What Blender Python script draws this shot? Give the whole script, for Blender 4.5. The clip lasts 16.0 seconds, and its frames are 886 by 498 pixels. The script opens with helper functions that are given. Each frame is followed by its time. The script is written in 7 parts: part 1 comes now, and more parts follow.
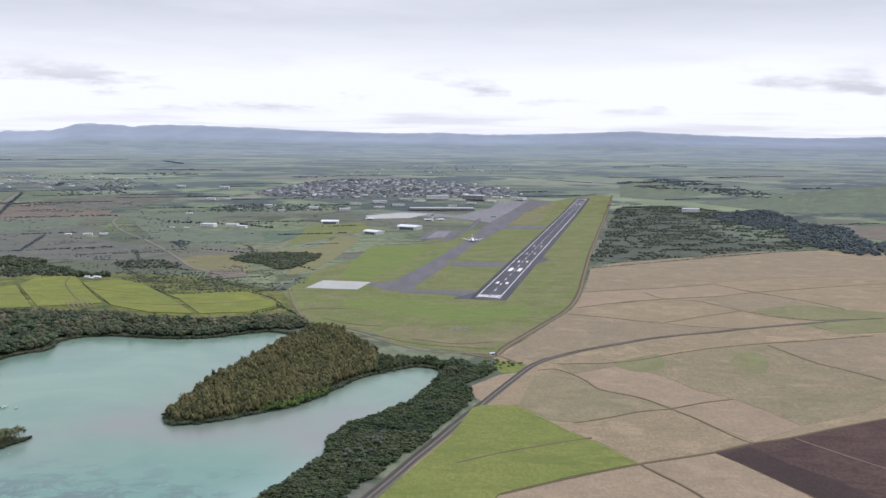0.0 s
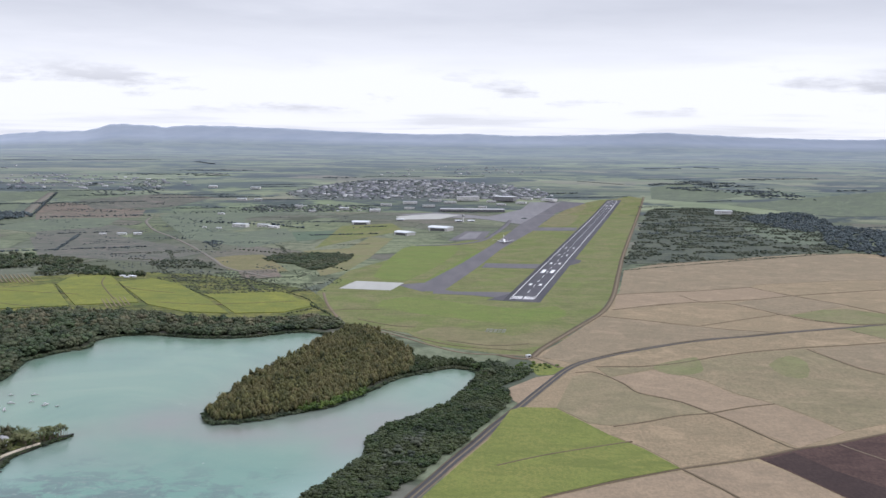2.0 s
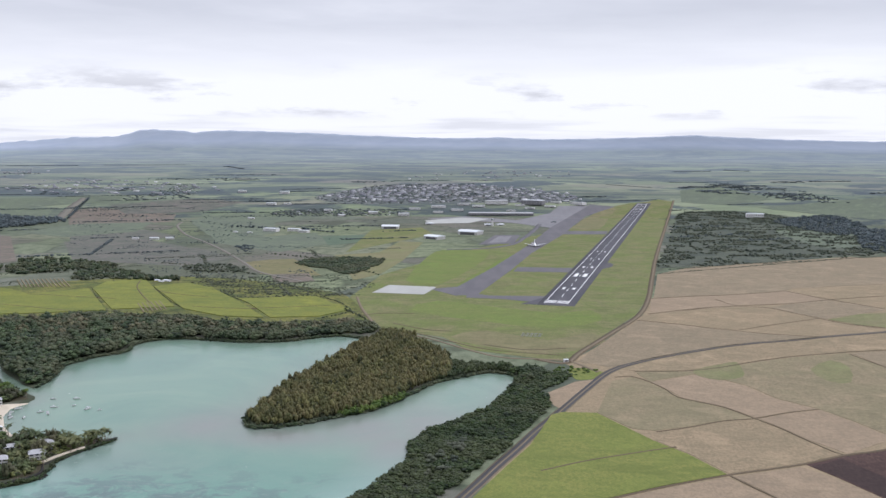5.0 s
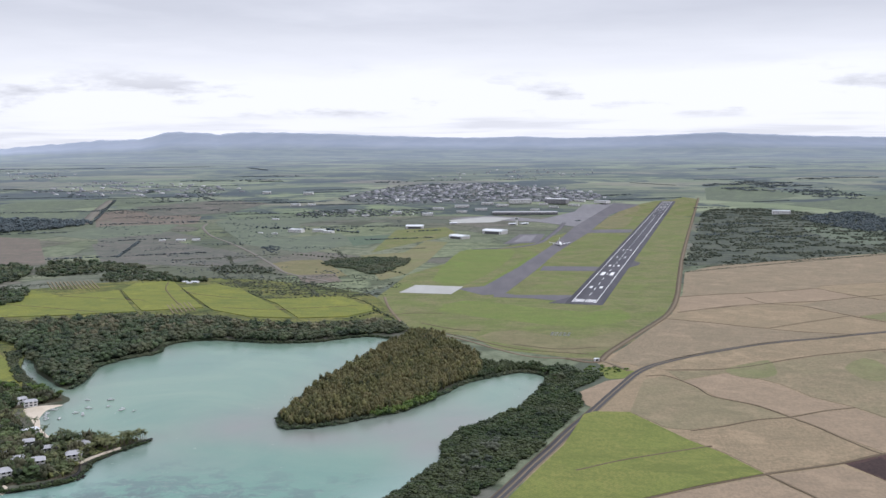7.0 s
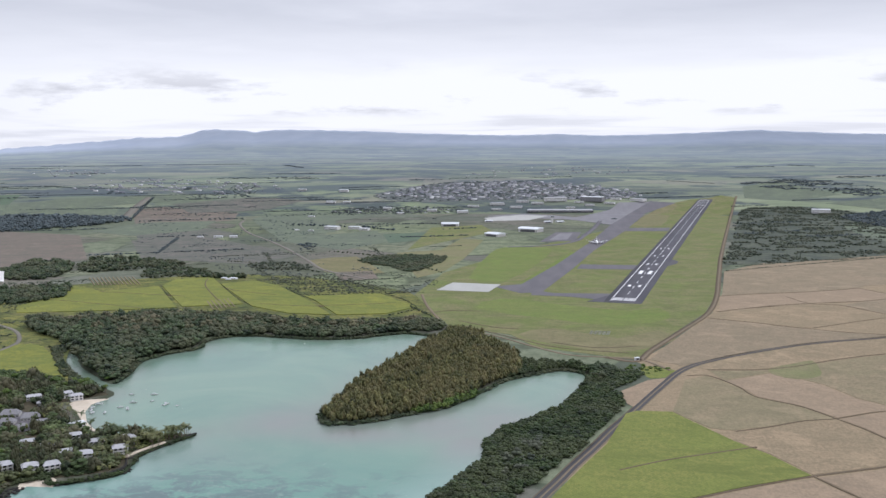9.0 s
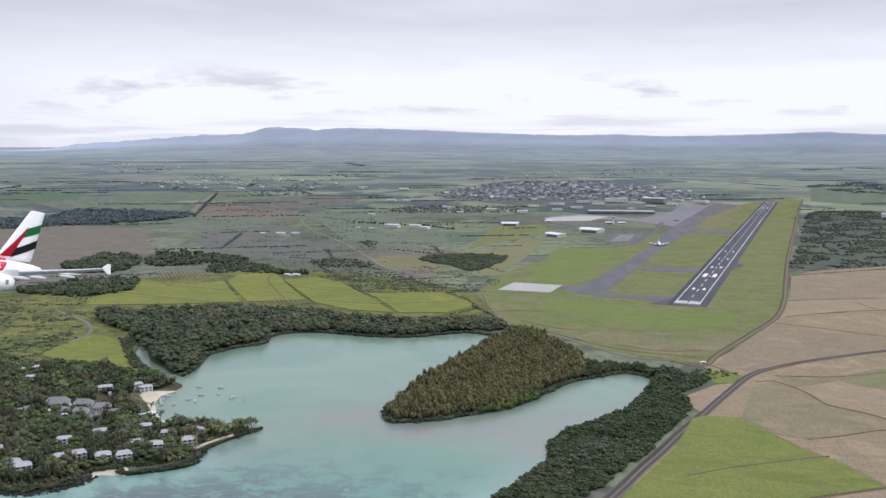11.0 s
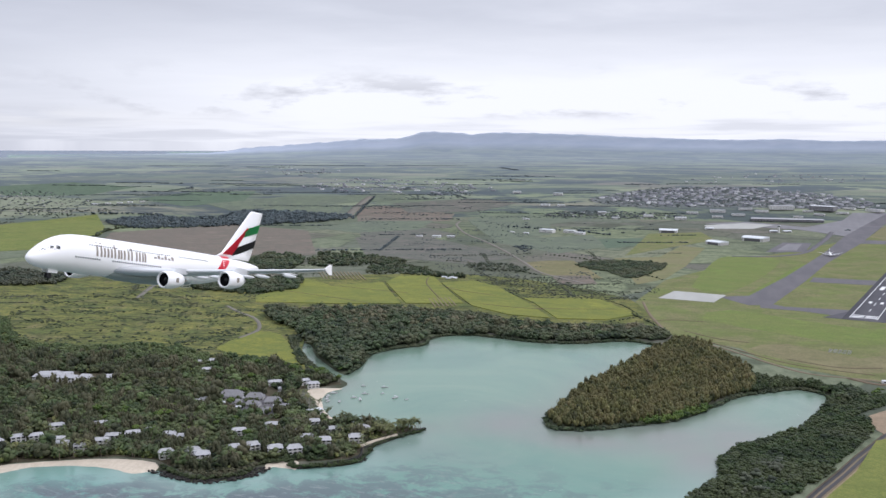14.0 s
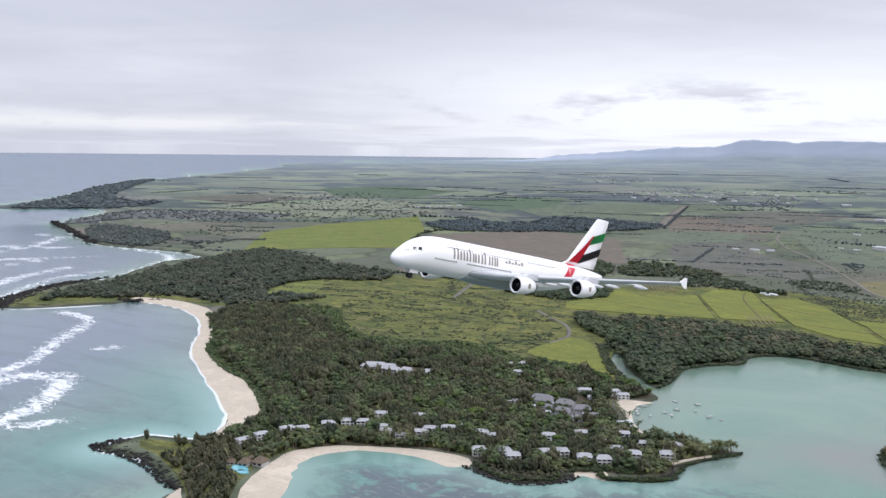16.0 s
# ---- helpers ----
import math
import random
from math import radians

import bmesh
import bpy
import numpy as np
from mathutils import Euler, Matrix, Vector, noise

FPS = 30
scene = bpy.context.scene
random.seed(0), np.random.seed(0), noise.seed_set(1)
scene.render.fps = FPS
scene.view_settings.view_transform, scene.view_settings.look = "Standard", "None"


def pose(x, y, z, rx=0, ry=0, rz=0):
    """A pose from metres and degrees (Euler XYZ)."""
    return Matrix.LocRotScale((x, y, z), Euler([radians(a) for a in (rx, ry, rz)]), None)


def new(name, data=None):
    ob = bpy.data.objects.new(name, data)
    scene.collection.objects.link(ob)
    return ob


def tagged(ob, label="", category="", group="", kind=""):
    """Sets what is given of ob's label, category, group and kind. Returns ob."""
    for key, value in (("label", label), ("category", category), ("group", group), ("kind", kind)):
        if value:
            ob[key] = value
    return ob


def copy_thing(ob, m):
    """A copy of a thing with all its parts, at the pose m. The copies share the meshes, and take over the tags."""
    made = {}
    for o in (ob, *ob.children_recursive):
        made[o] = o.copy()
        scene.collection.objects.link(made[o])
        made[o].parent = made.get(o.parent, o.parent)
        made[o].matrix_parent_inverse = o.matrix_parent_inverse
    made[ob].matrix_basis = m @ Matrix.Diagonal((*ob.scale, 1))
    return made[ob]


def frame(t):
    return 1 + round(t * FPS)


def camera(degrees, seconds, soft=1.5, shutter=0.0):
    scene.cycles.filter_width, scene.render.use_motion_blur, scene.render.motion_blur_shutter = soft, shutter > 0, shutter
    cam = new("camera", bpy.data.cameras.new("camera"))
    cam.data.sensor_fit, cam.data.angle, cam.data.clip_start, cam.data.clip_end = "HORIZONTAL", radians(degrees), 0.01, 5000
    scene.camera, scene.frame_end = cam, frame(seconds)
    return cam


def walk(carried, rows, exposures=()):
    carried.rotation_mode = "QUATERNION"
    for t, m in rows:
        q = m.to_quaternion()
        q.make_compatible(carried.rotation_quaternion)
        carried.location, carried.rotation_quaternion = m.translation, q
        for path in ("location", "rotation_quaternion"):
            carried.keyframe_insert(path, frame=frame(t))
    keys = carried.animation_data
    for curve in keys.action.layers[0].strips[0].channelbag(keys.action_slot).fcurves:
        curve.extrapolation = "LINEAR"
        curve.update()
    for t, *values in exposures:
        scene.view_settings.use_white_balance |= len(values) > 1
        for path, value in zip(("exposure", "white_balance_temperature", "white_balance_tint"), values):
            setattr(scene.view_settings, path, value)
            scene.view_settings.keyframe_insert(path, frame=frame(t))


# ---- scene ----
cam = camera(49.86, 16.0)


def flown(x, y, z, yaw, pitch, roll):
    """A camera pose: yaw to the left of +y, pitch up, roll to its left, in degrees."""
    return pose(x, y, z, 90, 0, yaw) @ pose(0, 0, 0, pitch) @ pose(0, 0, 0, 0, 0, roll)


PATH = [
    (0.0, flown(0.66, -0.55, 280.06, 0.867, -6.641, 0.442)),
    (0.5, flown(-2.56, 0.38, 279.93, 1.457, -6.634, 0.499)),
    (1.0, flown(-5.67, 1.21, 279.81, 1.895, -6.626, 0.517)),
    (1.5, flown(-8.67, 1.92, 279.71, 2.250, -6.605, 0.539)),
    (2.0, flown(-11.57, 2.54, 279.62, 2.492, -6.585, 0.545)),
    (2.5, flown(-14.38, 3.07, 279.54, 2.609, -6.507, 0.524)),
    (3.0, flown(-17.12, 3.52, 279.47, 2.844, -6.396, 0.373)),
    (3.5, flown(-19.78, 3.88, 279.41, 3.195, -6.392, 0.347)),
    (4.0, flown(-22.38, 4.17, 279.35, 3.305, -6.377, 0.383)),
    (6.5, flown(-34.76, 4.76, 279.17, 5.185, -6.360, -0.204)),
    (7.0, flown(-37.16, 4.75, 279.15, 5.283, -6.380, -0.317)),
    (7.5, flown(-39.56, 4.72, 279.12, 5.445, -6.406, -0.418)),
    (8.0, flown(-41.96, 4.66, 279.10, 5.881, -6.438, -0.438)),
    (10.5, flown(-54.22, 4.28, 278.95, 9.762, -6.571, 0.086)),
    (11.0, flown(-56.77, 4.23, 278.91, 10.650, -6.560, 0.186)),
    (11.5, flown(-59.37, 4.21, 278.86, 11.659, -6.550, 0.254)),
    (12.0, flown(-62.03, 4.21, 278.81, 12.549, -6.496, 0.265)),
    (12.5, flown(-64.74, 4.25, 278.75, 13.823, -6.417, 0.282)),
    (13.0, flown(-67.53, 4.34, 278.67, 15.581, -6.369, 0.218)),
    (13.5, flown(-70.38, 4.47, 278.59, 17.190, -6.351, 0.220)),
    (14.0, flown(-73.31, 4.66, 278.50, 19.659, -6.323, 0.286)),
    (14.1, flown(-73.91, 4.71, 278.48, 21.199, -6.314, 0.325)),
    (14.5, flown(-76.33, 4.91, 278.39, 25.279, -6.279, 0.483)),
    (15.0, flown(-79.43, 5.24, 278.27, 28.971, -6.167, 0.396)),
    (15.5, flown(-82.63, 5.63, 278.14, 33.353, -6.088, 0.487)),
    (16.0, flown(-85.92, 6.11, 278.00, 38.008, -6.014, 0.672)),
]
walk(cam, PATH, [(0.0, -0.04, 6000, 15), (8.0, -0.05, 6000, 15), (10.5, -0.07, 6000, 15), (13.5, -0.07, 6000, 15), (16.0, -0.02, 6000, 15)])

# ---- world and sun: a bright overcast day, thin near the horizon ahead ----
SUN_EL, SUN_AZ = 46, -85
sun = new("sun", bpy.data.lights.new("sun", "SUN"))
sun.data.energy, sun.data.angle, sun.data.color = 1.5, radians(14), (1.0, 0.98, 0.95)
sun.matrix_world = pose(0, 0, 600, SUN_EL - 90, 0, SUN_AZ)

world = bpy.data.worlds.new("world")
scene.world = world
world.use_nodes = True


class Nodes:
    """Shortcuts for node trees."""

    def __init__(self, tree):
        self.t = tree
        tree.nodes.clear()

    def add(self, kind, **values):
        n = self.t.nodes.new(kind)
        for k, v in values.items():
            n.inputs[k.replace("_", " ")].default_value = v
        return n

    def link(self, a, b):
        self.t.links.new(a, b)

    def put(self, v, socket):
        if isinstance(v, bpy.types.NodeSocket):
            self.link(v, socket)
        elif v is not None:
            socket.default_value = v

    def math(self, op, a, b=None, clamp=False):
        n = self.t.nodes.new("ShaderNodeMath")
        n.operation, n.use_clamp = op, clamp
        self.put(a, n.inputs[0])
        self.put(b, n.inputs[1])
        return n.outputs[0]

    def vec(self, op, a, b=None):
        n = self.t.nodes.new("ShaderNodeVectorMath")
        n.operation = op
        self.put(a, n.inputs[0])
        self.put(b, n.inputs[1])
        return n.outputs["Value"] if op in ("DOT_PRODUCT", "LENGTH") else n.outputs[0]

    def noise(self, vec, scale, detail=4.0, rough=0.55, distort=0.0):
        n = self.add("ShaderNodeTexNoise", Scale=scale, Detail=detail, Roughness=rough, Distortion=distort)
        self.put(vec, n.inputs["Vector"])
        return n.outputs["Fac"]

    def cells(self, vec, scale, feature="F1", out="Color"):
        n = self.add("ShaderNodeTexVoronoi", Scale=scale)
        n.feature = feature
        self.put(vec, n.inputs["Vector"])
        return n.outputs[out]

    def ramp(self, fac, *stops):
        n = self.t.nodes.new("ShaderNodeValToRGB")
        e = n.color_ramp.elements
        while len(e) < len(stops):
            e.new(0.5)
        for el, (p, c) in zip(e, stops):
            el.position = p
            el.color = (c, c, c, 1) if isinstance(c, (int, float)) else (*c, 1)
        self.put(fac, n.inputs[0])
        return n.outputs[0]

    def mix(self, fac, a, b, blend="MIX"):
        n = self.t.nodes.new("ShaderNodeMix")
        n.data_type, n.blend_type = "RGBA", blend
        self.put(fac, n.inputs[0])
        for v, k in ((a, 6), (b, 7)):
            self.put((*v, 1) if isinstance(v, tuple) else v, n.inputs[k])
        return n.outputs[2]

    def scaled(self, vec, x, y, z=1.0):
        return self.vec("MULTIPLY", vec, (x, y, z))


def make_world():
    k = Nodes(world.node_tree)
    d = k.add("ShaderNodeTexCoord").outputs["Generated"]
    xyz = k.add("ShaderNodeSeparateXYZ")
    k.link(d, xyz.inputs[0])
    x, y, z = xyz.outputs
    sky = k.t.nodes.new("ShaderNodeTexSky")
    sky.sky_type, sky.sun_disc = "NISHITA", False
    sky.sun_elevation, sky.sun_rotation = radians(SUN_EL), radians(-SUN_AZ)
    blue = k.mix(1.0, sky.outputs[0], (0.1, 0.1, 0.1), "MULTIPLY")
    # cloud deck seen in perspective
    up = k.math("ADD", k.math("MAXIMUM", z, 0.0), 0.045)
    over = k.add("ShaderNodeCombineXYZ")
    k.link(k.math("DIVIDE", x, up), over.inputs[0])
    k.link(k.math("DIVIDE", y, up), over.inputs[1])
    p = over.outputs[0]
    big = k.noise(k.scaled(p, 0.42, 0.42), 0.85, 5, 0.5, 0.3)
    fine = k.noise(k.scaled(p, 0.8, 0.8), 2.2, 7, 0.6, 0.2)
    lump = k.math("ADD", k.math("MULTIPLY", big, 0.84), k.math("MULTIPLY", fine, 0.17))
    # the deck thins out low over the land ahead
    ahead = k.vec("DOT_PRODUCT", d, (-math.sin(radians(2)), math.cos(radians(2)), 0.0))
    open_side = k.ramp(ahead, (0.70, 0.0), (0.90, 1.0))
    low = k.ramp(k.math("ADD", z, k.math("MULTIPLY", k.math("SUBTRACT", big, 0.5), 0.11)), (0.0, 0.55), (0.02, 1.0), (0.065, 1.0), (0.12, 0.16), (0.2, 0.0))
    bright = k.math("MULTIPLY", low, k.math("ADD", k.math("MULTIPLY", open_side, 0.85), 0.15), True)
    deck = k.ramp(lump, (0.30, (0.585, 0.595, 0.63)), (0.45, (0.665, 0.678, 0.71)), (0.55, (0.755, 0.765, 0.79)), (0.69, (0.93, 0.93, 0.935)))
    deck = k.mix(k.math("MULTIPLY", k.math("SUBTRACT", 1.0, open_side), 0.45), deck, (0.62, 0.63, 0.665))
    c = k.mix(bright, deck, (1.06, 1.06, 1.05))
    # small grey clouds floating below the deck
    q = k.add("ShaderNodeCombineXYZ")
    k.link(k.math("DIVIDE", x, y), q.inputs[0])
    k.link(k.math("MULTIPLY", z, 5.0), q.inputs[1])
    small = k.noise(q.outputs[0], 5.6, 8, 0.6, 0.1)
    belt = k.math("MULTIPLY", k.ramp(z, (0.022, 0.0), (0.032, 1.0), (0.052, 1.0), (0.085, 0.0)), k.ramp(small, (0.53, 0.0), (0.64, 1.0)), True)
    c = k.mix(k.math("MULTIPLY", belt, k.ramp(ahead, (0.72, 0.1), (0.9, 0.7))), c, (0.58, 0.58, 0.60))
    # a bright slit far out over the sea
    slit_n = k.noise(k.scaled(q.outputs[0], 1.0, 3.0), 2.5, 4)
    slit = k.math("MULTIPLY", k.ramp(z, (0.012, 0.0), (0.022, 1.0), (0.036, 0.0)), k.math("SUBTRACT", 1.0, open_side), True)
    c = k.mix(k.math("MULTIPLY", slit, k.ramp(slit_n, (0.38, 0.0), (0.52, 0.9))), c, (1.0, 0.98, 0.92))
    # an overcast sky grows brighter towards the zenith
    c = k.mix(1.0, c, k.ramp(z, (0.15, 0.5), (0.6, 1.0)), "MULTIPLY")
    c = k.mix(1.0, c, (2.0, 2.0, 2.0), "MULTIPLY")
    # broken cover lets a little of the sky through
    c = k.mix(0.06, c, blue)
    bg = k.add("ShaderNodeBackground", Strength=1.0)
    k.link(c, bg.inputs[0])
    out = k.add("ShaderNodeOutputWorld")
    k.link(bg.outputs[0], out.inputs[0])


make_world()


# ---- materials ----
def surface(name, build, rough=0.85, metal=0.0, spec=0.3):
    """A node material. build(k, position) returns colour, and may return (colour, bump height, bump distance) or a fourth, the roughness."""
    m = bpy.data.materials.new(name)
    m.use_nodes = True
    k = Nodes(m.node_tree)
    b = k.add("ShaderNodeBsdfPrincipled", Roughness=rough, Metallic=metal)
    b.inputs["Specular IOR Level"].default_value = spec
    out = k.add("ShaderNodeOutputMaterial")
    k.link(b.outputs[0], out.inputs[0])
    made = build(k, k.add("ShaderNodeNewGeometry").outputs["Position"])
    if not isinstance(made, tuple) or len(made) == 3 and not isinstance(made[0], bpy.types.NodeSocket):
        made = (made,)
    c = made[0]
    k.put((*c, 1) if isinstance(c, tuple) else c, b.inputs["Base Color"])
    if len(made) > 1 and made[1] is not None:
        bump = k.add("ShaderNodeBump", Strength=0.6, Distance=made[2])
        k.link(made[1], bump.inputs["Height"])
        k.link(bump.outputs[0], b.inputs["Normal"])
    if len(made) > 3:
        k.put(made[3], b.inputs["Roughness"])
    return m


def plan_of(k):
    n = k.t.nodes.new("ShaderNodeAttribute")
    n.attribute_name = "plan"
    return n.outputs["Vector"]


def value_of(k, name):
    n = k.t.nodes.new("ShaderNodeAttribute")
    n.attribute_name = name
    return n.outputs["Fac"]


def land_colour(k, p):
    """Farmland: squarish plots of many tones, dark field edges, streaks of scrub, fine growth."""
    m = k.add("ShaderNodeMapping", Rotation=(0, 0, radians(24)), Scale=(1.0, 0.72, 1.0))
    bent = k.add("ShaderNodeTexNoise", Scale=0.003, Detail=3.0)
    k.link(p, bent.inputs["Vector"])
    k.link(k.vec("ADD", p, k.scaled(bent.outputs["Color"], 160, 160, 0)), m.inputs[0])
    q = m.outputs[0]
    cells = []
    for feature in ("F1", "F2"):
        v = k.add("ShaderNodeTexVoronoi", Scale=0.0048, Randomness=0.9)
        v.feature, v.distance = feature, "CHEBYCHEV"
        k.link(q, v.inputs["Vector"])
        cells.append(v)
    sep = k.add("ShaderNodeSeparateColor")
    k.link(cells[0].outputs["Color"], sep.inputs[0])
    # plot tones hold extra blue, mid-distance haze put into the colour
    c = k.ramp(sep.outputs[0], (0.0, (0.108, 0.13, 0.09)), (0.14, (0.182, 0.205, 0.135)), (0.26, (0.085, 0.102, 0.082)), (0.38, (0.178, 0.158, 0.135)), (0.5, (0.14, 0.16, 0.122)), (0.62, (0.14, 0.132, 0.112)),
               (0.74, (0.19, 0.22, 0.13)), (0.86, (0.16, 0.145, 0.125)), (1.0, (0.10, 0.122, 0.094)))
    rim = k.math("SUBTRACT", cells[1].outputs["Distance"], cells[0].outputs["Distance"])
    broken = k.noise(p, 0.006, 3)
    c = k.mix(k.math("MULTIPLY", k.ramp(rim, (0.0, 0.85), (0.05, 0.0)), k.ramp(broken, (0.4, 0.0), (0.55, 1.0))), c, (0.055, 0.068, 0.045))
    wide = k.noise(k.scaled(p, 1.0, 0.8), 0.0016, 5, 0.6)
    c = k.mix(k.ramp(wide, (0.48, 0.0), (0.66, 0.75)), c, (0.10, 0.115, 0.07))
    streak = k.noise(k.scaled(p, 0.3, 1.5), 0.011, 7, 0.68)
    c = k.mix(k.ramp(streak, (0.54, 0.0), (0.62, 0.7)), c, (0.052, 0.066, 0.046))
    fine = k.noise(k.scaled(p, 1.0, 0.55), 0.05, 8, 0.72)
    c = k.mix(k.ramp(fine, (0.36, 0.6), (0.56, 0.0)), c, (0.06, 0.07, 0.042))
    return c, fine


def land(k, p):
    p = plan_of(k)
    c, fine = land_colour(k, p)
    sand = k.math("MULTIPLY", k.ramp(value_of(k, "shore"), (0.0, 1.0), (0.5, 0.8), (1.0, 0.0)), 1.0)
    c = k.mix(sand, c, (0.05, 0.058, 0.036))
    return c, fine, 1.5


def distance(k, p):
    """The far plain: long plots and belts of trees, then low hills; haze is painted in as blue growing with distance.
    """
    p = plan_of(k)
    bent = k.add("ShaderNodeTexNoise", Scale=0.0012, Detail=4.0)
    k.link(p, bent.inputs["Vector"])
    q = k.vec("ADD", p, k.scaled(bent.outputs["Color"], 500, 500, 0))
    tones = []
    for size, wide in ((0.0021, 0.7), (0.0009, 0.8)):
        v = k.add("ShaderNodeTexVoronoi", Scale=size, Randomness=1.0)
        v.distance = "CHEBYCHEV"
        k.link(k.scaled(q, wide, 1.0), v.inputs["Vector"])
        sep = k.add("ShaderNodeSeparateColor")
        k.link(v.outputs["Color"], sep.inputs[0])
        tones.append(sep.outputs[0])
    c = k.ramp(tones[0], (0.0, (0.17, 0.205, 0.125)), (0.17, (0.085, 0.10, 0.078)), (0.34, (0.25, 0.28, 0.17)), (0.5, (0.12, 0.135, 0.10)), (0.64, (0.21, 0.19, 0.155)), (0.8, (0.17, 0.215, 0.12)), (1.0, (0.08, 0.095, 0.08)))
    c = k.mix(0.42, c, k.ramp(tones[1], (0.0, (0.10, 0.115, 0.09)), (0.3, (0.24, 0.27, 0.16)), (0.55, (0.14, 0.145, 0.12)), (0.8, (0.26, 0.28, 0.17)), (1.0, (0.09, 0.105, 0.085))))
    belts = k.noise(k.scaled(q, 0.9, 0.9), 0.0013, 9, 0.7, 0.4)
    c = k.mix(k.ramp(belts, (0.52, 0.0), (0.55, 0.85)), c, (0.06, 0.074, 0.08))
    broad = k.noise(k.scaled(q, 0.9, 1.0), 0.0007, 9, 0.74, 0.3)
    c = k.mix(k.ramp(broad, (0.52, 0.0), (0.555, 0.8)), c, (0.062, 0.076, 0.084))
    fine = k.noise(k.scaled(p, 0.5, 1.0), 0.012, 8, 0.75)
    c = k.mix(k.ramp(fine, (0.38, 0.35), (0.55, 0.0)), c, (0.055, 0.065, 0.05))
    # painted haze: the colour pales to grey-blue with distance
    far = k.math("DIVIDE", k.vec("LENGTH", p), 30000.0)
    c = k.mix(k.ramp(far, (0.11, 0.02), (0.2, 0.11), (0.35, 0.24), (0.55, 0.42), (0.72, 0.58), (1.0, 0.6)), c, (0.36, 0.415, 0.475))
    # hills get haze blue as their base colour
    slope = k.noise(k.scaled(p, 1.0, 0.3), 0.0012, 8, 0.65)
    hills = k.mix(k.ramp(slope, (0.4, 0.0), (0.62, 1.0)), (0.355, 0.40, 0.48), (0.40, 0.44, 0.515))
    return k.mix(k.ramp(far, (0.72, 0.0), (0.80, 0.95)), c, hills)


def grassy(a, b, dark, rows=0.0, turn=0.0, streaks=0.4):
    """A field: two tones in broad patches, a fine grain, and if asked rows of planting."""

    def build(k, p):
        o = k.t.nodes.new("ShaderNodeObjectInfo").outputs["Random"]
        q = k.vec("ADD", p, k.scaled(k.math("MULTIPLY", o, 900.0), 1, 1, 1))
        broad = k.noise(q, 0.014, 7, 0.66, 0.6)
        c = k.mix(k.ramp(broad, (0.38, 0.0), (0.60, 1.0)), a, b)
        worn = k.noise(k.scaled(q, 0.5, 1.3), 0.03, 6, 0.66, 0.8)
        c = k.mix(k.ramp(worn, (0.50, 0.0), (0.66, streaks)), c, dark)
        fine = k.noise(k.scaled(q, 1.0, 0.6), 0.33, 6, 0.72)
        c = k.mix(k.ramp(fine, (0.38, 0.75), (0.58, 0.0)), c, dark)
        spot = k.noise(k.scaled(q, 0.6, 1.0), 0.06, 7, 0.72, 0.4)
        c = k.mix(k.ramp(spot, (0.53, 0.0), (0.64, 0.55)), c, dark)
        pale = k.noise(k.vec("ADD", q, (70.0, 200.0, 0.0)), 0.025, 7, 0.7, 0.5)
        c = k.mix(k.ramp(pale, (0.52, 0.0), (0.66, 0.5)), c, tuple(v * 1.25 for v in a))
        if rows:
            r = k.add("ShaderNodeTexWave", Scale=rows, Distortion=2.5, Detail=3.0)
            m = k.add("ShaderNodeMapping", Rotation=(0, 0, radians(turn)))
            k.link(p, m.inputs[0])
            k.link(m.outputs[0], r.inputs["Vector"])
            c = k.mix(k.math("MULTIPLY", r.outputs["Fac"], 0.28), c, dark)
        c = k.mix(k.math("MULTIPLY", o, 0.22), c, b)
        return c, fine, 0.8

    return build


def leafy(*tones, patch=0.8):
    """Foliage: every crown and bough has a tone of its own, with a leafy grain, and stands of trees differ. Tones: two
    common ones, that of some stands, and a dark one that paints shade into the crown cores.
    """

    def build(k, p):
        r = value_of(k, "tone")
        a, b, top, dark = tones
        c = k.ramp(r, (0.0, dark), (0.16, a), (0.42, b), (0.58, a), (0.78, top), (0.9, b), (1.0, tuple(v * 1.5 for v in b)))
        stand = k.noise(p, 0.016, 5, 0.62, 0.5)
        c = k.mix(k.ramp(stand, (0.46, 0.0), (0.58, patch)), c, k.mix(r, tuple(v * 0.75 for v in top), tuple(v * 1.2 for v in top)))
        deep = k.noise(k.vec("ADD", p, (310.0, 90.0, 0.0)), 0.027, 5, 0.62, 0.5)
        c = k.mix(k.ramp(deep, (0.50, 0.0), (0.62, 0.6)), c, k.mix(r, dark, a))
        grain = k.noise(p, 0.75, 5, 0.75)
        # painted highlight flecks on the grain's peaks, the dark tone in its hollows
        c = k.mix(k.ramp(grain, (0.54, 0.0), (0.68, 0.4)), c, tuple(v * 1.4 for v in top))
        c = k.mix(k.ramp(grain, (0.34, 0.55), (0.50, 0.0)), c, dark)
        return c, grain, 1.0

    return build


def plain(colour, grain=12.0, amount=0.18, scale=0.4):
    """A painted or built surface with weathering at two scales."""

    def build(k, p):
        dirt = k.noise(p, scale, 5, 0.65)
        fleck = k.noise(p, grain, 3)
        dim = tuple(v * 0.62 for v in colour)
        c = k.mix(k.ramp(dirt, (0.4, 0.0), (0.75, amount * 2)), colour, dim)
        return k.mix(k.math("MULTIPLY", fleck, amount), c, dim), fleck, 0.01

    return build


def paved(colour, worn):
    def build(k, p):
        long = k.noise(k.scaled(p, 1.0, 0.25), 0.035, 5, 0.6)
        fine = k.noise(p, 0.5, 5, 0.7)
        c = k.mix(k.ramp(long, (0.38, 0.0), (0.66, 0.8)), colour, worn)
        return k.mix(k.math("MULTIPLY", fine, 0.3), c, tuple(v * 0.5 for v in colour)), fine, 0.05

    return build


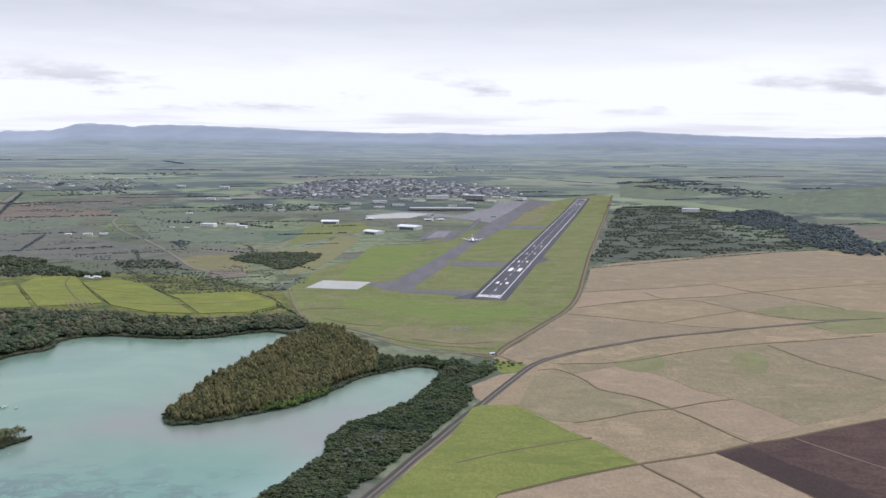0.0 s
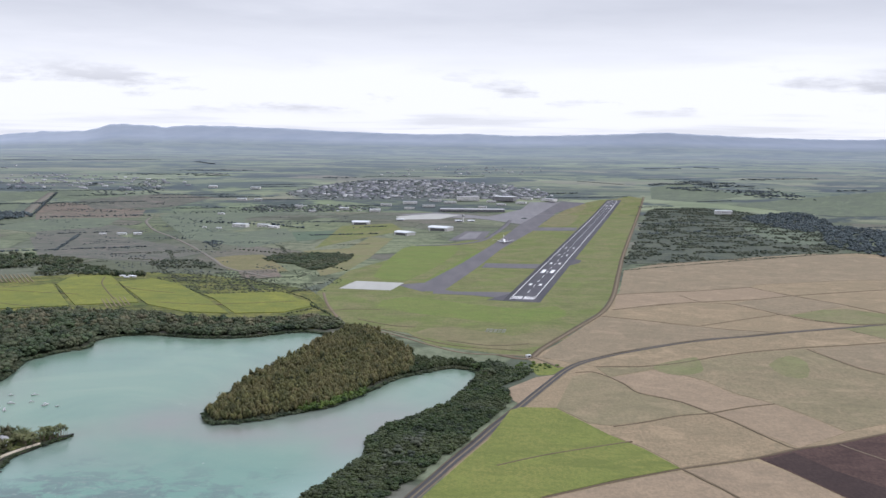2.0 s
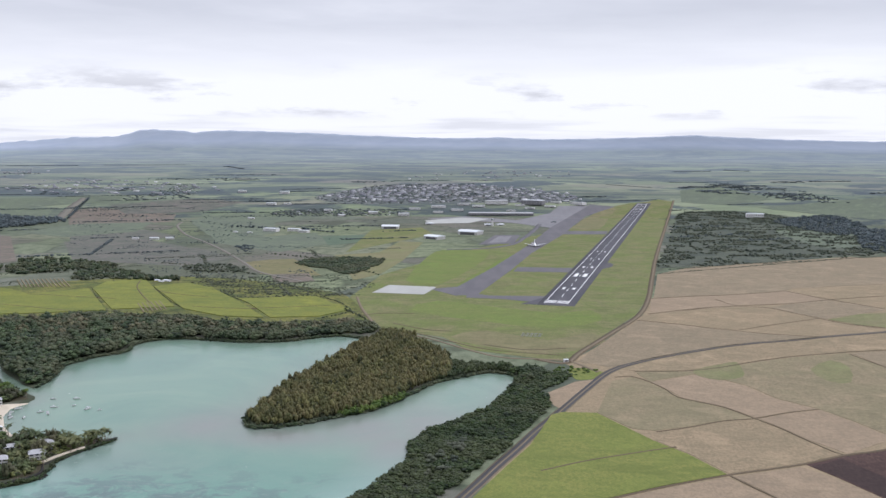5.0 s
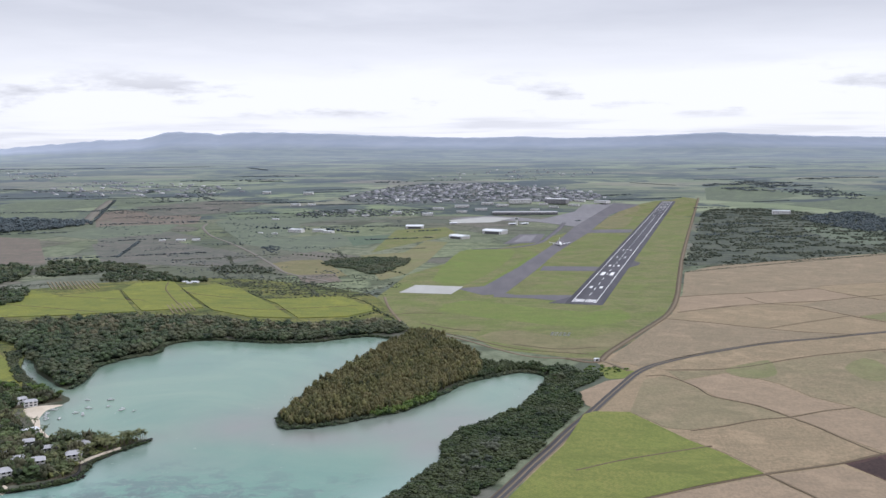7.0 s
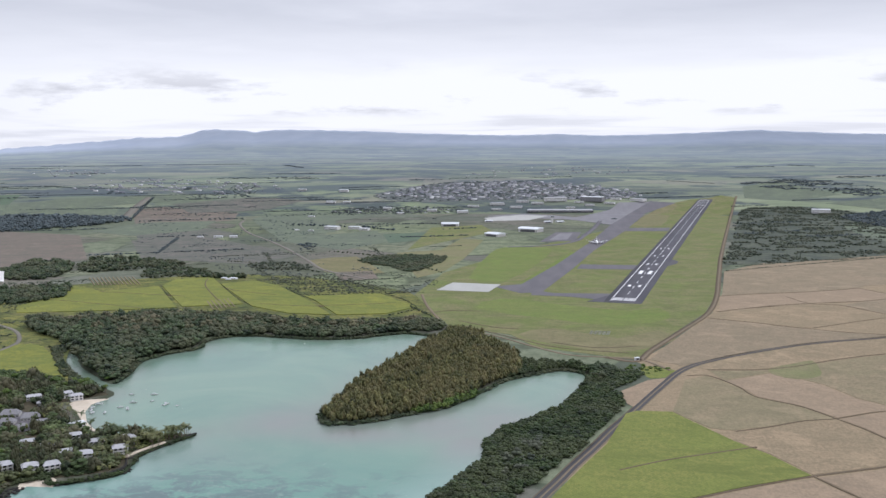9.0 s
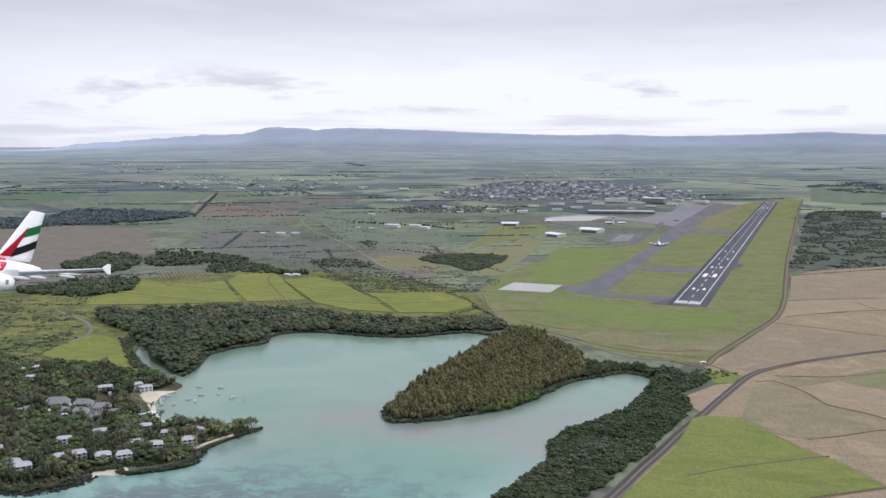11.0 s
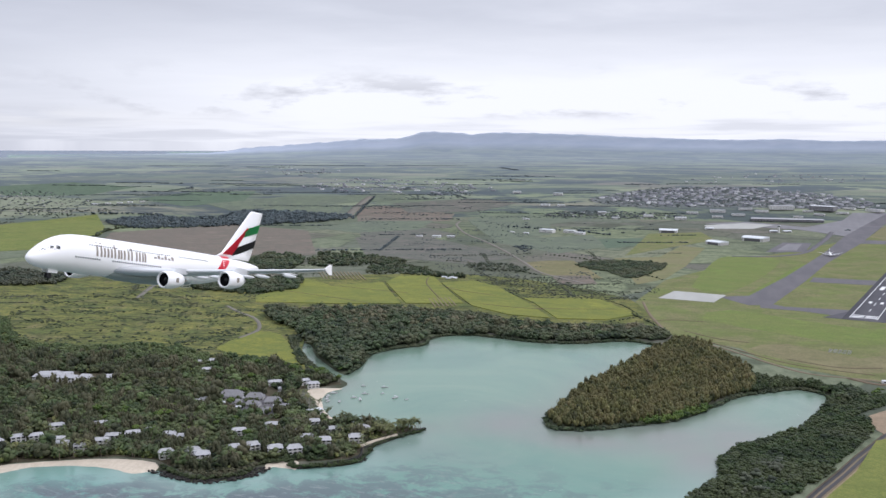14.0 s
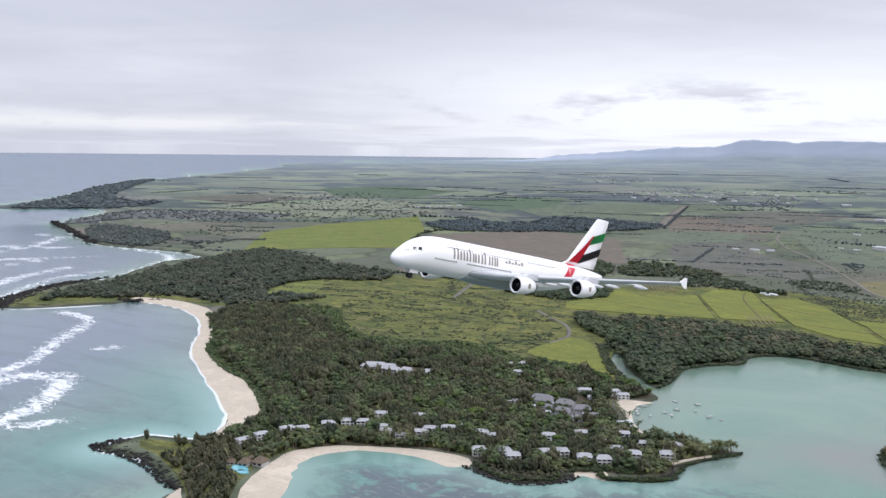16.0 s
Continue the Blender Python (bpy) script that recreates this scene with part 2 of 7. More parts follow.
def watery(k, p):
    p = plan_of(k)
    shore, open_sea, surf = value_of(k, "shore"), value_of(k, "open"), value_of(k, "surf")
    mottled = k.noise(p, 0.006, 6, 0.62, 0.8)
    c = k.mix(k.ramp(mottled, (0.35, 0.0), (0.65, 1.0)), (0.105, 0.202, 0.15), (0.15, 0.246, 0.176))
    c = k.mix(k.ramp(shore, (0.0, 0.6), (0.15, 0.25), (0.4, 0.0)), c, (0.17, 0.19, 0.155))
    c = k.mix(k.math("MULTIPLY", value_of(k, "shoal"), k.ramp(mottled, (0.35, 0.6), (0.6, 1.0))), c, (0.185, 0.182, 0.168))
    sea_n = k.noise(k.scaled(p, 0.7, 1.3), 0.004, 6, 0.6, 0.4)
    sea = k.mix(sea_n, (0.086, 0.12, 0.168), (0.134, 0.168, 0.216))
    c = k.mix(k.math("MULTIPLY", value_of(k, "bay"), 0.85), c, k.mix(k.ramp(mottled, (0.4, 0.0), (0.6, 1.0)), (0.085, 0.138, 0.14), (0.122, 0.182, 0.178)))
    c = k.mix(open_sea, c, sea)
    banded = k.noise(k.scaled(p, 0.25, 1.4), 0.02, 6, 0.65, 0.6)
    c = k.mix(k.math("MULTIPLY", k.ramp(banded, (0.50, 0.0), (0.60, 0.55)), k.math("MAXIMUM", value_of(k, "bay"), open_sea)), c, (0.055, 0.085, 0.10))
    c = k.mix(value_of(k, "clear"), c, k.mix(k.ramp(shore, (0.03, 1.0), (0.3, 0.0)), (0.076, 0.208, 0.172), (0.205, 0.35, 0.315)))
    reef = k.math("ADD", k.noise(k.scaled(p, 1.0, 1.15), 0.03, 9, 0.74, 0.5), k.math("MULTIPLY", value_of(k, "reef"), 0.15))
    c = k.mix(k.math("MULTIPLY", k.ramp(reef, (0.53, 0.0), (0.62, 0.92)), value_of(k, "reef")), c, (0.055, 0.074, 0.088))
    crumb = k.noise(k.scaled(p, 0.7, 1.6), 0.09, 6, 0.7, 0.6)
    c = k.mix(k.math("MULTIPLY", k.ramp(crumb, (0.55, 0.0), (0.62, 0.55)), value_of(k, "reef")), c, (0.20, 0.24, 0.22))
    fo = k.math("ADD", k.math("MULTIPLY", k.noise(k.scaled(p, 0.7, 1.3), 0.085, 9, 0.8, 1.4), 1.9), -0.45)
    torn = k.noise(p, 0.013, 4, 0.6)
    foam = k.ramp(k.math("ADD", fo, k.math("MULTIPLY", surf, k.math("ADD", 0.15, k.math("MULTIPLY", torn, 0.5)))), (0.80, 0.0), (0.92, 1.0))
    edge = value_of(k, "edge")
    foam = k.math("MAXIMUM", foam, k.ramp(k.math("ADD", k.math("MULTIPLY", edge, 0.8), k.math("MULTIPLY", torn, 0.5)), (0.72, 0.0), (0.86, 0.9)))
    c = k.mix(foam, c, (0.70, 0.72, 0.72))
    wave = k.noise(k.scaled(p, 1.0, 1.6), 0.16, 7, 0.62)
    return c, wave, 0.35, k.math("ADD", 0.16, k.math("MULTIPLY", foam, 0.6))


def hull_white(k, p):
    n = k.noise(p, 0.25, 4)
    return k.mix(k.math("MULTIPLY", n, 0.08), (0.93, 0.915, 0.905), (0.78, 0.77, 0.76)), None, 0


def tussocks(k, p):
    """Rough pasture: yellow-green grass, dark shrubby tufts in drifts and rows, worn brown spots."""
    drift = k.noise(k.scaled(p, 0.8, 1.0), 0.012, 7, 0.68, 0.9)
    c = k.mix(k.ramp(drift, (0.40, 0.0), (0.58, 1.0)), (0.125, 0.142, 0.042), (0.225, 0.215, 0.062))
    brown = k.noise(p, 0.022, 6, 0.66, 0.5)
    c = k.mix(k.ramp(brown, (0.53, 0.0), (0.64, 0.65)), c, (0.185, 0.15, 0.09))
    green = k.noise(k.vec("ADD", p, (400.0, 0.0, 0.0)), 0.018, 6, 0.66, 0.5)
    c = k.mix(k.ramp(green, (0.52, 0.0), (0.62, 0.7)), c, (0.095, 0.13, 0.045))
    tuft = k.noise(k.scaled(p, 0.6, 1.3), 0.045, 8, 0.72, 0.9)
    c = k.mix(k.math("MULTIPLY", k.ramp(tuft, (0.49, 0.0), (0.56, 0.95)), k.ramp(drift, (0.38, 1.0), (0.66, 0.35))), c, (0.034, 0.046, 0.022))
    small = k.noise(k.scaled(p, 0.7, 1.2), 0.16, 6, 0.7, 0.6)
    c = k.mix(k.ramp(small, (0.52, 0.0), (0.60, 0.6)), c, (0.05, 0.064, 0.028))
    line = k.noise(k.scaled(p, 0.18, 1.0), 0.035, 5, 0.6, 1.5)
    c = k.mix(k.ramp(k.math("ABSOLUTE", k.math("SUBTRACT", line, 0.5)), (0.0, 0.8), (0.014, 0.0)), c, (0.05, 0.06, 0.03))
    fine = k.noise(p, 0.3, 6, 0.75)
    return k.mix(k.ramp(fine, (0.40, 0.7), (0.56, 0.0)), c, (0.07, 0.08, 0.035)), tuft, 2.0


LAND = surface("land", land, 0.95, spec=0.1)
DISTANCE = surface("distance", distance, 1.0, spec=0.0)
LAWN_FRESH = surface("fresh_airfield_grass", grassy((0.128, 0.182, 0.045), (0.16, 0.182, 0.06), (0.1, 0.122, 0.045), streaks=0.6), 0.95, spec=0.1)
LAWN_DRY = surface("dry_airfield_grass", grassy((0.20, 0.172, 0.098), (0.165, 0.16, 0.08), (0.12, 0.115, 0.06), streaks=0.6), 0.95, spec=0.1)
AIRFIELD = surface("airfield_grass", grassy((0.13, 0.163, 0.05), (0.19, 0.176, 0.088), (0.098, 0.112, 0.046), streaks=0.7), 0.95, spec=0.1)
STRAW = surface("dry_grass", grassy((0.295, 0.225, 0.145), (0.245, 0.195, 0.125), (0.16, 0.133, 0.085)), 0.95, spec=0.1)
STRAW_OLIVE = surface("olive_dry_grass", grassy((0.252, 0.202, 0.13), (0.214, 0.185, 0.112), (0.14, 0.124, 0.078)), 0.95, spec=0.1)
STRAW_GREY = surface("grey_dry_grass", grassy((0.262, 0.205, 0.138), (0.23, 0.186, 0.124), (0.155, 0.132, 0.09)), 0.95, spec=0.1)
STRAW_PINK = surface("bare_dry_soil", grassy((0.29, 0.222, 0.15), (0.262, 0.202, 0.138), (0.185, 0.148, 0.104)), 0.95, spec=0.1)
VERGE = surface("field_verge", grassy((0.225, 0.185, 0.12), (0.19, 0.165, 0.10), (0.12, 0.105, 0.065)), 0.95, spec=0.1)
CANE = surface("green_cane", grassy((0.155, 0.182, 0.045), (0.205, 0.205, 0.06), (0.08, 0.108, 0.028), 0.12, 35, 0.7), 0.9, spec=0.15)
CANE_YELLOW = surface("yellow_cane", grassy((0.232, 0.226, 0.042), (0.165, 0.182, 0.042), (0.09, 0.112, 0.032), 0.09, 60, 0.7), 0.9, spec=0.15)
MEADOW = surface("rough_meadow", tussocks, 0.95, spec=0.1)
# FAR_GREEN, BROWN, MAUVE and THICKET have raised blue: haze put into their colour
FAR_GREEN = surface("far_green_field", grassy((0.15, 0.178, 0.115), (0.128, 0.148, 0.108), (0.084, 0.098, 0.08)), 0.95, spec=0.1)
PLOUGHED = surface("ploughed_soil", grassy((0.085, 0.055, 0.048), (0.105, 0.068, 0.056), (0.045, 0.03, 0.028), 0.16, 62, 0.7), 0.95, spec=0.1)
TILLED = surface("moist_ploughed_soil", grassy((0.05, 0.036, 0.034), (0.065, 0.045, 0.04), (0.03, 0.022, 0.022), 0.16, 62), 0.95, spec=0.1)
BROWN = surface("brown_field", grassy((0.185, 0.148, 0.122), (0.15, 0.135, 0.108), (0.10, 0.094, 0.078)), 0.95, spec=0.1)
ASPHALT = surface("asphalt", paved((0.062, 0.062, 0.072), (0.095, 0.09, 0.10)), 0.85)
ROAD_GREY = surface("old_road_asphalt", paved((0.06, 0.058, 0.06), (0.08, 0.076, 0.075)), 0.9)
ASPHALT_OLD = surface("worn_asphalt", paved((0.105, 0.10, 0.108), (0.14, 0.13, 0.135)), 0.85)
APRON_GREY = surface("grey_apron", paved((0.17, 0.165, 0.172), (0.215, 0.21, 0.215)), 0.85)
CONCRETE = surface("concrete", paved((0.36, 0.36, 0.33), (0.42, 0.42, 0.39)), 0.85)
TRACK_DARK = surface("overgrown_track", paved((0.125, 0.098, 0.066), (0.15, 0.118, 0.08)), 0.95, spec=0.1)
PATCHY = surface("greenish_dry_grass", grassy((0.16, 0.172, 0.078), (0.205, 0.184, 0.105), (0.13, 0.128, 0.066)), 0.95, spec=0.1)
MAUVE = surface("mauve_bare_soil", grassy((0.16, 0.142, 0.125), (0.128, 0.132, 0.108), (0.075, 0.086, 0.072), streaks=0.85), 0.95, spec=0.1)
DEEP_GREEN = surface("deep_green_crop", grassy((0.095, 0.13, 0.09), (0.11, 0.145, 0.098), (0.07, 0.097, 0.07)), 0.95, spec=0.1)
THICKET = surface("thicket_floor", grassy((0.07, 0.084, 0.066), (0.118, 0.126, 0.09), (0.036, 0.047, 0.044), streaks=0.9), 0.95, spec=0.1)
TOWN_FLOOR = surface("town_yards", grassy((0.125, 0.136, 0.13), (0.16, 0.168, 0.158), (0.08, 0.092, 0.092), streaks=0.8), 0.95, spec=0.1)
LITTER = surface("forest_floor", grassy((0.075, 0.065, 0.042), (0.10, 0.085, 0.055), (0.035, 0.036, 0.022)), 0.95, spec=0.1)
PALE_TRACK = surface("pale_gravel_track", paved((0.19, 0.178, 0.15), (0.16, 0.15, 0.125)), 0.95, spec=0.1)
TRACK = surface("earth_track", paved((0.20, 0.16, 0.115), (0.15, 0.13, 0.085)), 0.95, spec=0.1)
MARKING = surface("marking_paint", plain((0.78, 0.78, 0.76)), 0.6)
SAND = surface("sand", grassy((0.56, 0.49, 0.39), (0.50, 0.44, 0.35), (0.42, 0.36, 0.28)), 0.95, spec=0.1)
ROCK = surface("dark_rock", grassy((0.028, 0.027, 0.026), (0.05, 0.046, 0.042), (0.012, 0.012, 0.013)), 0.9, spec=0.15)
WATER = surface("water", watery, 0.16, spec=0.32)
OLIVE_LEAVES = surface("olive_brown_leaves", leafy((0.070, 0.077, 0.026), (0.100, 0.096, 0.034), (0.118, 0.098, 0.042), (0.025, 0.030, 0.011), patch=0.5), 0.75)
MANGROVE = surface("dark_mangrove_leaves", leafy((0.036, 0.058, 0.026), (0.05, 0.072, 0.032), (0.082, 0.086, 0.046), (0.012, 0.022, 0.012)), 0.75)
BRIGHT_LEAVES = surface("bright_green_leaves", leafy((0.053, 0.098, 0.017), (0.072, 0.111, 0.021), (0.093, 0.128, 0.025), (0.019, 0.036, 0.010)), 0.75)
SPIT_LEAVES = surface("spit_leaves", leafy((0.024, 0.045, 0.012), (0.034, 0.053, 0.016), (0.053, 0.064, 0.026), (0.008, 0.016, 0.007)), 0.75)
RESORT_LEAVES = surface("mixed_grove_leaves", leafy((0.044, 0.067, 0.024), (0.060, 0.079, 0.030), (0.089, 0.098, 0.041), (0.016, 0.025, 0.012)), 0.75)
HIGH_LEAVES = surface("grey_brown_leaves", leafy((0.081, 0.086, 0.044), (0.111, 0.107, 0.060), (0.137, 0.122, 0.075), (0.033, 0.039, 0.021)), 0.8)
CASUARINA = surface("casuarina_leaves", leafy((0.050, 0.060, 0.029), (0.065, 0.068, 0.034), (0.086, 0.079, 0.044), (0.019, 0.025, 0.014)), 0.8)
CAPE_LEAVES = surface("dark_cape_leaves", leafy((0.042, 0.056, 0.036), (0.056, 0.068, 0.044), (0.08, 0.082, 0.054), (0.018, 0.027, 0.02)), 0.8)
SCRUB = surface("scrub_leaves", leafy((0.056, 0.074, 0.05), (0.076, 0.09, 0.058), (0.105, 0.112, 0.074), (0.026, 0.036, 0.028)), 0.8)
# the next four put distance haze into the leaf colour: paler, bluer tones
TOWN_LEAVES = surface("hazed_town_leaves", leafy((0.106, 0.125, 0.125), (0.125, 0.144, 0.138), (0.144, 0.156, 0.144), (0.075, 0.090, 0.095)), 0.9)
COAST_LEAVES = surface("hazed_coast_leaves", leafy((0.07, 0.088, 0.082), (0.085, 0.10, 0.09), (0.10, 0.11, 0.094), (0.045, 0.058, 0.058)), 0.9)
DISTANT_LEAVES = surface("hazed_distant_leaves", leafy((0.11, 0.135, 0.145), (0.12, 0.145, 0.15), (0.135, 0.155, 0.155), (0.09, 0.11, 0.12)), 0.9)
FAR_LEAVES = surface("hazed_far_leaves", leafy((0.060, 0.081, 0.087), (0.071, 0.091, 0.095), (0.085, 0.101, 0.103), (0.041, 0.055, 0.062)), 0.85)
GROVE_GREEN = surface("fresh_grove_leaves", leafy((0.053, 0.085, 0.029), (0.070, 0.100, 0.035), (0.100, 0.120, 0.048), (0.020, 0.035, 0.015)), 0.75)
PALM_LEAVES = surface("palm_fronds", leafy((0.104, 0.140, 0.034), (0.136, 0.163, 0.048), (0.182, 0.179, 0.065), (0.039, 0.059, 0.020)), 0.6)
BARK = surface("bark", plain((0.19, 0.15, 0.11), 3.0), 0.9)
def town_walls(k, p):
    r = k.add("ShaderNodeNewGeometry").outputs["Random Per Island"]
    return k.ramp(r, (0.0, (0.22, 0.225, 0.25)), (0.3, (0.31, 0.315, 0.33)), (0.55, (0.16, 0.165, 0.19)), (0.85, (0.40, 0.40, 0.40)), (1.0, (0.6, 0.6, 0.6)))


TOWN_WALL = surface("town_walls", town_walls, 0.85)
WHITE_WALL = surface("white_render", plain((0.60, 0.59, 0.57)), 0.8)
CREAM_WALL = surface("cream_render", plain((0.44, 0.43, 0.41)), 0.8)
GREY_ROOF = surface("grey_shingle_roof", plain((0.40, 0.40, 0.41), 2.0, 0.3), 0.85)
LILAC_ROOF = surface("slate_roof", plain((0.225, 0.222, 0.228), 2.0, 0.35), 0.85)
WHITE_ROOF = surface("white_metal_roof", plain((0.64, 0.66, 0.68), 2.0, 0.12), 0.5)
RUST_ROOF = surface("red_tin_roof", plain((0.24, 0.20, 0.19), 2.0, 0.3), 0.7)
THATCH = surface("thatch", plain((0.16, 0.125, 0.09), 2.5, 0.35), 0.95)
DARK_GLASS = surface("dark_glass", lambda k, p: (0.02, 0.024, 0.03), 0.12, spec=0.6)
DARK_OPENING = surface("dark_doorway", plain((0.11, 0.11, 0.115)), 0.9)
BOAT_WHITE = surface("weathered_boat_paint", plain((0.50, 0.51, 0.50)), 0.5)
HULL = surface("gloss_white_paint", hull_white, 0.32, spec=0.5)
WING_GREY = surface("wing_grey_paint", plain((0.66, 0.67, 0.68), 1.5, 0.10), 0.4, spec=0.5)
BELLY_GREY = surface("belly_grey_paint", plain((0.30, 0.34, 0.33), 1.5, 0.12), 0.4, spec=0.5)
LIVERY_RED = surface("red_paint", plain((0.62, 0.012, 0.035), 1.5, 0.08), 0.32, spec=0.5)
LIVERY_GREEN = surface("green_paint", plain((0.022, 0.27, 0.075), 1.5, 0.08), 0.32, spec=0.5)
LIVERY_BLACK = surface("black_paint", plain((0.014, 0.014, 0.016), 1.5, 0.08), 0.32, spec=0.5)
MATT_BLACK = surface("matt_black_fan", plain((0.008, 0.008, 0.009)), 1.0, spec=0.0)
LIVERY_GOLD = surface("bronze_paint", plain((0.30, 0.26, 0.22), 1.5, 0.08), 0.4, spec=0.5)
METAL = surface("bare_metal", plain((0.45, 0.45, 0.46), 2.0, 0.15), 0.35, 0.9)
RUBBER = surface("rubber", plain((0.025, 0.025, 0.026)), 0.8)
POOL_BLUE = surface("pool_water", lambda k, p: (0.17, 0.44, 0.50), 0.1, spec=0.5)


# ---- plan: metres, +y along the first view; beyond NEAR the distance is drawn in towards the rim of the scene ----
MID, EYE, NEAR, DEEP = (-40.0, 4.0), 280.0, 3600.0, 1230.0


def inward(x, y, z=0.0):
    """Places of the plan (arrays or numbers) in the scene: true out to NEAR, then drawn in along the line of sight."""
    x, y, z = np.broadcast_arrays(np.asarray(x, float), np.asarray(y, float), np.asarray(z, float))
    dx, dy = x - MID[0], y - MID[1]
    far = np.hypot(dx, dy).clip(1e-6)
    k = np.where(far > NEAR, NEAR + DEEP * (1 - NEAR / far), far) / far
    return np.stack([MID[0] + dx * k, MID[1] + dy * k, np.where(far > NEAR, EYE + (z - EYE) * k, z)], -1), k


def rounded(points, steps=3, closed=True, wobble=0.0, seed=3):
    """A smooth line through plan points (Catmull-Rom), a little uneven if asked."""
    p = np.array(points, float)
    n = len(p)
    out = []
    for i in range(n if closed else n - 1):
        a, b, c, d = (p[(i + j) % n] if closed else p[min(max(i + j, 0), n - 1)] for j in (-1, 0, 1, 2))
        for s in range(steps):
            t = s / steps
            out.append(0.5 * (2 * b + (c - a) * t + (2 * a - 5 * b + 4 * c - d) * t * t + (3 * b - a - 3 * c + d) * t**3))
    if not closed:
        out.append(p[-1])
    out = np.array(out)
    if wobble:
        out += np.random.default_rng(seed).normal(0, wobble, out.shape)
    return out


def inside(poly, x, y):
    """Which of the points lie in the outline."""
    hit = np.zeros(len(x), bool)
    near = (x > poly[:, 0].min()) & (x < poly[:, 0].max()) & (y > poly[:, 1].min()) & (y < poly[:, 1].max())
    px, py = x[near], y[near]
    h = np.zeros(len(px), bool)
    for (ax, ay), (bx, by) in zip(poly, np.roll(poly, -1, 0)):
        if ay != by:
            h ^= ((ay > py) != (by > py)) & (px < (bx - ax) * (py - ay) / (by - ay) + ax)
    hit[near] = h
    return hit


def gap(line, x, y, closed=True):
    """How far the points are from the line."""
    best = np.full(len(x), 1e18)
    ends = np.roll(line, -1, 0) if closed else line[1:]
    for (ax, ay), (bx, by) in zip(line, ends):
        dx, dy = bx - ax, by - ay
        t = ((x - ax) * dx + (y - ay) * dy) / max(dx * dx + dy * dy, 1e-9)
        t = t.clip(0, 1)
        np.minimum(best, (x - ax - t * dx) ** 2 + (y - ay - t * dy) ** 2, out=best)
    return np.sqrt(best)


LAGOON_EAST = [(-60, -6000), (-90, 100), (-138, 560), (-152, 700), (-138, 738), (-128, 772), (-114, 810), (-114, 833), (-117, 854), (-111, 876), (-98, 908), (-84, 926), (-63, 960), (-46, 988), (-35, 1024), (-24, 1071), (-16, 1110),
               (-20, 1130), (-31, 1141), (-50, 1146), (-73, 1128), (-110, 1091), (-131, 1046), (-150, 1003), (-169, 969), (-194, 948), (-218, 925), (-247, 906), (-270, 899), (-284, 906), (-292, 940), (-289, 984),
               (-283, 1056), (-270, 1115), (-255, 1178), (-240, 1254), (-230, 1325), (-252, 1341), (-275, 1347), (-304, 1330), (-338, 1305), (-381, 1294), (-421, 1296), (-481, 1308), (-510, 1302), (-532, 1285), (-541, 1256)]
LAGOON_WEST = [(-534, 1220), (-560, 1186), (-579, 1140), (-572, 1101), (-562, 1056), (-563, 1027), (-581, 1041), (-620, 1080), (-651, 1119), (-680, 1162), (-696, 1172), (-683, 1141), (-652, 1097),
               (-627, 1066), (-589, 1030), (-562, 1008), (-542, 989), (-541, 964), (-549, 942), (-535, 904), (-512, 870), (-491, 852), (-473, 850), (-453, 844), (-424, 844), (-398, 857)]
SOUTH_BAY = [(-394, 848), (-409, 819), (-420, 786), (-416, 767), (-416, 741), (-430, 726), (-452, 713), (-463, 709), (-480, 709), (-483, 696), (-484, 679), (-497, 663), (-517, 651), (-542, 654), (-567, 663),
             (-582, 652), (-606, 656), (-631, 654), (-666, 639), (-684, 620), (-693, 593), (-687, 568), (-667, 543), (-639, 503), (-640, 470), (-660, 430), (-690, 425)]
WEST_BAY = [(-709, 445), (-717, 465), (-736, 468), (-781, 485), (-820, 490), (-853, 483), (-863, 502), (-861, 531), (-838, 546), (-811, 559), (-812, 577), (-838, 616), (-856, 633), (-908, 665), (-979, 704),
            (-1052, 749), (-1118, 788), (-1171, 830), (-1230, 887), (-1304, 946), (-1362, 977), (-1433, 1003), (-1502, 1005), (-1552, 993), (-1560, 953), (-1599, 869), (-1644, 813), (-1691, 817)]
WEST_COAST = [(-1758, 894), (-1801, 939), (-1838, 1007), (-1851, 1141), (-1928, 1248), (-1971, 1322), (-2020, 1398), (-2025, 1458), (-2013, 1504), (-2150, 1534), (-2260, 1523), (-2408, 1501), (-2546, 1520),
              (-2853, 1648), (-3207, 1798), (-3249, 1865), (-3578, 2212), (-3729, 2308), (-3933, 2307), (-3979, 2137), (-4069, 2035), (-4287, 2146), (-4519, 2434), (-4939, 2886), (-5517, 3433), (-6227, 4076),
              (-6719, 4648), (-8012, 6455), (-10139, 9163), (-11787, 10726), (-13600, 16500), (-14400, 22000), (-14300, 34000), (-70000, 34000), (-70000, -6000)]
COAST = rounded(LAGOON_EAST[1:] + LAGOON_WEST + SOUTH_BAY + WEST_BAY + WEST_COAST[:-3], 3, False, 0.9)
COAST = np.concatenate([[LAGOON_EAST[0]], COAST, WEST_COAST[-3:]])
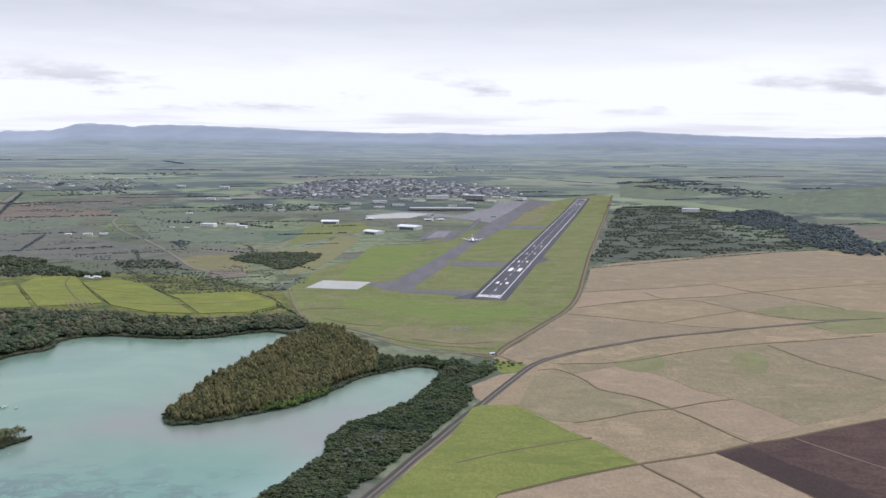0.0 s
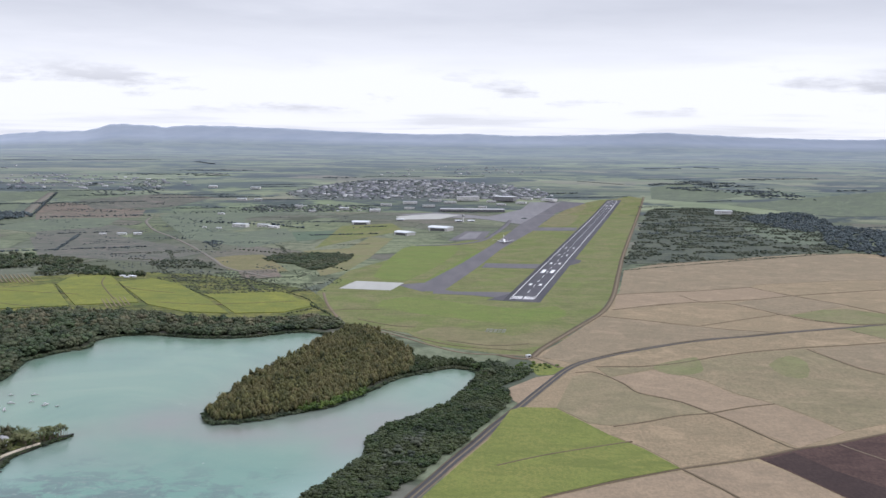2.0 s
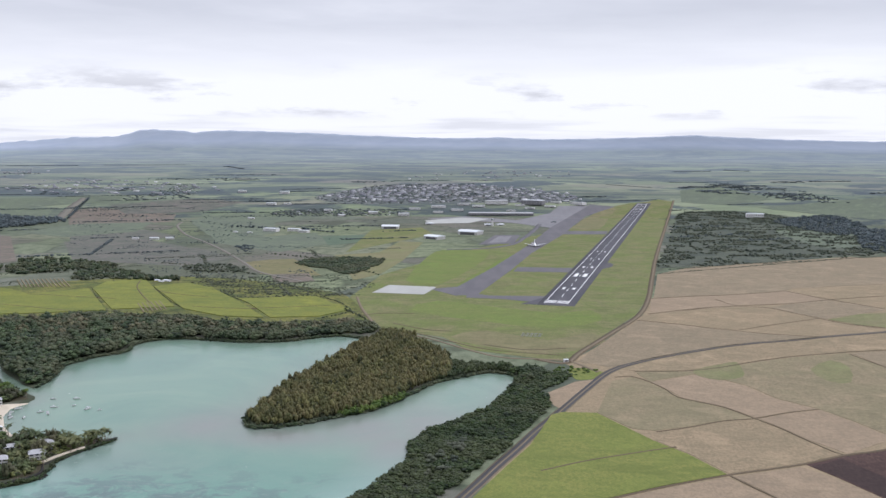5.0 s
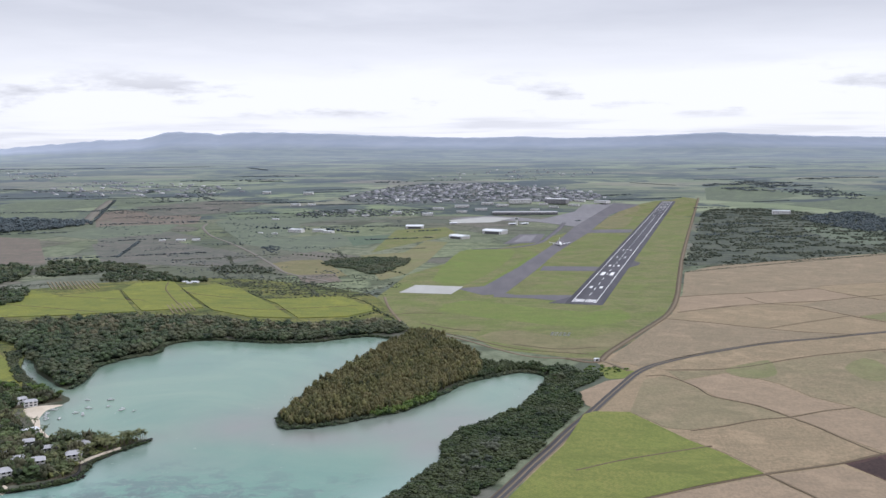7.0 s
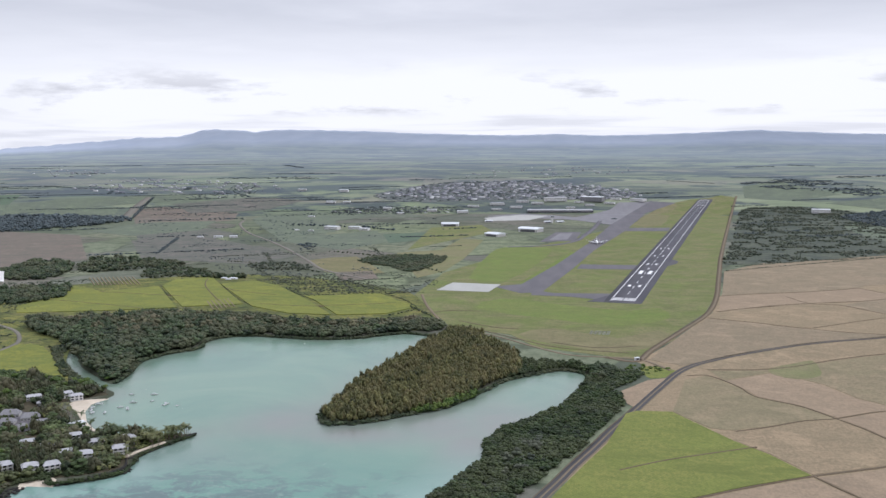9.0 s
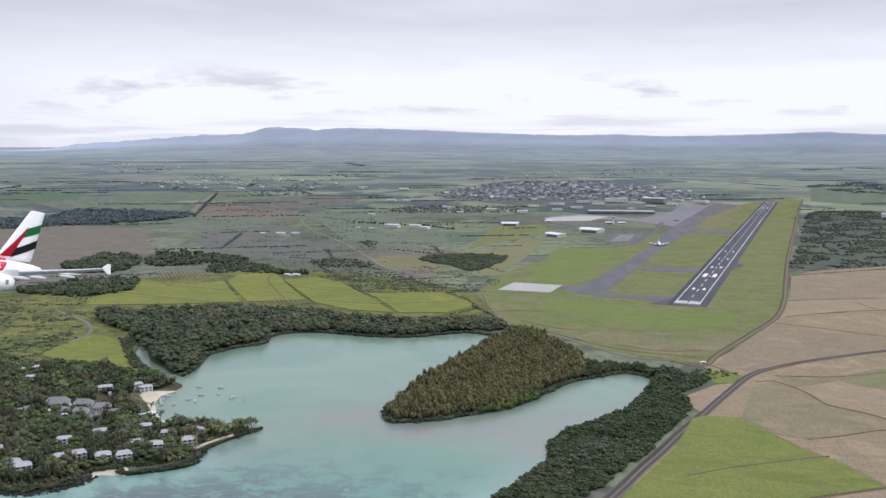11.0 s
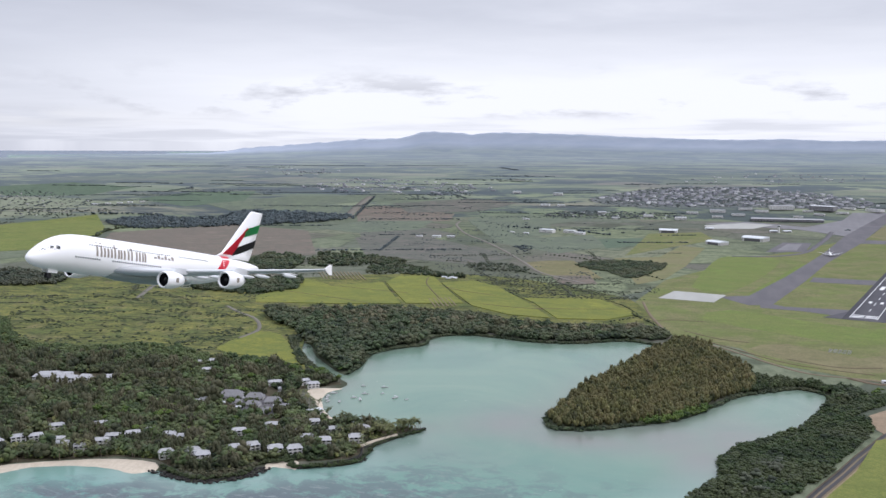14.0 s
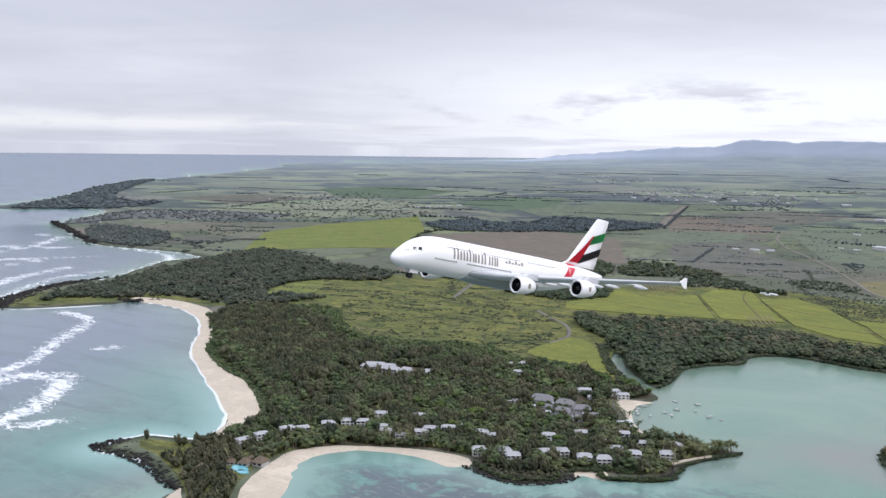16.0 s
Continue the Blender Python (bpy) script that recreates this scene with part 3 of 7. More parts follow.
SWELL = [rounded(a, 4, False) for a in (
    [(-1150, 520), (-1211, 571), (-1243, 625), (-1332, 715), (-1418, 812), (-1468, 847), (-1551, 851)], [(-1000, 440), (-1036, 519), (-1084, 572), (-1139, 615)], [(-1170, 550), (-1176, 582), (-1138, 603)], [(-985, 467), (-968, 505)],
    [(-1750, 847), (-1870, 977), (-1943, 1080), (-1964, 1214)], [(-2499, 1231), (-2570, 1362), (-2740, 1544)], [(-2336, 1489), (-2148, 1480), (-2035, 1416)], [(-1241, 729), (-1236, 743)],
    [(-1800, 780), (-1990, 1000), (-2080, 1180)], [(-1980, 800), (-2180, 1040), (-2260, 1250)], [(-2330, 1130), (-2200, 1330)], [(-2650, 1280), (-2450, 1400)], [(-2950, 1500), (-2760, 1580)], [(-1620, 700), (-1700, 790), (-1790, 880)])]


def shore_of(x, y):
    """Signed distance to the water's edge, positive on land."""
    d = gap(COAST, x, y)
    return np.where(inside(COAST, x, y), -d, d)


# far hills: bearing (degrees left of +y) and angle above eye level of their crest
CREST = [(-30, 0.3), (-24, 0.27), (-20.5, 0.18), (-16, 0.28), (-12.8, 0.42), (-10.9, 0.54), (-6.3, 0.34), (-2.3, 0.25), (0.4, 0.36), (3.7, 0.3), (8.4, 0.43), (11.7, 0.59), (14.3, 0.66), (16.9, 0.72),
         (18.3, 0.56), (19.5, 0.71), (21.2, 0.73), (22.1, 0.42), (23, 0.3), (25, 0.22), (26.9, 0.07), (28.8, -0.12), (30.8, -0.24), (33.2, -0.55), (36, -0.9)]


def land_height(x, y, shore):
    far, bearing = np.hypot(x - MID[0], y - MID[1]), np.degrees(np.arctan2(MID[0] - x, y - MID[1]))
    z = np.where(shore > 0, 2.0 * (1 - np.exp(-shore.clip(0) / 9.0)), np.maximum(shore * 0.1, -3.0))
    knolls = (0.014 * np.sin(bearing * 3.1) * np.sin(bearing * 1.3 + 1) + 0.008 * np.sin(bearing * 7.3 + 2)) * (1 + ((bearing - 12) / 6).clip(0, 1.5))
    crest = EYE + 27000 * np.tan(np.radians(np.interp(bearing, [c[0] for c in CREST], [c[1] for c in CREST]) + knolls))
    rise = ((far - 17000) / 10000).clip(0, 1)
    back = 1 - ((far - 27000) / 3000).clip(0, 1)
    return z + np.where(shore > 0, crest.clip(0) * rise**2.0 * back, 0)


def polar(bearings, fars):
    b, f = np.meshgrid(np.radians(bearings), fars, indexing="ij")
    x, y = MID[0] - f * np.sin(b), MID[1] + f * np.cos(b)
    n, m = b.shape
    i = np.arange(n * m).reshape(n, m)
    quads = np.stack([i[:-1, :-1], i[:-1, 1:], i[1:, 1:], i[1:, :-1]], -1).reshape(-1, 4)
    return x.ravel(), y.ravel(), quads


def mesh_of(name, verts, faces, smooth=False, **values):
    """A mesh from arrays of vertices and of faces with equal corners, with float or vector values at the vertices."""
    me = bpy.data.meshes.new(name)
    k = faces.shape[1]
    me.vertices.add(len(verts))
    me.vertices.foreach_set("co", np.asarray(verts, np.float32).ravel())
    me.loops.add(faces.size)
    me.loops.foreach_set("vertex_index", faces.astype(np.int32).ravel())
    me.polygons.add(len(faces))
    me.polygons.foreach_set("loop_start", np.arange(0, faces.size, k, dtype=np.int32))
    for key, v in values.items():
        v = np.asarray(v, np.float32)
        a = me.attributes.new(key, "FLOAT_VECTOR" if v.ndim == 2 else "FLOAT", "POINT")
        a.data.foreach_set("vector" if v.ndim == 2 else "value", v.ravel())
    me.update(calc_edges=True)
    me.validate()
    if smooth:
        me.polygons.foreach_set("use_smooth", np.ones(len(me.polygons), bool))
    return me


def link(name, me, material, parent=None, label=""):
    me.materials.append(material)
    ob = new(name, me)
    if parent:
        ob.parent = parent
    return tagged(ob, label)


def sheet(name, bearings, fars, material, label, category, kind="structure"):
    x, y, quads = polar(bearings, fars)
    s = shore_of(x, y)
    p, _ = inward(x, y, land_height(x, y, s))
    me = mesh_of(name, p, quads, True, plan=np.stack([x, y, 0 * x], -1), shore=(s / 14).clip(0, 1))
    return tagged(link(name, me, material), label, category, kind=kind)


SEEN = np.arange(-29, 69, 0.16)
ROUND = np.concatenate([SEEN, np.arange(69, 331.0, 6.0), [331.0]])
dips = np.arange(24.0, 4.4, -0.085)
sheet("ground", ROUND, np.concatenate([[0.1, 150, 350, 500], EYE / np.tan(np.radians(dips))]), LAND, "green and brown coastal farmland ground with scattered scrub", "ground")
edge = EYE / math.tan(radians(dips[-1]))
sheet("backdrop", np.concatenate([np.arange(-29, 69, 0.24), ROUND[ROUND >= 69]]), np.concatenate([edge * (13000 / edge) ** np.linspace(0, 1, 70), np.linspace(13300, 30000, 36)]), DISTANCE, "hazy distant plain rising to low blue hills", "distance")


def make_water():
    x, y, quads = polar(np.concatenate([np.arange(-29, 69, 0.25), np.arange(69, 331.0, 6.0), [331.0]]), np.concatenate([[0.1, 200, 400], EYE / np.tan(np.radians(np.arange(26, 2.0, -0.14))), [9000, 11000, 14000, 18000, 24000, 31000]]))
    s = -shore_of(x, y)
    p, _ = inward(x, y, 0.0)
    west = ((-x - 0.25 * y - 840) / 190).clip(0, 1) * ((1900 - y - 0.2 * x) / 300).clip(0, 1)
    west = np.maximum(west, ((-x - 1750) / 500).clip(0, 1))
    open_sea = west * ((s - 15) / 80).clip(0, 1)
    surf = np.zeros(len(x))
    for n, a in enumerate(SWELL):
        surf = np.maximum(surf, np.exp(-((gap(a, x, y, False) / (19 + 4 * (n % 3))) ** 2)))
    edge_foam = np.exp(-((s / 8) ** 2)) * ((-x - 740) / 60).clip(0, 1)
    rocks = np.exp(-((s / 28) ** 2)) * ((-x - 1580) / 40).clip(0, 1) * 0.75
    bay_side = ((-x - 575) / 30).clip(0, 1)
    reef = ((820 - y - 0.15 * np.abs(x + 350)) / 160).clip(0, 1) * (0.4 * ((s - 3 - 12 * bay_side) / 8).clip(0, 1) + 0.6 * ((s - 14 - 24 * bay_side) / 24).clip(0, 1)) * (1 - open_sea) * ((x + 790) / 60).clip(0.25, 1)
    clear = np.maximum.reduce([np.exp(-(((x + 610) / 90) ** 2 + ((y - 600) / 75) ** 2)), 1.0 * ((-x - 760) / 60).clip(0, 1) * np.exp(-((s / 95) ** 2)) * ((-y + 800) / 160).clip(0, 1), 0.6 * ((870 - y) / 170).clip(0, 1) * ((-x + 60) / 200).clip(0, 1) * ((x + 760) / 60).clip(0, 1)])
    banks = ((-325, 905, 50, 60, 0.9), (-245, 872, 95, 38, 0.85), (-165, 905, 55, 60, 0.9), (-110, 930, 45, 70, 0.8), (-135, 850, 30, 60, 0.8), (-380, 790, 90, 40, 0.5), (-560, 640, 40, 25, 0.5))
    shoal = np.maximum.reduce([w * np.exp(-(((x - a) / p) ** 2 + ((y - b) / q) ** 2)) for a, b, p, q, w in banks])
    me = mesh_of("water", p, quads, True, plan=np.stack([x, y, 0 * x], -1), shore=(s / 160).clip(0, 1), open=open_sea, surf=np.maximum.reduce([surf, rocks, 0.8 * np.exp(-((s / 12) ** 2)) * np.exp(-(((x + 850) / 55) ** 2 + ((y - 505) / 55) ** 2))]), reef=reef, clear=clear, bay=((-x - 720) / 60).clip(0, 1) * ((1100 - y) / 60).clip(0, 1), shoal=shoal, edge=edge_foam)
    tagged(link("water", me, WATER), "turquoise lagoon and grey sea with white surf", "water", kind="structure")


make_water()


def plot(name, points, material, height=0.25, label="", category="field", smooth=2, wobble=0.0, base=2.0, parent=None, on_ground=False):
    """A field, pavement or beach: a low slab over an outline of the plan, cut finely enough to follow the far ground."""
    line = rounded(points, smooth, True, wobble) if smooth > 1 else np.array(points, float)
    bm = bmesh.new()
    face = bm.faces.new([bm.verts.new((x, y, 0)) for x, y in line])
    lo, hi = line.min(0), line.max(0)
    if np.hypot(*(np.abs(line - np.array(MID)).max(0))) > NEAR:
        for axis, normal in ((0, (1, 0, 0)), (1, (0, 1, 0))):
            for v in np.r_[np.arange(lo[axis] + 120, hi[axis], 120), np.arange(3441, 3615, 12) if axis and lo[0] > -1500 else []]:
                at = [0, 0, 0]
                at[axis] = v
                bmesh.ops.bisect_plane(bm, geom=bm.verts[:] + bm.edges[:] + bm.faces[:], plane_co=at, plane_no=normal)
    if on_ground:
        for axis, normal in ((0, (1, 0, 0)), (1, (0, 1, 0))):
            for v in np.arange(lo[axis] + 5, hi[axis], 5):
                at = [0, 0, 0]
                at[axis] = v
                bmesh.ops.bisect_plane(bm, geom=bm.verts[:] + bm.edges[:] + bm.faces[:], plane_co=at, plane_no=normal)
    bmesh.ops.triangulate(bm, faces=bm.faces[:])
    top = bm.faces[:]
    if face.is_valid and face.normal.z < 0 or top[0].normal.z < 0:
        bmesh.ops.reverse_faces(bm, faces=top)
    rim = [e for e in bm.edges if e.is_boundary]
    low = bmesh.ops.extrude_edge_only(bm, edges=rim)["geom"]
    drop = {v for v in low if isinstance(v, bmesh.types.BMVert)}
    places, _ = inward([v.co.x for v in bm.verts], [v.co.y for v in bm.verts], [base - 0.6 if v in drop else base + height for v in bm.verts])
    if on_ground:
        xs, ys = np.array([v.co.x for v in bm.verts]), np.array([v.co.y for v in bm.verts])
        lift = land_height(xs, ys, shore_of(xs, ys)) + height
        places[:, 2] = [z - 1.0 if v in drop else z for v, z in zip(bm.verts, lift)]
    for v, c in zip(bm.verts, places):
        v.co = c
    bmesh.ops.recalc_face_normals(bm, faces=bm.faces[:])
    me = bpy.data.meshes.new(name)
    bm.to_mesh(me)
    bm.free()
    ob = link(name, me, material, parent)
    return ob if parent else tagged(ob, label, category, kind="structure")


def band(name, points, width, material, height, label, category, base=2.0, parent=None):
    """A road, taxiway or line of even width along a smooth line of the plan."""
    line = rounded(points, 6, False) if len(points) > 2 else np.linspace(points[0], points[1], 240 if np.hypot(*np.subtract(points[1], points[0])) > 500 else 24)
    way = np.gradient(line, axis=0)
    side = np.stack([-way[:, 1], way[:, 0]], -1) / np.linalg.norm(way, axis=1, keepdims=True) * width / 2
    a, b = line + side, line - side
    n = len(line)
    tops, _ = inward(np.r_[a[:, 0], b[:, 0]], np.r_[a[:, 1], b[:, 1]], base + height)
    lows, _ = inward(np.r_[a[:, 0], b[:, 0]], np.r_[a[:, 1], b[:, 1]], base - 0.5)
    v = np.concatenate([tops, lows])
    i = np.arange(n - 1)
    quads = np.concatenate([np.stack([i + n, i + n + 1, i + 1, i], -1), np.stack([i, i + 1, i + 1 + 2 * n, i + 2 * n], -1), np.stack([i + n + 1, i + n, i + 3 * n, i + 3 * n + 1], -1)])
    ob = link(name, mesh_of(name, v, quads), material, parent)
    return ob if parent else tagged(ob, label, category, kind="structure")


# ---- fields ----
plot("field", [(46, 1195), (90, 1290), (190, 1548), (245, 1781), (290, 2055), (668, 2300), (920, 2440), (1400, 2300), (1300, 1500), (900, 700), (500, 400), (0, 500), (-60, 690), (-30, 810), (30, 990), (80, 1110)],
     STRAW, 0.1, "dry straw-coloured farmland beyond the road", "field", 1)
DRY = "dry straw-coloured grass field between dirt tracks"
plot("field", [(290, 2052), (452, 2262), (638, 2320), (819, 2418), (955, 2325), (1300, 2190), (1180, 1960), (752, 1960), (520, 1870), (498, 1840), (381, 1779), (234, 1726)], STRAW_GREY, 0.3, "wide grey-brown dry field below the scrub", smooth=1)
plot("field", [(228, 1720), (381, 1776), (498, 1837), (528, 1775), (542, 1738), (464, 1692), (367, 1660), (205, 1566)], STRAW_PINK, 0.3, DRY, smooth=1)
plot("field", [(528, 1779), (500, 1840), (752, 1950), (1180, 1950), (1100, 1760), (752, 1834), (644, 1788), (544, 1740)], STRAW, 0.3, DRY, smooth=1)
plot("field", [(201, 1560), (292, 1621), (367, 1654), (414, 1640), (448, 1585), (469, 1547), (387, 1489), (319, 1438), (237, 1476), (178, 1506)], STRAW, 0.3, DRY, smooth=1)
plot("field", [(417, 1644), (464, 1688), (542, 1734), (572, 1706), (612, 1643), (556, 1600), (480, 1544), (448, 1590)], STRAW_GREY, 0.3, DRY, smooth=1)
plot("field", [(176, 1502), (237, 1473), (287, 1443), (356, 1410), (426, 1395), (376, 1372), (318, 1350), (226, 1292), (150, 1226), (100, 1180), (62, 1208), (92, 1290)], STRAW_GREY, 0.3, DRY, smooth=1)
plot("field", [(128, 1163), (187, 1171), (237, 1194), (291, 1233), (347, 1266), (430, 1300), (491, 1319), (600, 1362), (650, 1475), (507, 1424), (376, 1362), (272, 1312), (172, 1236), (112, 1172)], STRAW, 0.3, DRY, smooth=1)
plot("field", [(128, 1158), (187, 1164), (237, 1187), (291, 1226), (347, 1259), (424, 1292), (438, 1229), (452, 1180), (474, 1145), (520, 1060), (420, 960), (341, 915), (321, 968), (300, 1011), (268, 1048), (248, 1103), (203, 1158), (139, 1113)], STRAW_OLIVE, 0.3, "mottled olive and straw grass field", smooth=1)
plot("field", [(432, 1290), (491, 1311), (600, 1350), (900, 1400), (760, 1050), (530, 1064), (478, 1150), (457, 1182), (442, 1231)], STRAW_GREY, 0.3, DRY, smooth=1)
plot("field", [(141, 1109), (203, 1153), (246, 1100), (266, 1046), (298, 1009), (264, 995), (226, 971), (202, 1011), (164, 1043), (154, 1079)], STRAW_PINK, 0.3, "pale bare strip between olive fields", smooth=1)
plot("field", [(228, 967), (265, 990), (300, 1005), (319, 966), (339, 911), (314, 890), (279, 861), (256, 903), (242, 939)], STRAW_PINK, 0.3, "pale bare strip between olive fields", smooth=1)
plot("field", [(66, 976), (95, 1110), (121, 1131), (137, 1107), (150, 1076), (160, 1040), (198, 1008), (223, 967), (190, 959), (149, 933), (115, 917), (95, 922)], STRAW_OLIVE, 0.3, DRY, smooth=1)
plot("field", [(119, 911), (149, 927), (190, 953), (225, 963), (238, 936), (252, 901), (268, 864), (274, 859), (227, 831), (160, 800), (137, 849), (112, 886)], STRAW, 0.3, DRY, smooth=1)
plot("field", [(20, 560), (37, 718), (100, 759), (157, 790), (172, 765), (188, 733), (240, 560)], STRAW_PINK, 0.3, "bare pinkish-brown dry field", smooth=1)
plot("field", [(163, 793), (227, 822), (247, 795), (266, 755), (340, 560), (246, 560), (192, 734), (176, 768)], STRAW_PINK, 0.3, "bare pinkish-brown dry field", smooth=1)
plot("field", [(14, 1045), (34, 1076), (52, 1104), (78, 1118), (56, 1046), (30, 985), (22, 1000)], STRAW_PINK, 0.24, "bare brown corner between thicket and road", smooth=1)
plot("field", [(48, 1168), (70, 1172), (90, 1152), (80, 1124), (56, 1112), (50, 1132)], CANE, 0.2, "fresh green grass at the road bend", smooth=2)
plot("field", [(202, 1175), (240, 1208), (264, 1224), (262, 1180), (254, 1145), (223, 1125), (201, 1145)], PATCHY, 0.36, "green patch in a dry field", smooth=2)
plot("field", [(347, 1191), (389, 1245), (399, 1205), (375, 1129), (350, 1132)], PATCHY, 0.36, "green patch in a dry field", smooth=2)
plot("field", [(481, 1540), (553, 1597), (599, 1608), (644, 1568), (720, 1540), (700, 1500), (610, 1482), (559, 1473), (509, 1502)], PATCHY, 0.5, "green crop field among dry fields", smooth=1)
plot("field", [(529, 1434), (605, 1470), (720, 1500), (700, 1400), (561, 1366)], PATCHY, 0.5, "green crop field among dry fields", smooth=1)
plot("field", [(18, 962), (30, 973), (65, 973), (93, 918), (110, 884), (135, 847), (158, 797), (100, 765), (36, 723), (-14, 600), (-78, 640), (-58, 712), (-26, 805), (-6, 860)], CANE, 0.9, "bright green sugar cane field beside the road", smooth=1)
plot("field", [(232, 830), (274, 854), (314, 872), (376, 908), (444, 949), (560, 890), (480, 560), (350, 560), (276, 738), (248, 800)], PLOUGHED, 0.3, "dark freshly ploughed field", smooth=1)
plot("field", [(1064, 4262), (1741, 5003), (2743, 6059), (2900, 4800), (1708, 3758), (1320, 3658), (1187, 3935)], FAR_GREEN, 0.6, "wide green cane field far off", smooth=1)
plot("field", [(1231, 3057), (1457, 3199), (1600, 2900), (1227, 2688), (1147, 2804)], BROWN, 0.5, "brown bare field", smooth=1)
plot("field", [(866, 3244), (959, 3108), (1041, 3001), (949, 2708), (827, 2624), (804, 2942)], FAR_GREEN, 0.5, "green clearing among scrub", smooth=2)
YCANE = "yellow-green sugar cane field behind the mangroves"
plot("field", [(-964, 1493), (-959, 1568), (-985, 1726), (-896, 1663), (-820, 1737), (-689, 1514), (-783, 1478), (-930, 1437)], CANE_YELLOW, 1.2, YCANE, smooth=1)
plot("field", [(-813, 1739), (-824, 1832), (-759, 1862), (-668, 1696), (-590, 1558), (-683, 1521)], CANE_YELLOW, 1.2, YCANE, smooth=1)
plot("field", [(-709, 1775), (-659, 1825), (-592, 1769), (-487, 1603), (-415, 1473), (-487, 1479), (-568, 1539)], CANE_YELLOW, 1.2, YCANE, smooth=1)
plot("field", [(-506, 1647), (-377, 1688), (-290, 1557), (-330, 1490), (-405, 1474), (-475, 1604)], CANE_YELLOW, 1.2, YCANE, smooth=1)
plot("field", [(-1279, 1259), (-1286, 1393), (-1151, 1487), (-976, 1424), (-858, 1311), (-816, 1243), (-776, 1116), (-773, 1035), (-844, 1077), (-1008, 1011), (-1109, 1056), (-1217, 1167)], MEADOW, 0.5,
     "rough olive-green meadow with hedges and bushes", smooth=2)
plot("field", [(-783, 1086), (-793, 1206), (-749, 1202), (-678, 1110), (-628, 1053), (-659, 1050), (-711, 1067)], CANE_YELLOW, 0.8, "smooth yellow-green field beside a track", smooth=2)
plot("field", [(-1151, 1495), (-1080, 1640), (-960, 1590), (-880, 1470), (-860, 1330), (-970, 1432)], MEADOW, 0.45, "rough green meadow beside a grove", smooth=1)
plot("field", [(-1443, 1200), (-1514, 1340), (-1480, 1394), (-1364, 1235)], CANE, 0.8, "bright green field among dark trees", smooth=2)
plot("field", [(-1717, 1956), (-2007, 2398), (-1830, 2792), (-1482, 2684), (-1165, 2120), (-1255, 1928), (-1173, 1680), (-1313, 1608), (-1493, 1632)], BROWN, 0.4, "wide brown harvested field", smooth=1)
plot("field", [(-2436, 2076), (-2516, 2384), (-2535, 2973), (-2069, 2453), (-1797, 2019), (-1926, 1893), (-2057, 1663)], CANE, 0.8, "green cane field beside a tree-lined track", smooth=1)
plot("field", [(-2523, 3674), (-2490, 4388), (-1975, 4765), (-1870, 4230), (-2090, 3815), (-2184, 3355)], FAR_GREEN, 0.8, "far green cane field", smooth=1)

plot("field", [(-1340, 1010), (-1330, 1420), (-1150, 1520), (-1000, 1740), (-800, 1890), (-600, 1900), (-330, 1720), (-225, 1400), (-330, 1370), (-500, 1390), (-700, 1180), (-600, 1015), (-700, 985), (-1000, 940)], MEADOW, 0.03, "rough grass around the cane fields", smooth=2)
plot("field", [(-1330, 1120), (-1440, 1090), (-1560, 1150), (-1520, 1500), (-1300, 1620), (-1140, 1520), (-1290, 1400)], MEADOW, 0.035, "rough grass between wood and meadow", smooth=2)
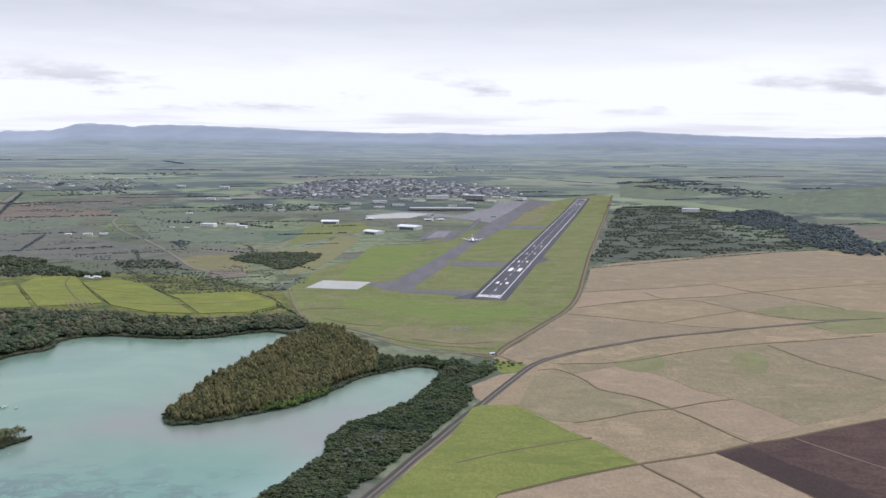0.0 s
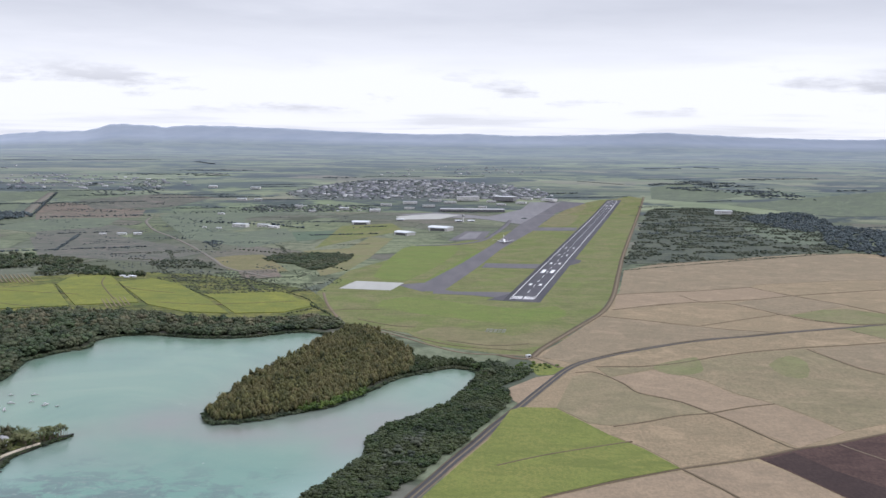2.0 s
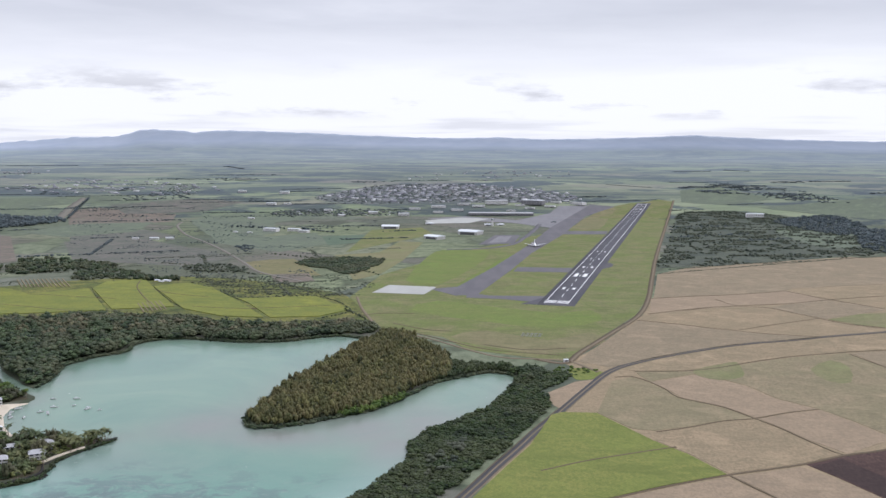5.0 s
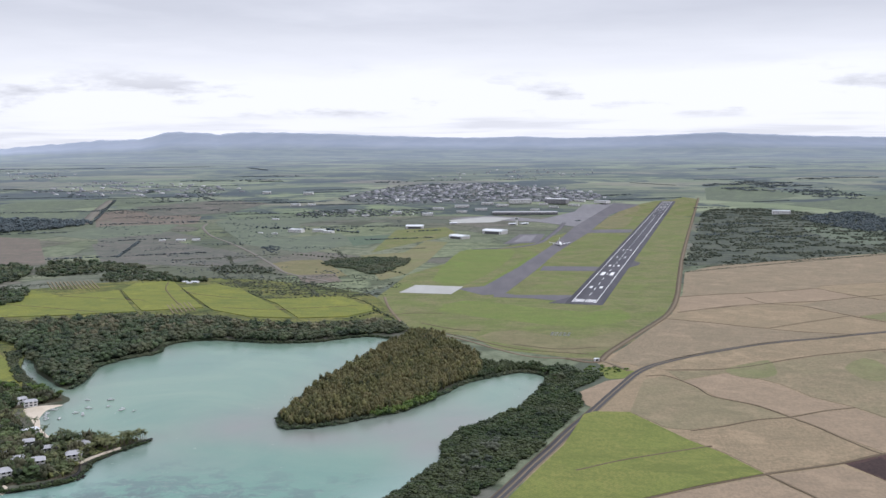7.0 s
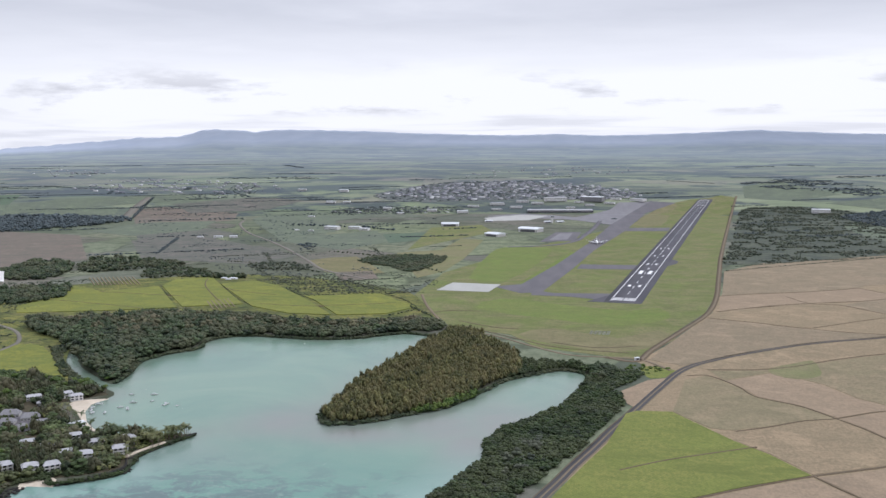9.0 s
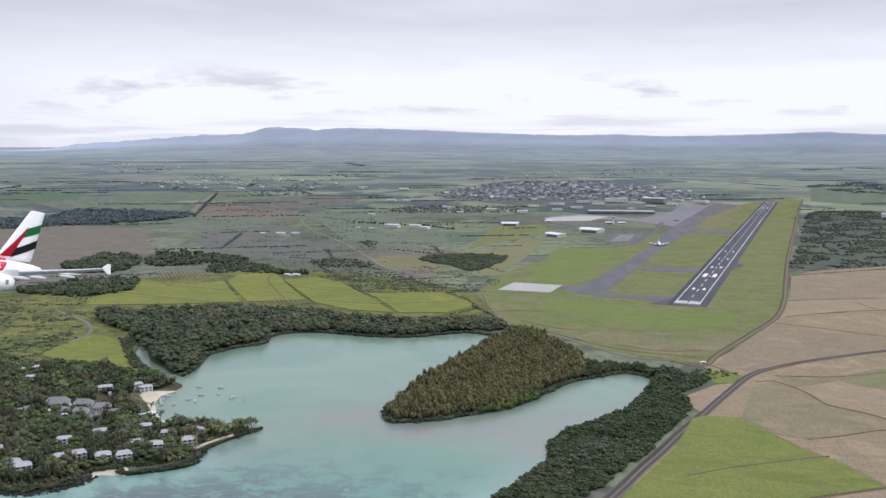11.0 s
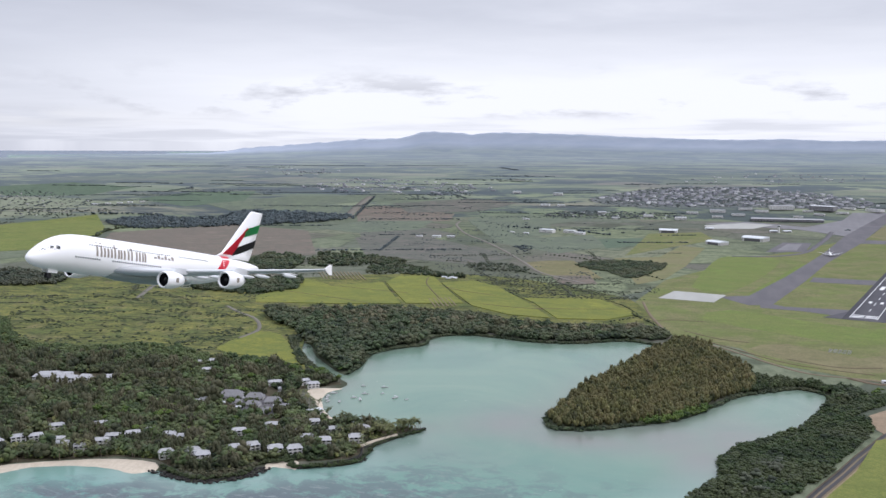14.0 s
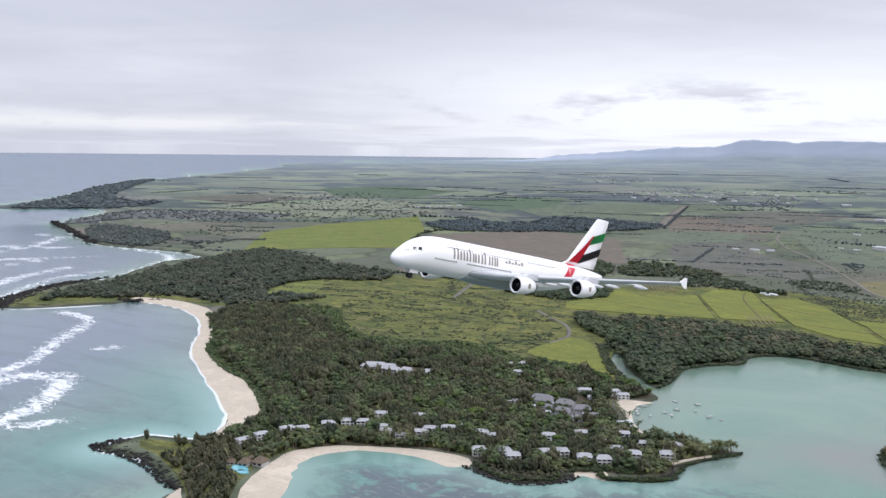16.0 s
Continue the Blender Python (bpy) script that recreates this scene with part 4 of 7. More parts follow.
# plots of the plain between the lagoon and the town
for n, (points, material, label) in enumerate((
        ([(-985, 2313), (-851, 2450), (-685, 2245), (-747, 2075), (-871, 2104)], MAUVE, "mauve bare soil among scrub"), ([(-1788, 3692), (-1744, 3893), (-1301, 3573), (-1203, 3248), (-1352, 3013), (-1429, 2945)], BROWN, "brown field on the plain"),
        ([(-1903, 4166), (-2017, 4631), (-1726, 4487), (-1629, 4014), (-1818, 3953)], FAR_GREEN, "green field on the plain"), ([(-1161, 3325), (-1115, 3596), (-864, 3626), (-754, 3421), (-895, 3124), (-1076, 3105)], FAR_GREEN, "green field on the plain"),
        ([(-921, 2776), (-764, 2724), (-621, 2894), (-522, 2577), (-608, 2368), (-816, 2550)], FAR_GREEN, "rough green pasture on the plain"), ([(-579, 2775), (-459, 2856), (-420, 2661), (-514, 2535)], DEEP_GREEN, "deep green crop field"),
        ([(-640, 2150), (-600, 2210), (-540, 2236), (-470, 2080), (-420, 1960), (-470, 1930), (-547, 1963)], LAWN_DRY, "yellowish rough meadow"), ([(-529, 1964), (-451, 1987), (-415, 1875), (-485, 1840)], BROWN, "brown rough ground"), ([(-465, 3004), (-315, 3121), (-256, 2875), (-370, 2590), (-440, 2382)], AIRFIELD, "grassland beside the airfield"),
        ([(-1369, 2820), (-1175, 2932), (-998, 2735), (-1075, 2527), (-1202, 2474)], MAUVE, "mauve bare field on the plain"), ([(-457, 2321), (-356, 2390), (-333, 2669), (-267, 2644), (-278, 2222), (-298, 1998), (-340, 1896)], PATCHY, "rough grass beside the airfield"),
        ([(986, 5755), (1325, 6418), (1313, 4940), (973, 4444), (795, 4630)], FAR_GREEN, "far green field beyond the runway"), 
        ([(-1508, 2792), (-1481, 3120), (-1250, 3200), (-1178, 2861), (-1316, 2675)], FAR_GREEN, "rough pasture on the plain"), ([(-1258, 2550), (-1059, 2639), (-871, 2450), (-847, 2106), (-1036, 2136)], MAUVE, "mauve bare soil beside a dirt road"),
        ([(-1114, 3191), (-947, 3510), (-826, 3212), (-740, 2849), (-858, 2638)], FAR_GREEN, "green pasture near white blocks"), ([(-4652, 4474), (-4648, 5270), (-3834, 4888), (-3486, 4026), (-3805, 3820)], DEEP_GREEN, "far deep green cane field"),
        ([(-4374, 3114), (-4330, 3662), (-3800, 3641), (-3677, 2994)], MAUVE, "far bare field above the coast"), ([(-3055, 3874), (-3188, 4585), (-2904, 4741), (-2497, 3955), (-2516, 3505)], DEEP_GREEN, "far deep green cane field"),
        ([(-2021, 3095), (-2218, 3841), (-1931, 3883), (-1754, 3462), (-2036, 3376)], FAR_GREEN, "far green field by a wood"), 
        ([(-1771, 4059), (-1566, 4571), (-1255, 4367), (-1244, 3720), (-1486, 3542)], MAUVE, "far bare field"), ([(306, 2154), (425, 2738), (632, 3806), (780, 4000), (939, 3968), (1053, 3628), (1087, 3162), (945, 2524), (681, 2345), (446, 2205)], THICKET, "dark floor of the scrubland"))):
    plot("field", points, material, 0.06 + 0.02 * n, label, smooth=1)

# ---- airfield ----
plot("lawn", [(-215, 1398), (-120, 1347), (-82, 1267), (46, 1206), (77, 1296), (178, 1546), (221, 1721), (275, 2040), (371, 2584), (760, 4670), (718, 4851), (628, 4607), (534, 4507), (365, 4099), (244, 3408), (129, 3064), (-156, 2406), (-295, 1981), (-313, 1687)],
     AIRFIELD, 0.2, "mown green grass of the airfield", "grass", 1)
plot("apron", [(-179, 1797), (-126, 1829), (-62, 2125), (26, 2608), (107, 3152), (186, 3692), (339, 4381), (440, 4255), (259, 3654), (138, 2931), (30, 2413), (-25, 2067), (-85, 1735), (-124, 1721)], ASPHALT_OLD, 0.35,
     "wide worn asphalt taxiway beside the runway", "taxiway", 1)
plot("taxiway", [(-105, 1764), (-64, 1727), (45, 1730), (23, 1660), (-34, 1689), (-103, 1700)], ASPHALT_OLD, 0.4, "asphalt link between taxiway and runway", "taxiway", 1)
plot("taxiway", [(-8, 2136), (115, 2133), (105, 2059), (-17, 2060)], ASPHALT_OLD, 0.4, "asphalt link between taxiway and runway", "taxiway", 1)
plot("taxiway", [(141, 3041), (286, 3054), (269, 2942), (123, 2928)], ASPHALT_OLD, 0.4, "asphalt link between taxiway and runway", "taxiway", 1)
plot("pavement", [(-280, 1741), (-261, 1838), (-166, 1821), (-182, 1728)], CONCRETE, 0.5, "pale concrete parking pad on the grass", "pavement", 1)
plot("apron", [(-333, 3469), (-194, 3607), (1, 3442), (136, 3825), (194, 4272), (327, 4303), (107, 3152), (-20, 3342)], APRON_GREY, 0.45, "pale grey terminal apron", "apron", 1)
plot("apron", [(-112, 2600), (-70, 2880), (6, 2892), (-14, 2640)], ASPHALT_OLD, 0.42, "worn asphalt apron before the hangars", "apron", 1)
plot("apron", [(-86, 2655), (-58, 2842), (-20, 2850), (-36, 2668)], APRON_GREY, 0.47, "pale patched square on the small apron", "apron", 1)
band("taxiway", [(-190, 2470), (-120, 2496), (-74, 2524), (-17, 2623), (14, 2788), (51, 3050), (78, 3302)], 15, ASPHALT_OLD, 0.5, "narrow taxiway curving to the small apron", "taxiway")
plot("apron", [(-330, 3394), (-205, 3540), (-103, 3500), (-165, 3310), (-300, 3265)], CONCRETE, 0.5, "pale concrete apron before the terminal", "apron", 1)
plot("lawn", [(-225, 2324), (-200, 2460), (-120, 2470), (-75, 2420), (-104, 2133), (-146, 1920), (-172, 1860), (-235, 1900)], LAWN_FRESH, 0.24, "fresh green strip of airfield grass", "grass", 2)
plot("lawn", [(-130, 1850), (-78, 2110), (-30, 2360), (-8, 2360), (-52, 2110), (-100, 1850)], LAWN_FRESH, 0.23, "fresh green strip of airfield grass", "grass", 2)
plot("lawn", [(180, 3160), (300, 3780), (400, 4180), (436, 4180), (330, 3500), (262, 3120)], LAWN_DRY, 0.24, "dry brown airfield grass", "grass", 2)
plot("lawn", [(-150, 1660), (-40, 1600), (60, 1560), (110, 1590), (120, 1500), (40, 1430), (-60, 1470), (-190, 1560)], LAWN_FRESH, 0.22, "fresh green patch of airfield grass", "grass", 2)
plot("lawn", [(-60, 1400), (30, 1340), (90, 1400), (110, 1340), (70, 1280), (20, 1250), (-60, 1290), (-110, 1350)], LAWN_DRY, 0.23, "dry patch of airfield grass", "grass", 2)
for n, line in enumerate(([(-190, 1402), (-120, 1330), (-50, 1268), (40, 1244)], [(-60, 1300), (0, 1272), (52, 1288)], [(-270, 1500), (-230, 1530), (-180, 1530)], [(-205, 1445), (-150, 1400), (-110, 1390)])):
    band("ditch", line, 3.0, TRACK_DARK, 0.5 + 0.01 * n, "dark overgrown ditch in the grass", "ditch")
RUN_A, RUN_B = np.array((58.0, 1668.0)), np.array((590.0, 4462.0))
RUN = (RUN_B - RUN_A) / np.linalg.norm(RUN_B - RUN_A)
SIDE = np.array((RUN[1], -RUN[0]))
runway = band("runway", [tuple(RUN_A - RUN * 38 + SIDE * 2.5), tuple(RUN_B + RUN * 40 + SIDE * 2.5)], 65, ASPHALT, 0.5, "dark asphalt runway with white markings", "runway")


def mark(name, along, across, length, width):
    """A painted runway marking, placed along and across from the threshold."""
    a = RUN_A + RUN * along + SIDE * across
    band(name, [tuple(a), tuple(a + RUN * length)], width, MARKING, 0.56, "", "", parent=runway)


for side in (-1, 1):
    mark("edge_line", -18, side * 20.5, 2860, 1.3)
    for n in range(6):
        mark("threshold_bar", -14, side * (2.4 + n * 3.0), 30, 1.7)
        mark("threshold_bar", 2800, side * (2.4 + n * 3.0), 30, 1.7)
    for along, wide, long in ((150, 6, 23), (330, 9, 50), (480, 5, 23), (640, 3, 23), (800, 3, 23)):
        mark("touchdown_mark", along, side * 9.5, long, wide * 0.9)
        mark("touchdown_mark", 2780 - along, side * 9.5, long, wide * 0.9)
for n in range(40):
    mark("centre_dash", 60 + n * 68, 0, 30, 1.2)
plot("turn_pad", [tuple(RUN_A + RUN * a + SIDE * b) for a, b in ((-38, -58), (-10, -48), (40, -30), (40, 30), (-38, 33))], ASPHALT, 0.45, "dark asphalt turning pad at the runway end", "runway", 1)
plot("turn_pad", [tuple(RUN_A + RUN * a + SIDE * b) for a, b in ((450, 30), (520, 52), (560, 52), (600, 30))], ASPHALT, 0.45, "dark asphalt turning pad beside the runway", "runway", 1)

plot("field", [(236, 824), (270, 846), (288, 804), (318, 758), (360, 640), (330, 640), (278, 738), (250, 800)], TILLED, 0.36, "dark moist strip of ploughed soil", smooth=1)

# ---- roads and tracks ----
ROAD = [(-90, 640), (-68, 708), (-49, 762), (-36, 801), (-17, 853), (1, 906), (22, 961), (44, 1022), (67, 1084), (88, 1138), (106, 1172), (128, 1200), (172, 1243), (226, 1286), (272, 1319), (318, 1345), (376, 1370), (439, 1402), (507, 1432), (607, 1474), (720, 1515)]
road = band("road", ROAD, 8.5, ROAD_GREY, 0.3, "grey country road with earth verges", "road")
band("road_line", ROAD, 2.0, TRACK, 0.34, "", "", parent=road)
band("road_verge", ROAD, 11.5, TRACK, 0.22, "earth verge along the road", "verge")
FENCE_LINE = [(10, 1217), (46, 1199), (71, 1267), (130, 1411), (183, 1546), (224, 1721), (275, 2022), (374, 2584), (781, 4765)]
band("track_verge", FENCE_LINE, 10, TRACK_DARK, 0.38, "overgrown brown verge of the perimeter track", "verge")
band("track", FENCE_LINE, 4, TRACK, 0.46, "earth perimeter track along the airfield fence", "track")
band("track", [(-215, 1398), (-140, 1335), (-82, 1267), (-35, 1224), (17, 1217), (53, 1206), (83, 1153)], 5, TRACK, 0.46, "earth track past the grove", "track")
band("track", [(-956, 1386), (-909, 1345), (-859, 1308), (-825, 1269), (-797, 1217), (-793, 1162)], 6, PALE_TRACK, 0.9, "winding grey track through the meadow", "track")
band("track", [(-1148, 1400), (-1200, 1504), (-1242, 1596)], 9, PALE_TRACK, 0.9, "pale earth track past the meadow", "track")
band("track", [(-1590, 3190), (-1820, 3770), (-2110, 4560)], 34, PALE_TRACK, 0.9, "wide brown cutting across the far fields", "track")
band("track", [(-300, 1690), (-270, 1560), (-222, 1404)], 5, TRACK, 0.5, "earth track beside the cane field", "track")
band("track", [(-1160, 3230), (-1117, 3061), (-991, 2782), (-877, 2597), (-751, 2374), (-628, 2131), (-558, 1993), (-440, 1870)], 10, PALE_TRACK, 0.5, "pale dirt road through scrub", "track")
for n, (points, width) in enumerate((([(176, 1505), (237, 1477), (287, 1446), (356, 1413), (426, 1398)], 2.4), ([(319, 1440), (387, 1491), (469, 1549)], 2.4), ([(343, 1725), (367, 1657), (414, 1643), (448, 1587), (469, 1549), (507, 1496), (570, 1472), (680, 1490)], 3.0),
                                      ([(228, 1722), (302, 1754), (381, 1779), (457, 1813), (498, 1840)], 3.0), ([(201, 1563), (292, 1624), (367, 1657), (464, 1690), (542, 1737), (644, 1785), (752, 1831), (980, 1920)], 3.0), ([(498, 1840), (528, 1777), (572, 1708), (612, 1645), (646, 1572)], 3.4),
                                      ([(128, 1162), (187, 1168), (237, 1191), (291, 1230), (347, 1263), (430, 1297), (491, 1316), (600, 1356)], 2.4), ([(426, 1285), (440, 1229), (454, 1180), (476, 1145), (524, 1060)], 3.0),
                                      ([(100, 1129), (121, 1134), (139, 1109), (152, 1077), (162, 1041), (200, 1009), (225, 965), (240, 937), (254, 901), (270, 864), (278, 857)], 2.0), ([(117, 914), (149, 930), (190, 956), (226, 969), (265, 993), (300, 1008)], 1.8),
                                      ([(36, 722), (100, 763), (157, 795), (227, 827), (274, 856), (314, 874), (376, 910), (460, 955)], 3.2), ([(160, 795), (173, 768), (190, 733), (230, 620)], 2.2))):
    band("track", points, width, TRACK_DARK, 0.42 + 0.012 * n, "narrow worn farm track between dry fields", "track")
band("track", [(320, 873), (344, 832), (390, 760)], 1.6, TRACK, 0.44, "pale furrow track across ploughed soil", "track")
band("track", [(2, 792), (41, 820), (82, 843), (128, 867)], 2.0, TRACK_DARK, 1.05, "narrow track across the cane field", "track")
for n, line in enumerate(([(-960, 1570), (-860, 1540), (-745, 1500)], [(-900, 1660), (-800, 1640), (-720, 1625)], [(-700, 1740), (-640, 1690), (-560, 1655)], [(-560, 1560), (-480, 1545), (-420, 1560), (-330, 1590)], [(-760, 1840), (-735, 1760), (-690, 1670), (-640, 1580)])):
    band("track", line, 2.2, TRACK_DARK, 1.4 + 0.01 * n, "narrow dark track through yellow cane", "track")
# strips of bare soil between young cane rows
for (x0, y0), (x1, y1), (ux, uy), count in (((-1010, 1832), (-920, 1856), (62, -98), 12), ((-662, 1580), (-630, 1614), (42, -80), 6)):
    for n in range(count):
        a = ((x1 - x0) * n / count + x0, (y1 - y0) * n / count + y0)
        band("furrow", [a, (a[0] + ux, a[1] + uy)], 2.4, VERGE, 1.3, "pale bare strip between young cane rows", "field")

plot("field", [(-1690, 826), (-1642, 830), (-1602, 900), (-1564, 985), (-1520, 1046), (-1420, 1042), (-1400, 1080), (-1640, 1060), (-1730, 970), (-1765, 960), (-1748, 890)], MEADOW, 0.15, "windswept grass on the cape", smooth=2, on_ground=True)

# ---- beaches ----
plot("beach", [(-809, 572), (-832, 610), (-852, 627), (-904, 659), (-975, 698), (-1048, 743), (-1114, 782), (-1167, 824), (-1228, 882), (-1302, 940), (-1362, 970), (-1433, 996), (-1502, 999), (-1552, 990), (-1585, 1015), (-1519, 1041),
               (-1432, 1036), (-1348, 1004), (-1185, 871), (-1114, 806), (-1005, 750), (-956, 736), (-885, 694), (-830, 652), (-817, 618), (-795, 580)], SAND, 0.22, "long pale sand beach around the bay", "beach", 2, on_ground=True)
plot("beach", [(-567, 661), (-582, 650), (-606, 653), (-631, 651), (-664, 637), (-681, 619), (-689, 593), (-683, 569), (-663, 545), (-635, 500), (-657, 478), (-689, 520), (-708, 566), (-713, 591), (-693, 629), (-649, 658), (-613, 673), (-577, 676)],
     SAND, 0.22, "curved pale sand beach below the cottages", "beach", 2, on_ground=True)
plot("beach", [(-700, 425), (-704, 443), (-717, 468), (-704, 460), (-680, 440)], SAND, 0.22, "small sand beach on the headland", "beach", 2, on_ground=True)
plot("beach", [(-530, 973), (-538, 962), (-545, 942), (-532, 905), (-508, 870), (-492, 854), (-499, 853), (-522, 880), (-545, 908), (-568, 938), (-562, 952), (-546, 962)], SAND, 0.22, "white sand beach with moored boats", "beach", 2, on_ground=True)
plot("beach", [(-457, 705), (-463, 706), (-478, 706), (-480, 696), (-487, 709), (-472, 724), (-461, 720)], SAND, 0.22, "small sand cove between rocks", "beach", 2, on_ground=True)


# ---- shared builders ----
def part(name, bm, material, parent, label="", smooth=False):
    """Links a bmesh as one mesh object under a thing or a part."""
    me = bpy.data.meshes.new(name)
    bm.to_mesh(me)
    bm.free()
    if smooth:
        me.polygons.foreach_set("use_smooth", np.ones(len(me.polygons), bool))
    return link(name, me, material, parent, label)


def box(x0, y0, z0, x1, y1, z1, bevel=0.0):
    bm = bmesh.new()
    bmesh.ops.create_cube(bm, size=1, matrix=Matrix.LocRotScale(((x0 + x1) / 2, (y0 + y1) / 2, (z0 + z1) / 2), None, (x1 - x0, y1 - y0, z1 - z0)))
    if bevel:
        bmesh.ops.bevel(bm, geom=bm.edges[:], offset=bevel, segments=1, affect="EDGES")
    return bm


def loft(sections, closed_ends=True):
    """A skin over rings of equally many points."""
    bm = bmesh.new()
    rings = [[bm.verts.new(p) for p in s] for s in sections]
    for a, b in zip(rings, rings[1:]):
        for i in range(len(a)):
            j = (i + 1) % len(a)
            bm.faces.new((a[i], a[j], b[j], b[i]))
    if closed_ends:
        bm.faces.new(rings[0][::-1])
        bm.faces.new(rings[-1])
    bmesh.ops.recalc_face_normals(bm, faces=bm.faces[:])
    return bm


def turned(profile, steps=24, axis="x"):
    """A body turned about the x axis (or z), from pairs of place and radius."""
    rings = []
    for a, r in profile:
        ring = []
        for n in range(steps):
            t = 2 * math.pi * n / steps
            ring.append((a, r * math.cos(t), r * math.sin(t)) if axis == "x" else (r * math.cos(t), r * math.sin(t), a))
        rings.append(ring)
    return loft(rings, False)


def roof_bm(w, d, z, rise, eave=0.5, hip=0.0):
    """A pitched roof with thickness over w by d, its ridge along x; hip draws the ridge in."""
    a, b, t = w / 2 + eave, d / 2 + eave, 0.18
    bm = bmesh.new()
    v = [bm.verts.new(p) for p in ((-a, -b, z), (a, -b, z), (a, b, z), (-a, b, z), (-a + hip, 0, z + rise), (a - hip, 0, z + rise))]
    for f in ((0, 1, 5, 4), (2, 3, 4, 5), (1, 2, 5), (3, 0, 4)):
        bm.faces.new([v[i] for i in f])
    low = bmesh.ops.extrude_face_region(bm, geom=bm.faces[:])["geom"]
    for q in low:
        if isinstance(q, bmesh.types.BMVert):
            q.co.z -= t
    bmesh.ops.recalc_face_normals(bm, faces=bm.faces[:])
    return bm


def thing(name, label, category, group=""):
    return tagged(new(name), label, category, group)


def stand(x, y, turn=0.0, z=2.1, size=1.0):
    """The pose of a thing that stands at a place of the plan."""
    p, k = inward(x, y, z)
    return pose(*p, 0, 0, turn) @ Matrix.Scale(float(k) * size, 4)


def placed(ob, x, y, turn=0.0, z=2.1, size=1.0):
    ob.matrix_basis = stand(x, y, turn, z, size)
    return ob


def again(ob, x, y, turn=0.0, z=2.1, size=1.0):
    made = copy_thing(ob, pose(0, 0, 0))
    made.matrix_basis = stand(x, y, turn, z, size)
    return made


# ---- woods: every crown a cluster of uneven boughs with loose sprays ----
def boughs(count, lobes, sprays, spread, size, upright, seed, sub=1):
    """Crowns of rounded boughs round a small core, with a few loose sprays on the outline. Each vertex has a tone of
    its bough; the core's is lowered to paint in shade.
    """
    rng = np.random.default_rng(seed)
    bm = bmesh.new()
    bmesh.ops.create_icosphere(bm, subdivisions=sub, radius=1.0)
    ball = np.array([v.co for v in bm.verts])
    tri = np.array([[v.index for v in f.verts] for f in bm.faces])
    bm.free()
    out = []
    for _ in range(count):
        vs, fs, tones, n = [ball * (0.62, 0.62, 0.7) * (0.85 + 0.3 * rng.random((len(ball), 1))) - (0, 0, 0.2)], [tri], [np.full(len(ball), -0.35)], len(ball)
        turn = rng.uniform(0, 6.28)
        for i in range(lobes):
            lift = 0.95 - 1.25 * (i + 0.5) / lobes + rng.normal(0, 0.1)
            flat = math.sqrt(max(0.05, 1 - lift * lift)) * spread
            a = turn + i * 2.399 + rng.normal(0, 0.25)
            r = size * rng.uniform(0.72, 1.25)
            jag = ball * (0.74 + 0.52 * rng.random((len(ball), 1))) * (r, r, r * upright)
            vs.append(jag + (flat * math.cos(a), flat * math.sin(a), lift * 0.72))
            fs.append(tri + n)
            tones.append(np.full(len(ball), rng.normal(0, 0.16)))
            n += len(ball)
        d = rng.normal(size=(sprays, 3))
        d[:, 2] = np.abs(d[:, 2])
        d /= np.linalg.norm(d, axis=1, keepdims=True)
        c = d * (0.85 + 0.22 * rng.random((sprays, 1)))
        side = np.cross(d, rng.normal(size=(sprays, 3)))
        side /= np.linalg.norm(side, axis=1, keepdims=True)
        w = 0.12 * (0.6 + 0.8 * rng.random((sprays, 1)))
        vs.append(np.stack([c - side * w, c + side * w, c + d * w * 1.2 + (0, 0, 0.12 * upright)], 1).reshape(-1, 3))
        fs.append(np.arange(sprays * 3).reshape(-1, 3) + n)
        tones.append(np.repeat(rng.normal(0.05, 0.15, sprays), 3))
        out.append((np.concatenate(vs), np.concatenate(fs), np.concatenate(tones)))
    return out


ROUND_CROWN = boughs(12, 8, 16, 0.66, 0.42, 0.8, 14)
UPRIGHT = boughs(12, 6, 14, 0.5, 0.42, 1.15, 17)
FEATHER = boughs(12, 7, 22, 0.55, 0.36, 1.3, 15)
FINE, MIDDLE, COARSE = boughs(10, 5, 8, 0.6, 0.48, 0.8, 11), boughs(10, 5, 4, 0.62, 0.5, 0.8, 12), boughs(8, 2, 0, 0.5, 0.6, 0.8, 13)


def crowns(name, x, y, radius, height, shapes, material, label, seed=1, base=1.6, category="trees"):
    """One mesh of many tree crowns that reach down to the ground, at places of the plan."""
    rng = np.random.default_rng(seed)
    p, k = inward(x, y, base)
    vs, fs, tones, n = [], [], [], 0
    for i in range(len(x)):
        v, f, tone = shapes[rng.integers(len(shapes))]
        t = rng.random() * 6.283
        c, s = math.cos(t), math.sin(t)
        r, h = radius[i] * k[i], height[i] * k[i] / 2
        q = np.stack([(v[:, 0] * c - v[:, 1] * s) * r, (v[:, 0] * s + v[:, 1] * c) * r, v[:, 2] * h + h * 0.94], -1)
        vs.append(q + p[i])
        fs.append(f + n)
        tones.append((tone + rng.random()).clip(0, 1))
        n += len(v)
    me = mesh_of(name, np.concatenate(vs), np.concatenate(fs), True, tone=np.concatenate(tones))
    return tagged(link(name, me, material), label, category, kind="stuff")


